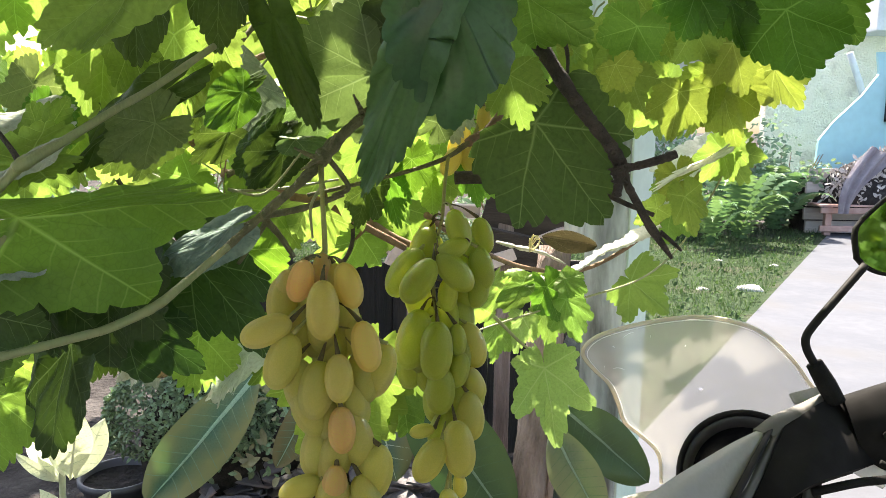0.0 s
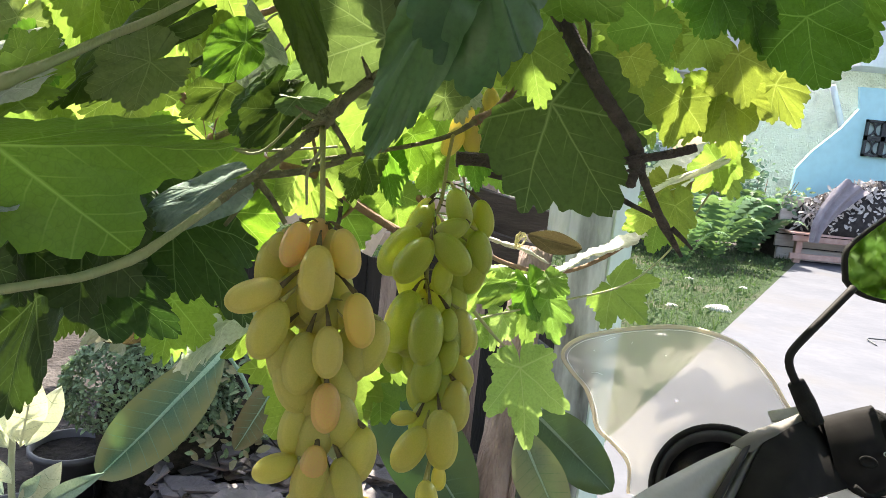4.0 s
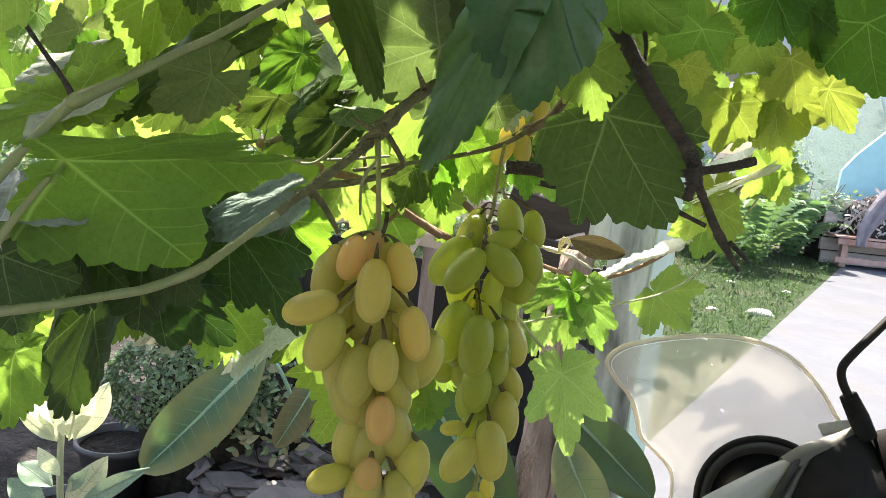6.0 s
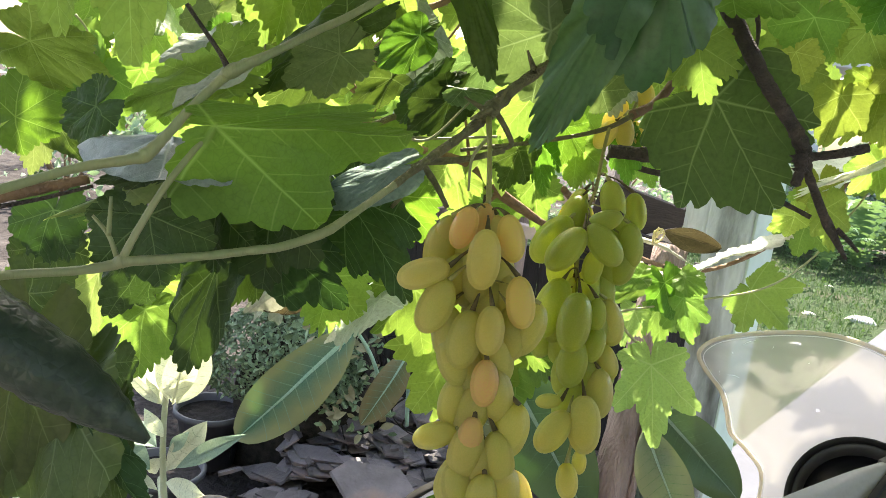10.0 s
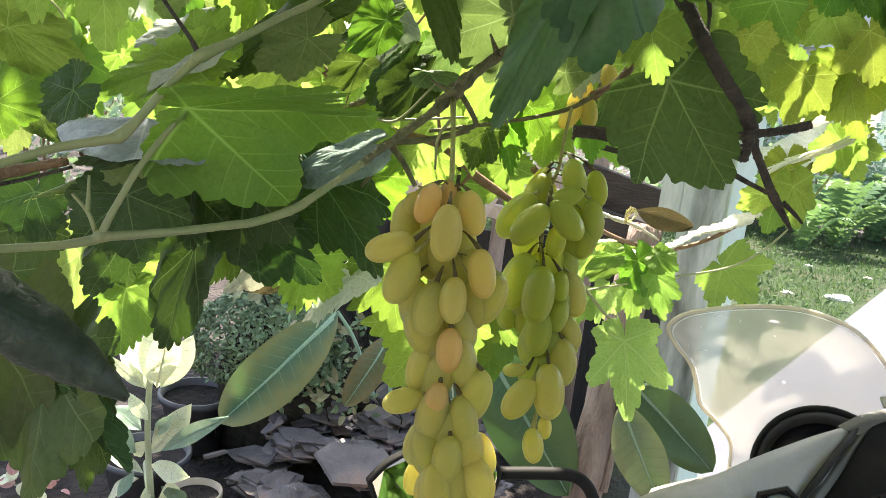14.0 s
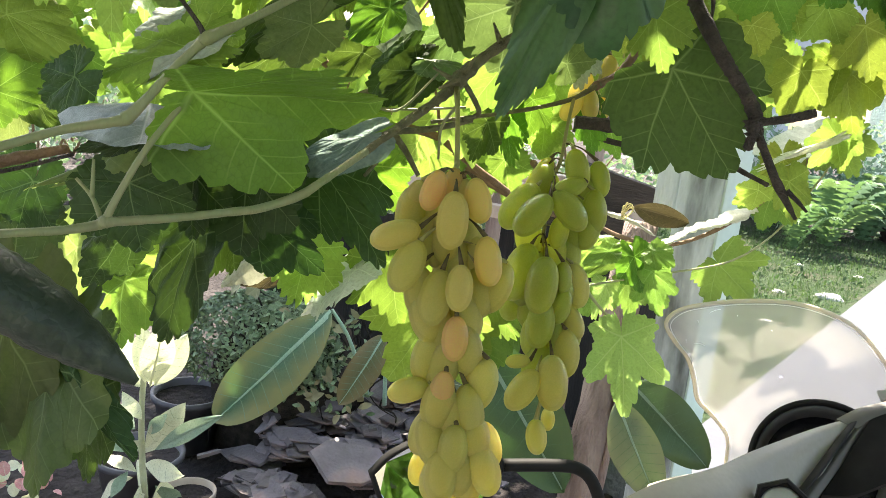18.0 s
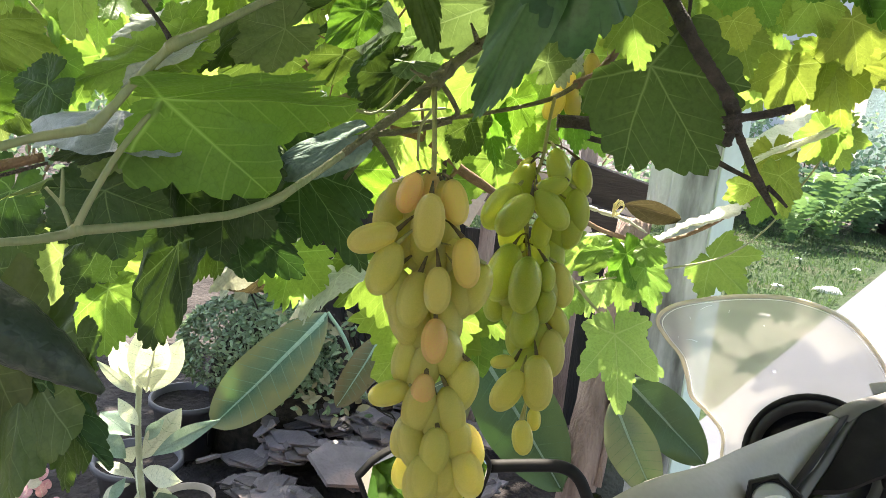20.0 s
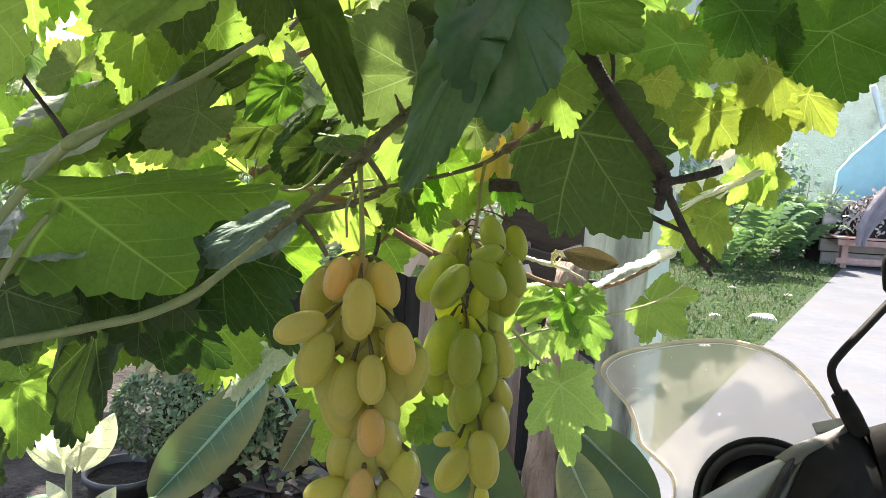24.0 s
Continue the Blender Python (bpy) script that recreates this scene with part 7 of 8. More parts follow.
mirror([(0.0864, 0.6051, 1.0812), (0.075, 0.6078, 1.1004), (0.0603, 0.6078, 1.1082), (0.0351, 0.6001, 1.1096), (-0.0003, 0.5906, 1.1079)], [(0.1072, 0.6192, 1.0386), (0.0969, 0.6122, 1.0601), (0.0874, 0.6053, 1.0813)],
       [(-0.1072, 0.5561, 1.0995), (-0.0905, 0.562, 1.1188), (-0.061, 0.5734, 1.1323), (-0.0242, 0.5826, 1.1321), (-0.004, 0.5874, 1.1192), (-0, 0.5848, 1.1047), (-0.0116, 0.5769, 1.073), (-0.0366, 0.565, 1.0542), (-0.0686, 0.5565, 1.0556), (-0.0937, 0.5528, 1.076)])

# instrument hood
HC = Vector((0.4200, 0.9900, 0.9790))
hood = new("instrument_hood")
hood.location = HC
under(hood, scooter)
tagged(hood, "round black instrument hood")
face = (Vector((0.05, 0, 1.62)) - HC).normalized()
hm = Matrix.Translation(HC) @ face.to_track_quat("Z", "Y").to_matrix().to_4x4() @ Matrix.Scale(1.0, 4)
v, f = lathe_data([(0.078, -0.08), (0.088, -0.03), (0.091, 0.0), (0.090, 0.010), (0.086, 0.013), (0.083, 0.010), (0.082, 0.004)], 48)
part_mesh("outer_ring", mesh_of("outer_ring", v, f, [PLASTIC]), hood, "", hm)
v, f = lathe_data([(0.082, 0.006), (0.080, 0.007), (0.074, 0.001), (0.070, -0.012)], 48)
part_mesh("inner_ring", mesh_of("inner_ring", v, f, [RIM_GREY]), hood, "dark grey ring", hm)
v, f = lathe_data([(0.071, -0.010), (0.066, -0.045), (0.001, -0.046)], 48)
part_mesh("dial", mesh_of("dial", v, f, [DIAL]), hood, "dark dial", hm)

# button on the cover
bt = new("button_bezel")
bt.location = (0.287, 0.7467, 1.0347)
under(bt, scooter)
bm_ = Matrix.Translation((0.287, 0.7467, 1.0347)) @ (PORCH - Vector((0.287, 0.7467, 1.0347))).normalized().to_track_quat("Z", "Y").to_matrix().to_4x4() @ Matrix.Rotation(radians(30), 4, "Z") @ Matrix.Scale(0.88, 4)
v, f = lathe_data([(0.035, -0.01), (0.033, 0.004), (0.029, 0.006), (0.027, 0.0), (0.001, -0.002)], 6)
part_mesh("bezel", mesh_of("bezel", v, f, [PLASTIC], smooth=False), bt, "black six-sided bezel", bm_)
v, f = lathe_data([(0.021, -0.004), (0.023, 0.002), (0.020, 0.004), (0.001, 0.0045)], 32)
part_mesh("plate", mesh_of("plate", v, f, [TRIM_SILVER]), bt, "grey round plate", bm_)
v, f = lathe_data([(0.012, 0.003), (0.011, 0.007), (0.008, 0.009), (0.001, 0.0095)], 24)
part_mesh("button", mesh_of("button", v, f, [BUTTON]), bt, "white gloss button", bm_ @ Matrix.Diagonal((1.4, 0.7, 1, 1)))

# windscreen: outline in its own plane, wrapped towards the rider at both sides
SO, SX, SY = Vector((0.4073, 1.1644, 1.0745)), Vector((0.995, 0.0995, 0)), Vector((0.0385, -0.3853, 0.922))
SN = SX.cross(SY)
outline = [(-0.0016, -0.2787), (-0.0202, -0.2083), (-0.0593, -0.1597), (-0.0981, -0.1195), (-0.1184, -0.0728), (-0.1422, -0.0259), (-0.1771, 0.0166), (-0.1997, 0.0535), (-0.1855, 0.0748), (-0.1446, 0.0817), (-0.0716, 0.0858), (-0.0025, 0.0844), (0.0653, 0.0685), (0.1102, 0.0431), (0.1544, 0.0032), (0.1912, -0.0384), (0.2453, -0.0801), (0.2426, -0.2455), (0.1375, -0.3270)]
edge = smooth_line([(x, y, 0) for x, y in outline], 4)
cx, cy = 0.02, -0.06


def on_screen(x, y, d=0.0):
    return SO + SX * x + SY * y + SN * (d + 0.9 * (x - cx) ** 2 - 0.02)


screen = new("windscreen")
screen.location = SO
under(screen, scooter)
tagged(screen, "clear scratched windscreen with a tan edge")
rings = [[on_screen(cx + (p[0] - cx) * s, cy + (p[1] - cy) * s, d) for p in edge] for s, d in ((0.02, 0.0), (0.35, 0.0), (0.7, 0.0), (1.0, 0.0), (1.0, -0.003), (0.7, -0.003), (0.35, -0.003), (0.02, -0.003))]
v, f = loft_data(rings, closed=True, caps=False)
pane = part_mesh("pane", mesh_of("pane", v, f, [SCREEN]), screen, "clear hazy plastic pane")
pane.visible_shadow = False
scr = random.Random(8)
SCRATCH = glassy("scratch", (0.95, 0.95, 0.95), 0.5, 0.6)
for i in range(8):
    sx_, sy_ = scr.uniform(-0.16, 0.05), scr.uniform(-0.02, 0.09)
    dx_, dy_ = scr.uniform(-0.02, 0.02), scr.uniform(-0.012, 0.012)
    tube("scratch", [on_screen(sx_ + dx_ * k / 2, sy_ + dy_ * k / 2 + 0.002 * (k == 1), 0.0006) for k in range(3)], [.0003, .0005, .0002], SCRATCH, screen, "", 5, 3)
tube("edge", [on_screen(p[0], p[1], -0.0015) for p in edge], [.0032] * 4, EDGE, screen, "tan worn edge", 7, 1)
tube("bevel", [on_screen(cx + (p[0] - cx) * 0.965, cy + (p[1] - cy) * 0.965, 0.0004) for p in edge], [.0007] * 4, SCRATCH, screen, "pale bevel inside the edge", 6, 1)

# the rest of the machine
HEAD = Vector((-0.0995, 0.995, 0))
mid = SO - Vector((0, 0, SO.z))


def on_bike(fore, side, z):
    return mid + HEAD * fore + SX * side + Vector((0, 0, z))


shell("front_cowl", [(on_bike(0.2, 0.03, 0.50), .10, .10), (on_bike(0.15, 0.03, 0.64), .17, .10), (on_bike(0.10, 0.03, 0.74), .17, .08), (on_bike(0.06, 0.03, 0.80), .12, .05)], PANEL, "light grey front cowl")
shell("leg_shield", [(on_bike(-0.02, 0.03, 0.28), .16, .06), (on_bike(0.0, 0.03, 0.5), .2, .05), (on_bike(0.02, 0.03, 0.76), .17, .05)], PLASTIC, "black leg shield")
shell("floorboard", [(on_bike(0.0, 0.03, 0.28), .16, .05), (on_bike(-0.3, 0.03, 0.27), .16, .05), (on_bike(-0.6, 0.03, 0.3), .14, .07)], PLASTIC, "ribbed footboard")
shell("seat", [(on_bike(-0.45, 0.03, 0.70), .08, .05), (on_bike(-0.7, 0.03, 0.74), .14, .06), (on_bike(-1.0, 0.03, 0.76), .14, .06), (on_bike(-1.2, 0.03, 0.80), .10, .05)], RUBBER, "black seat")
shell("rear_body", [(on_bike(-0.5, 0.03, 0.45), .11, .16), (on_bike(-0.8, 0.03, 0.52), .15, .16), (on_bike(-1.15, 0.03, 0.60), .11, .10)], PANEL, "light grey side panels")
for fore, rad in ((0.22, 0.24), (-0.92, 0.24)):
    wh = new("wheel")
    wh.location = on_bike(fore, 0.03, rad)
    under(wh, scooter)
    wm = Matrix.Translation(on_bike(fore, 0.03, rad)) @ SX.to_track_quat("Z", "Y").to_matrix().to_4x4()
    v, f = lathe_data([(0.16, -0.04), (0.20, -0.055), (0.232, -0.04), (0.24, 0), (0.232, 0.04), (0.20, 0.055), (0.16, 0.04), (0.16, -0.04)], 40)
    part_mesh("tyre", mesh_of("tyre", v, f, [RUBBER]), wh, "", wm)
    v, f = lathe_data([(0.161, -0.035), (0.15, -0.02), (0.03, -0.03), (0.03, 0.03), (0.15, 0.02), (0.161, 0.035)], 32)
    part_mesh("rim", mesh_of("rim", v, f, [TRIM_SILVER]), wh, "", wm)
tube("fork", [on_bike(0.22, 0.10, 0.24), on_bike(0.12, 0.09, 0.6), on_bike(0.05, 0.07, 0.8)], [.02, .02, .02], TRIM_SILVER, scooter, "", 10, 3)


# ---- shade plants and clutter behind the vine ----
BIG_LEAF = foliage("big_leaf", (0.058, 0.125, 0.105), (0.085, 0.16, 0.13), (0.10, 0.22, 0.06), 0.16, rough=0.38, cells=420, coarse=9, gloss=0.35, edge=(0.21, 0.20, 0.105))
BIG_BROWN = foliage("big_leaf_brown", (0.085, 0.11, 0.06), (0.12, 0.14, 0.08), (0.15, 0.2, 0.06), 0.16, rough=0.42, cells=160, spots=(0.10, 0.085, 0.045), coarse=9, gloss=0.35, edge=(0.17, 0.14, 0.075))
BIG_DARK = foliage("big_leaf_dark", (0.026, 0.055, 0.026), (0.042, 0.078, 0.034), (0.08, 0.17, 0.04), 0.15, rough=0.38, cells=300, coarse=9, gloss=0.35, edge=(0.06, 0.095, 0.035))
BIG_OLIVE = foliage("big_leaf_olive", (0.06, 0.088, 0.05), (0.085, 0.115, 0.062), (0.10, 0.17, 0.05), 0.15, rough=0.4, cells=300, coarse=9, gloss=0.35, edge=(0.12, 0.135, 0.07))
BIG_FAINT = foliage("big_faint_rib", (0.055, 0.095, 0.05), (0.075, 0.12, 0.062), (0.1, 0.2, 0.06), 0.15, cells=400)
BIG_SIDE = foliage("big_side_rib", (0.15, 0.22, 0.17), (0.19, 0.26, 0.20), (0.15, 0.3, 0.1), 0.15, cells=400)
BIG_RIB = foliage("big_rib", (0.26, 0.42, 0.34), (0.34, 0.48, 0.40), (0.3, 0.4, 0.3), 0.1, cells=400)
WHITE_RIB = foliage("white_rib", (0.55, 0.62, 0.52), (0.62, 0.68, 0.58), (0.4, 0.5, 0.3), 0.1, cells=400)
CREAM = foliage("cream_leaf", (0.64, 0.67, 0.51), (0.72, 0.74, 0.60), (0.7, 0.75, 0.45), 0.3, rough=0.45, cells=200)
GREY_GREEN = foliage("grey_green_leaf", (0.18, 0.27, 0.20), (0.30, 0.38, 0.30), (0.3, 0.42, 0.25), 0.2, rough=0.5, cells=200)
MOSS = foliage("moss_leaf", (0.13, 0.20, 0.12), (0.26, 0.33, 0.21), (0.15, 0.25, 0.1), 0.2, rough=0.5, cells=300, island=True, vary=0.45)
SHRUB = foliage("shrub_leaf", (0.15, 0.23, 0.16), (0.25, 0.34, 0.25), (0.3, 0.45, 0.2), 0.3, rough=0.5, cells=120, island=True, vary=0.35)
FERN = foliage("fern_leaf", (0.075, 0.15, 0.075), (0.115, 0.20, 0.105), (0.17, 0.30, 0.09), 0.3, rough=0.5, cells=200)
DRY_CURL = surface("dry_curl", (0.20, 0.19, 0.11), (0.30, 0.28, 0.17), 40, 0.8, 0.4, 0.002)
ROOT = surface("root", (0.018, 0.016, 0.014), (0.045, 0.038, 0.032), 40, 0.95, 0.8, 0.004)

anthurium = thing("broad_leaved_plant", "shade plant with long dark green leaves and pale midribs", "plant", at=(-0.5647, 2.8181, 0.05))
broad_leaf(anthurium, (-0.5384, 2.1473, 0.7336), (-0.7983, 1.9453, 0.3994), 0.40, BIG_LEAF, BIG_RIB, turn=-14, bend=-0.25, shape=1.15, side=BIG_SIDE, seed=3, stalk=(-0.4271, 2.2536, 0.4436))
broad_leaf(anthurium, (-0.3838, 2.2016, 0.6632), (-0.4587, 2.052, 0.4796), 0.42, BIG_BROWN, BIG_RIB, turn=-20, bend=-0.3, side=BIG_SIDE, seed=4, stalk=(-0.3692, 2.2542, 0.4149))
broad_leaf(anthurium, (-0.0933, 1.8545, 0.8122), (0.1799, 1.7175, 0.4996), 0.46, BIG_DARK, BIG_SIDE, turn=-8, bend=-0.2, side=BIG_FAINT, seed=5, stalk=(-0.1485, 2.0348, 0.4748))
broad_leaf(anthurium, (-0.188, 1.9861, 0.7555), (-0.1265, 1.8922, 0.5183), 0.6, BIG_LEAF, WHITE_RIB, turn=15, bend=-0.3, side=WHITE_RIB, seed=6, side_ribs=6, stalk=(-0.2261, 2.1251, 0.457), label="dark leaf with white veins")
hosta = thing("broad_leaved_plant", "dark green oblong leaves beside the wooden post", "plant", at=(0.6078, 2.6022, 0.05))
broad_leaf(hosta, (0.2473, 1.6498, 0.7788), (0.3391, 1.5225, 0.6115), 0.48, BIG_OLIVE, BIG_SIDE, turn=14, bend=-0.3, side=BIG_FAINT, seed=7, stalk=(0.3201, 1.7424, 0.5427))
broad_leaf(hosta, (0.2735, 1.6906, 0.812), (0.4655, 1.6113, 0.6726), 0.50, BIG_DARK, BIG_SIDE, turn=-14, bend=-0.25, side=BIG_FAINT, seed=8, stalk=(0.3315, 1.7468, 0.5574))

white_plant = thing("variegated_plant", "potted plant with upright cream leaves and grey-green lower leaves", "plant", at=(-1.0945, 2.0896, 0.05))
PALE_STEM = surface("pale_stem", (0.30, 0.33, 0.20), (0.40, 0.42, 0.28), 40, 0.6, 0.3, 0.002)
tube("stem", [(-1.1014, 2.1056, 0.16), (-0.8734, 1.7000, 0.2990), (-0.8708, 1.6700, 0.4487), (-0.8755, 1.6700, 0.5693), (-0.8711, 1.6700, 0.6811)], [.011, .009, .008, .0075, .007], PALE_STEM, white_plant, "thick pale stem", 9)
for b, t, w, mt, tn in (((-0.8780, 1.6600, 0.6204), (-0.9663, 1.7200, 0.7481), 0.42, CREAM, 10),
                        ((-0.8639, 1.6600, 0.6346), (-0.8782, 1.6600, 0.7771), 0.4, CREAM, -15),
                        ((-0.8519, 1.6600, 0.6278), (-0.7888, 1.6000, 0.8037), 0.4, CREAM, 12),
                        ((-0.8403, 1.6600, 0.6298), (-0.7711, 1.6900, 0.7561), 0.48, CREAM, 20),
                        ((-0.8780, 1.6600, 0.6204), (-0.9667, 1.6300, 0.6938), 0.26, CREAM, -30),
                        ((-0.8852, 1.6600, 0.6574), (-0.9440, 1.7200, 0.7100), 0.42, CREAM, 5),
                        ((-0.8566, 1.6600, 0.4530), (-0.7626, 1.6600, 0.5856), 0.42, CREAM, 12),
                        ((-0.8318, 1.6600, 0.4637), (-0.6652, 1.6000, 0.6091), 0.2, GREY_GREEN, -20),
                        ((-0.8856, 1.6600, 0.5086), (-0.9913, 1.6900, 0.5532), 0.5, GREY_GREEN, 10),
                        ((-0.8689, 1.6600, 0.5372), (-0.9076, 1.6300, 0.6096), 0.42, CREAM, -20),
                        ((-0.8220, 1.6600, 0.4776), (-0.7737, 1.7200, 0.5046), 0.3, GREY_GREEN, 25),
                        ((-0.8738, 1.6600, 0.3945), (-0.9733, 1.6600, 0.4394), 0.36, CREAM, 40),
                        ((-0.8554, 1.6600, 0.4226), (-0.7434, 1.6000, 0.4349), 0.42, CREAM, 30),
                        ((-0.8883, 1.6600, 0.3794), (-1.0257, 1.6900, 0.2737), 0.32, CREAM, 50),
                        ((-0.8581, 1.6600, 0.3757), (-0.8614, 1.6300, 0.3015), 0.32, CREAM, -20),
                        ((-0.8277, 1.6600, 0.3660), (-0.7785, 1.7200, 0.2982), 0.36, GREY_GREEN, 30),
                        ((-0.8982, 1.6600, 0.4454), (-0.9965, 1.6600, 0.5193), 0.5, GREY_GREEN, 0),
                        ((-0.8994, 1.6600, 0.3944), (-0.9130, 1.6000, 0.3546), 0.4, GREY_GREEN, 20),
                        ((-0.8727, 1.6600, 0.4836), (-0.9318, 1.6900, 0.4044), 0.36, CREAM, 10),
                        ((-0.8527, 1.6600, 0.5024), (-0.7991, 1.6300, 0.5699), 0.36, GREY_GREEN, -10),
                        ((-0.8062, 1.6600, 0.3886), (-0.8311, 1.7200, 0.2636), 0.4, CREAM, -15)):
    broad_leaf(white_plant, b, t, w, mt, mt, turn=tn, bend=-0.35, seed=int(w * 100) + tn, side_ribs=5, side=GREY_GREEN, point=0.95)


CLAY = surface("pale_clay", (0.34, 0.29, 0.24), (0.42, 0.36, 0.30), 12, 0.85, 0.3, 0.003)


def pot(at, r, h, name="plant_pot", label="black plastic flower pot", mat=None):
    p = thing(name, label, "pot", "pots", at)
    v, f = lathe_data([(0.001, 0.004), (r * 0.7, 0.004), (r * 0.96, h * 0.9), (r * 1.06, h * 0.9), (r * 1.06, h), (r * 0.98, h), (r * 0.94, h * 0.88), (r * 0.9, h * 0.86), (0.001, h * 0.86)], 28)
    idx = [1 if i >= 6 * 28 else 0 for i in range(len(f))]
    part_mesh("body", mesh_of("body", v, f, [mat or BLACK_POT, SOIL], idx), p, "", Matrix.Translation(at))
    return p


pot((-1.1014, 2.1056, 0), 0.13, 0.2)
pot((-1.1432, 2.55, 0), 0.13, 0.22, label="wide dark bowl on the soil")
pot((-0.8871, 2, 0), 0.075, 0.16, label="small pale clay flower pot", mat=CLAY)

# mossy mound with a root mass below
MC = Vector((-0.9245, 2.5134, 0.4815))
mound = thing("mossy_mound", "rounded mound of small dark green leaves over tangled roots", "plant", at=(MC.x, MC.y, 0))
ring = []
for i in range(9):
    a = i / 8
    r = 0.26 - 0.12 * a + 0.06 * math.sin(a * 3)
    ring.append([(MC.x + 0.08 + 1.15 * r * math.cos(q) * (1 + 0.1 * math.sin(4 * q + i)), MC.y + 0.24 + r * math.sin(q), (MC.z + 0.05) * a) for q in np.linspace(0, 2 * math.pi, 18, endpoint=False)])
part_mesh("core", mesh_of("core", *loft_data(ring), [ROOT]), mound, "dark earth and roots")


def on_mound(r):
    q, a = r.uniform(-3.3, 0.4), r.uniform(-0.5, 1.5)
    p = Vector((math.cos(q) * math.cos(a), math.sin(q) * math.cos(a), math.sin(a)))
    return (MC.x + 0.03 + 0.29 * p.x, MC.y + 0.06 + 0.17 * p.y, MC.z - 0.06 + 0.21 * p.z), p, Vector((r.uniform(-1, 1), r.uniform(-1, 1), r.uniform(-1, 0.3)))


part_mesh("leaves", scatter_mesh("leaves", 6500, on_mound, 0.021, [MOSS], 8, "oval"), mound, "tiny dark leaves")["kind"] = "stuff"
rr = random.Random(4)
for i in range(34):
    x0, y0 = MC.x + rr.uniform(-0.1, 0.55), MC.y + 0.02 + rr.uniform(-0.05, 0.1)
    z0 = rr.uniform(0.35, 0.75)
    pts = [(x0, y0, z0)]
    for k in range(4):
        p = pts[-1]
        pts.append((p[0] + rr.uniform(-0.08, 0.08), p[1] + rr.uniform(-0.03, 0.03), max(0.02, p[2] - rr.uniform(0.02, 0.14))))
    tube("root", pts, [.004, .003, .002], ROOT, mound, "", 5, 4, 0.2, i)


def by_roots(r):
    u, w = r.uniform(-0.17, 0.20), r.uniform(-0.17, 0.17)
    return (-0.6269 + u, 2.2800 + r.uniform(-0.05, 0.03), 0.5157 + w), (r.uniform(-0.6, 0.6), -1, r.uniform(0, 0.8)), Vector((r.uniform(-1, 1), r.uniform(-0.4, 0.2), r.uniform(-0.8, 0.8)))


part_mesh("sprig", scatter_mesh("sprig", 150, by_roots, 0.030, [MOSS], 51, "oval"), mound, "scattered grey-green leaflets")["kind"] = "stuff"
part_mesh("litter", scatter_mesh("litter", 45, by_roots, 0.040, [DRY_CURL], 52, "oval"), mound, "pale dry leaf curls")["kind"] = "stuff"

# slate heap
slates = thing("slate_pile", "loose pile of broken grey slate slabs", "stones", at=(-0.5848, 2.5677, 0))
rr = random.Random(14)
sc = Vector((-0.5453, 2.4836, 0.05))


def pile_height(u, w):
    return 0.30 * math.exp(-((u - 0.1) / 0.55) ** 2) * min(1, max(0, 0.55 + 1.2 * w))


def slate(size, flat, th, at, turn):
    n = rr.randrange(4, 7)
    angs = [2 * math.pi * (k + rr.uniform(-0.32, 0.32)) / n for k in range(n)]
    pts = [(size * math.cos(a) * rr.uniform(0.75, 1.15), size * flat * math.sin(a) * rr.uniform(0.65, 1.2)) for a in angs]
    v = [(x, y, 0) for x, y in pts] + [(x * 0.96, y * 0.96, th) for x, y in pts]
    f = [tuple(range(n))[::-1], tuple(range(n, 2 * n))] + [(k, (k + 1) % n, n + (k + 1) % n, n + k) for k in range(n)]
    part_mesh("slate", mesh_of("slate", v, f, [SLATE], smooth=False), slates, "", Matrix.Translation(at) @ Euler(turn).to_matrix().to_4x4())


for i in range(84):
    u, w = rr.uniform(-0.26, 0.52), rr.uniform(-0.3, 0.34)
    size, flat, yaw = rr.uniform(0.045, 0.095), rr.uniform(0.4, 0.8), rr.uniform(-0.7, 0.7)
    lean, tip = rr.uniform(0.0, 0.26), rr.uniform(-0.16, 0.16)
    z = 0.012 + pile_height(u, w) * rr.uniform(0.5, 1.0)
    for k in range(rr.randrange(4, 8)):
        th = rr.uniform(0.004, 0.009)
        slate(size * rr.uniform(0.75, 1.2), flat, th, (sc.x + u + 0.014 * k * math.cos(yaw + k), sc.y + w - 0.012 * k, z + 0.0105 * k), (lean + 0.03 * k + rr.uniform(-0.06, 0.06), tip + rr.uniform(-0.08, 0.08), yaw + rr.uniform(-0.4, 0.4)))
for i in range(45):
    u, w = rr.uniform(-0.72, 0.62), rr.uniform(-0.42, 0.42)
    slate(rr.choice((0.03, 0.04, 0.06)), rr.uniform(0.4, 0.8), rr.uniform(0.004, 0.01), (sc.x + u, sc.y + w, 0.10 + pile_height(u, w)), (rr.uniform(-0.5, 0.5), rr.uniform(-0.5, 0.5), rr.uniform(-1.5, 1.5)))
slate(0.14, 0.6, 0.012, (-0.4533, 2.2049, 0.2243), (0.5, 0.1, 0.3))

# brown kept very dark: the wide boards stand in for shadow among clutter
SHADE_WOOD = surface("brown_shade_board", (0.035, 0.026, 0.021), (0.07, 0.052, 0.043), 9, 0.85, 0.7, 0.004, stretch=(0.5, 3, 3))
# boards stacked behind the bunches
boards = thing("board_stack", "untidy stack of pale old boards in the shade", "timber", at=(-0.1305, 2.9, 0))
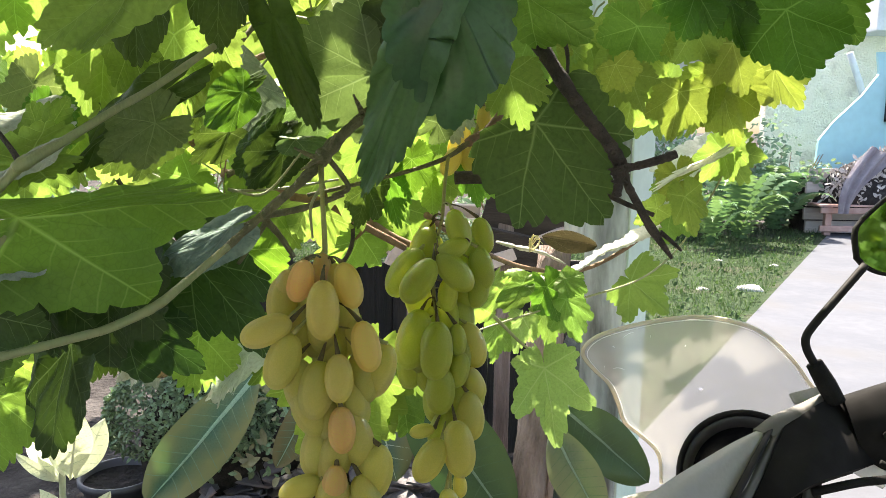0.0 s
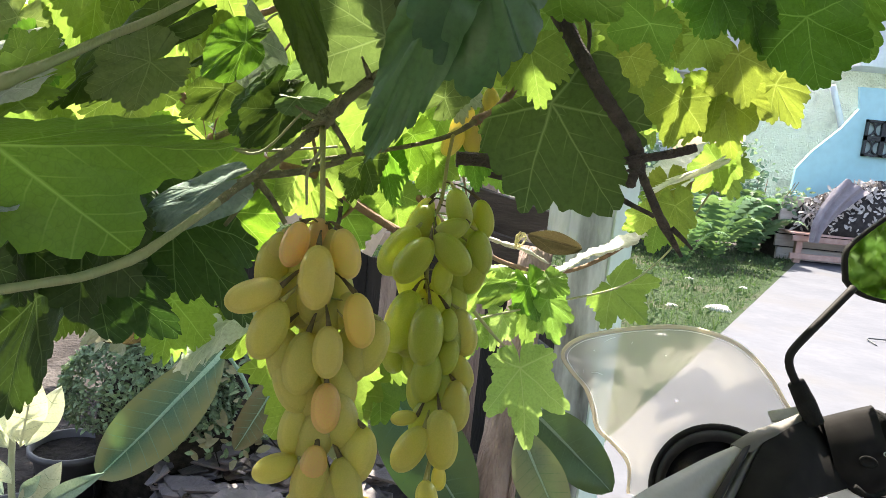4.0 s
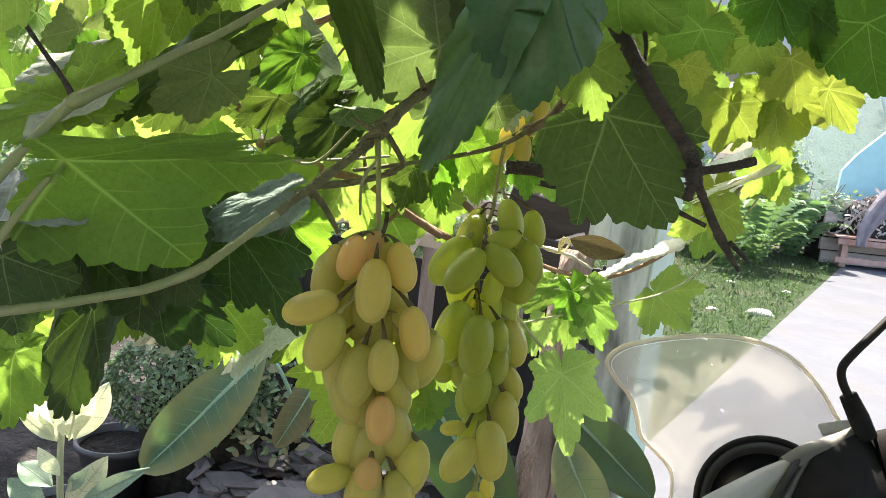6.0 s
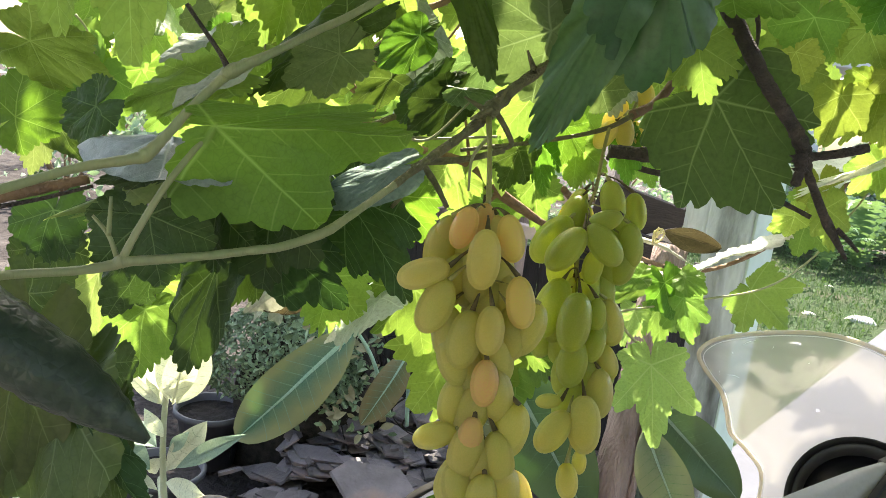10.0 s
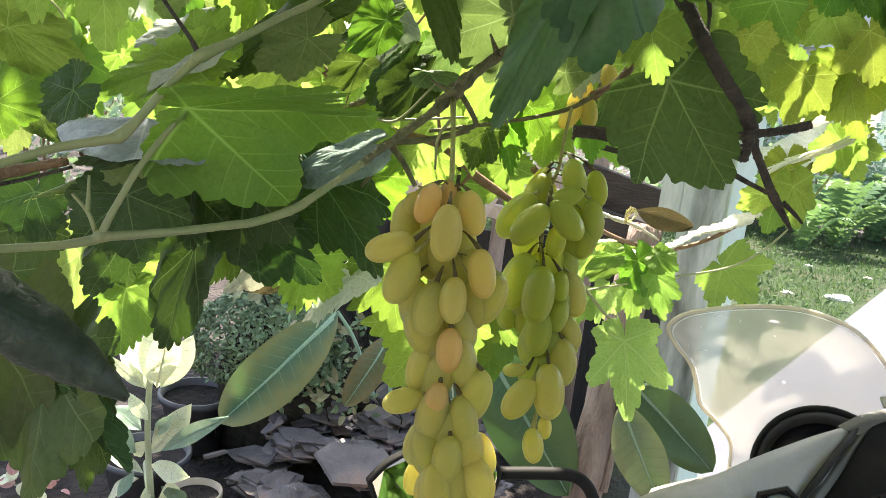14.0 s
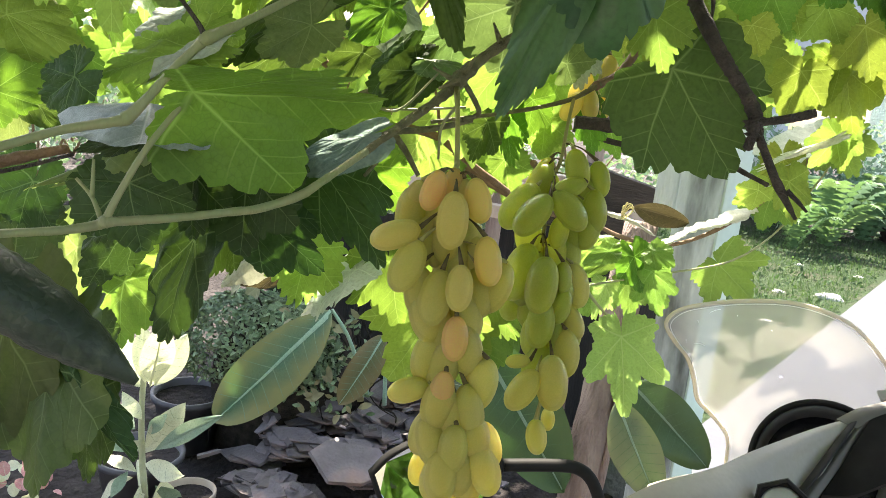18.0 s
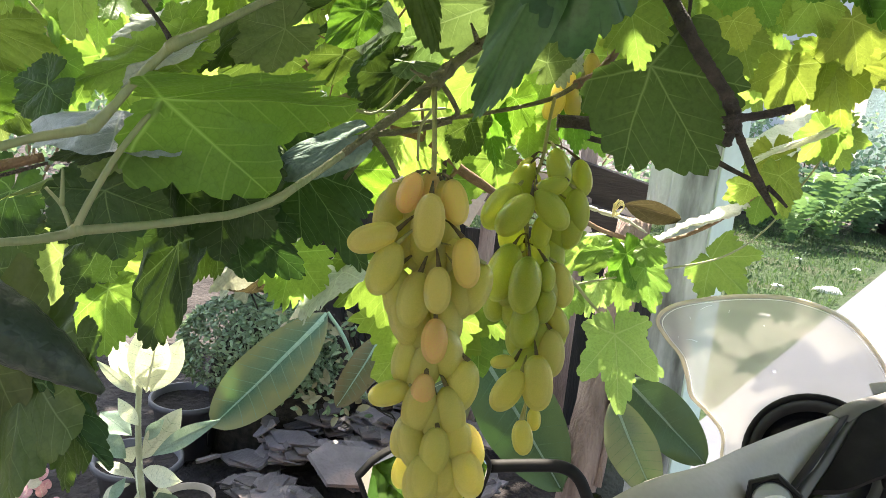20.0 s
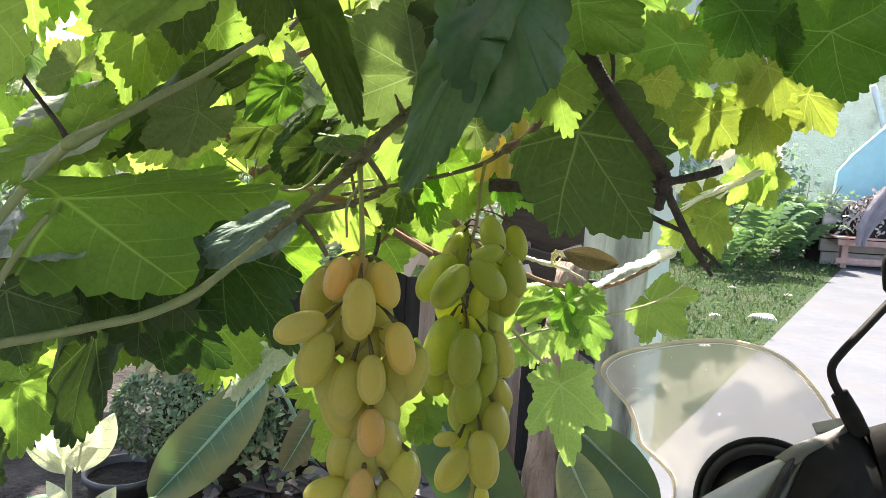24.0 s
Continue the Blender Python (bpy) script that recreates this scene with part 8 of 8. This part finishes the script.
for a, b, w in (((-0.5306, 2.8284, 1.0381), (0.0037, 2.9152, 1.1631), .06), ((-0.3856, 2.7394, 1.0254), (-0.0328, 2.7733, 0.9954), .05), ((-0.3449, 2.9726, 1.1355), (0.1196, 3.0208, 1.1135), .05), ((-0.2101, 2.7425, 0.9445), (-0.1154, 2.7473, 1.1625), .04), ((0.1435, 2.8819, 0.9275), (0.4451, 2.941, 1.0464), .05), ((0.1355, 2.9500, 1.1381), (0.4539, 2.9500, 1.0636), .16), ((0.0773, 2.9000, 1.0196), (0.4362, 2.9000, 0.9437), .13)):
    a, b = Vector(a), Vector(b)
    mm = axes(a, b, PORCH - a, 20)
    box("board", -w / 2, w / 2, 0, (b - a).length, -0.012, 0.012, SHADE_WOOD if w > 0.1 else WOOD_PINK, boards, "", 0.003, mm)
for x in (-0.3, 0.0, 0.35):
    bx = boards.location
    box("bearer", bx.x + x - 0.03, bx.x + x + 0.03, bx.y + 0.05, bx.y + 0.11, 0, 1.28, WOOD_BROWN, boards, "dark upright", 0.004)

# ferns and shrubs along the lawn
def fern(at, n, reach, seed):
    r = random.Random(seed)
    fn = thing("fern", "arching bright green fern on the lawn's edge", "fern", "ferns", at)
    for i in range(n):
        az = 2 * math.pi * i / n + r.uniform(-0.3, 0.3)
        out, up = reach * r.uniform(0.5, 1.0), reach * r.uniform(0.7, 1.2)
        d = Vector((math.cos(az), math.sin(az), 0))
        base = Vector(at)
        line = [base + d * out * t + Vector((0, 0, up * math.sin(t * 2.2) * 0.9)) for t in np.linspace(0, 1, 19)]
        verts, faces = [p.copy() for p in line], []
        for k in range(1, 18):
            way = (line[k + 1] - line[k - 1]).normalized()
            side = way.cross(Vector((0, 0, 1))).normalized()
            ln = reach * 0.22 * math.sin(math.pi * min(1, 0.12 + k / 19.0)) * r.uniform(0.85, 1.1)
            for s in (-1, 1):
                verts.append(line[k] + side * s * ln + way * ln * 0.5 - Vector((0, 0, ln * 0.2)))
                verts.append(line[k] + side * s * ln * 0.5 + way * ln * 0.42)
                a = len(verts)
                faces.append((k, a - 2, a - 1, k + 1) if s > 0 else (k + 1, a - 1, a - 2, k))
        part_mesh("frond", mesh_of("frond", verts, faces, [FERN]), fn)
    return fn


fern((3.6643, 9.8701, 0.01), 15, 0.85, 1)
fern((4.4876, 10.8104, 0.01), 15, 0.9, 2)
fern((3.1161, 9.3155, 0.01), 12, 0.6, 3)
fern((3.0261, 10.238, 0.01), 12, 0.7, 4)


def shrub(at, rx, rz, count, seed, size=0.09):
    sh = thing("shrub", "pale grey-green shrub with small leaves", "shrub", "shrubs", at)
    r0 = random.Random(seed)
    for i in range(6):
        a = 2 * math.pi * i / 6
        tube("stem", [at, Vector(at) + Vector((rx * 0.3 * math.cos(a), rx * 0.3 * math.sin(a), rz * 0.8)), Vector(at) + Vector((rx * 0.6 * math.cos(a), rx * 0.6 * math.sin(a), rz * 1.6))], [.02, .012, .005], CANE_BROWN, sh, "", 6, 4)
    lumps = [(r0.uniform(-0.7, 0.7), r0.uniform(-0.7, 0.7), r0.uniform(0.3, 1.7), r0.uniform(0.3, 0.6)) for _ in range(12)]

    def spot(r):
        lx, ly, lz, lr = lumps[r.randrange(12)]
        p = Vector((r.gauss(0, 1), r.gauss(0, 1), r.gauss(0, 1))).normalized()
        q = r.uniform(0.6, 1.0) * lr
        return (at[0] + rx * (lx + q * p.x), at[1] + rx * (ly + q * p.y), max(0.03, at[2] + rz * (lz + q * p.z))), p, Vector((r.uniform(-1, 1), r.uniform(-1, 1), r.uniform(-1, 0.4)))

    part_mesh("crown", scatter_mesh("crown", count, spot, size, [SHRUB], seed, "oval"), sh)["kind"] = "stuff"
    return sh


shrub((4.9099, 11.6, 0), 0.9, 0.7, 1500, 31)
shrub((4.1647, 12.2, 0), 1.1, 0.8, 1800, 32)
shrub((2.7819, 11, 0), 1.1, 0.8, 1800, 33)
for i, (x, y) in enumerate(((0.6, 10.5), (-1.2, 9.5), (-3.0, 8.5), (-4.8, 7.0), (-2.2, 12.0), (-6.0, 9.5))):
    shrub((x, y, 0), 1.3, 0.9, 1300, 40 + i, 0.11)


# upright boulder, pale board and a flowering pot plant
BOULDER = surface("mossy_stone", (0.05, 0.055, 0.05), (0.09, 0.095, 0.08), 9, 0.9, 0.8, 0.01, dirt=(0.06, 0.09, 0.045))
bq = (0.4676, 2.75, 0.0097)
bm = bmesh.new()
bmesh.ops.create_icosphere(bm, subdivisions=3, radius=1)
for vv in bm.verts:
    vv.co *= 1 + 0.25 * noise.noise(vv.co * 1.6)
bmesh.ops.scale(bm, vec=(0.15, 0.13, 0.62), verts=bm.verts)
bmesh.ops.translate(bm, vec=(bq[0], bq[1], 0.05), verts=bm.verts)
tagged(part("boulder", bm, BOULDER, None, "", True), "dark upright mossy stone beside the wooden post", "stone")
PINK = foliage("pink_petal", (0.62, 0.30, 0.33), (0.75, 0.55, 0.52), (0.6, 0.3, 0.3), 0.3, rough=0.6, cells=200)
fq = (-1.4786, 2.1, 0.0311)
flower = thing("flowering_plant", "small plant with pink and cream flowers", "plant", at=(fq[0], fq[1], 0))
tube("stem", [(fq[0], fq[1], 0.0), (fq[0] + 0.02, fq[1], fq[2] * 0.6), fq], [.008, .006, .004], GREY_GREEN, flower, "", 7, 4)
fr = random.Random(3)
for i in range(22):
    b = Vector(fq) + Vector((fr.uniform(-0.09, 0.09), fr.uniform(-0.05, 0.05), fr.uniform(-0.06, 0.05)))
    broad_leaf(flower, b, b + Vector((fr.uniform(-1, 1), fr.uniform(-1, 0.2), fr.uniform(-0.2, 1))).normalized() * 0.05, 0.7, (PINK, CREAM)[i % 3 == 0], CREAM, seed=i + 60, side_ribs=0)
for i in range(9):
    b = Vector(fq) + Vector((fr.uniform(-0.05, 0.05), 0, -0.08))
    broad_leaf(flower, b, b + Vector((fr.uniform(-1, 1), fr.uniform(-0.6, 0.2), fr.uniform(-0.6, 0.4))).normalized() * 0.12, 0.4, GREY_GREEN, VEIN, seed=i + 90, side_ribs=4)
SHEET = surface("green_sheet", (0.03, 0.16, 0.08), (0.06, 0.24, 0.13), 9, 0.4, 0.5, 0.01)
gq = (1.2164, 1.75, 0.6054)
bm = bmesh.new()
bmesh.ops.create_icosphere(bm, subdivisions=4, radius=1)
for vv in bm.verts:
    vv.co *= 1 + 0.3 * noise.noise(vv.co * 2.2) + 0.08 * noise.noise(vv.co * 7)
bmesh.ops.scale(bm, vec=(0.14, 0.18, 0.36), verts=bm.verts)
bmesh.ops.translate(bm, vec=(gq[0] + 0.05, gq[1], 0.35), verts=bm.verts)
tagged(part("plastic_bag", bm, SHEET, None, "", True), "crumpled green plastic bag standing on the path", "bag")
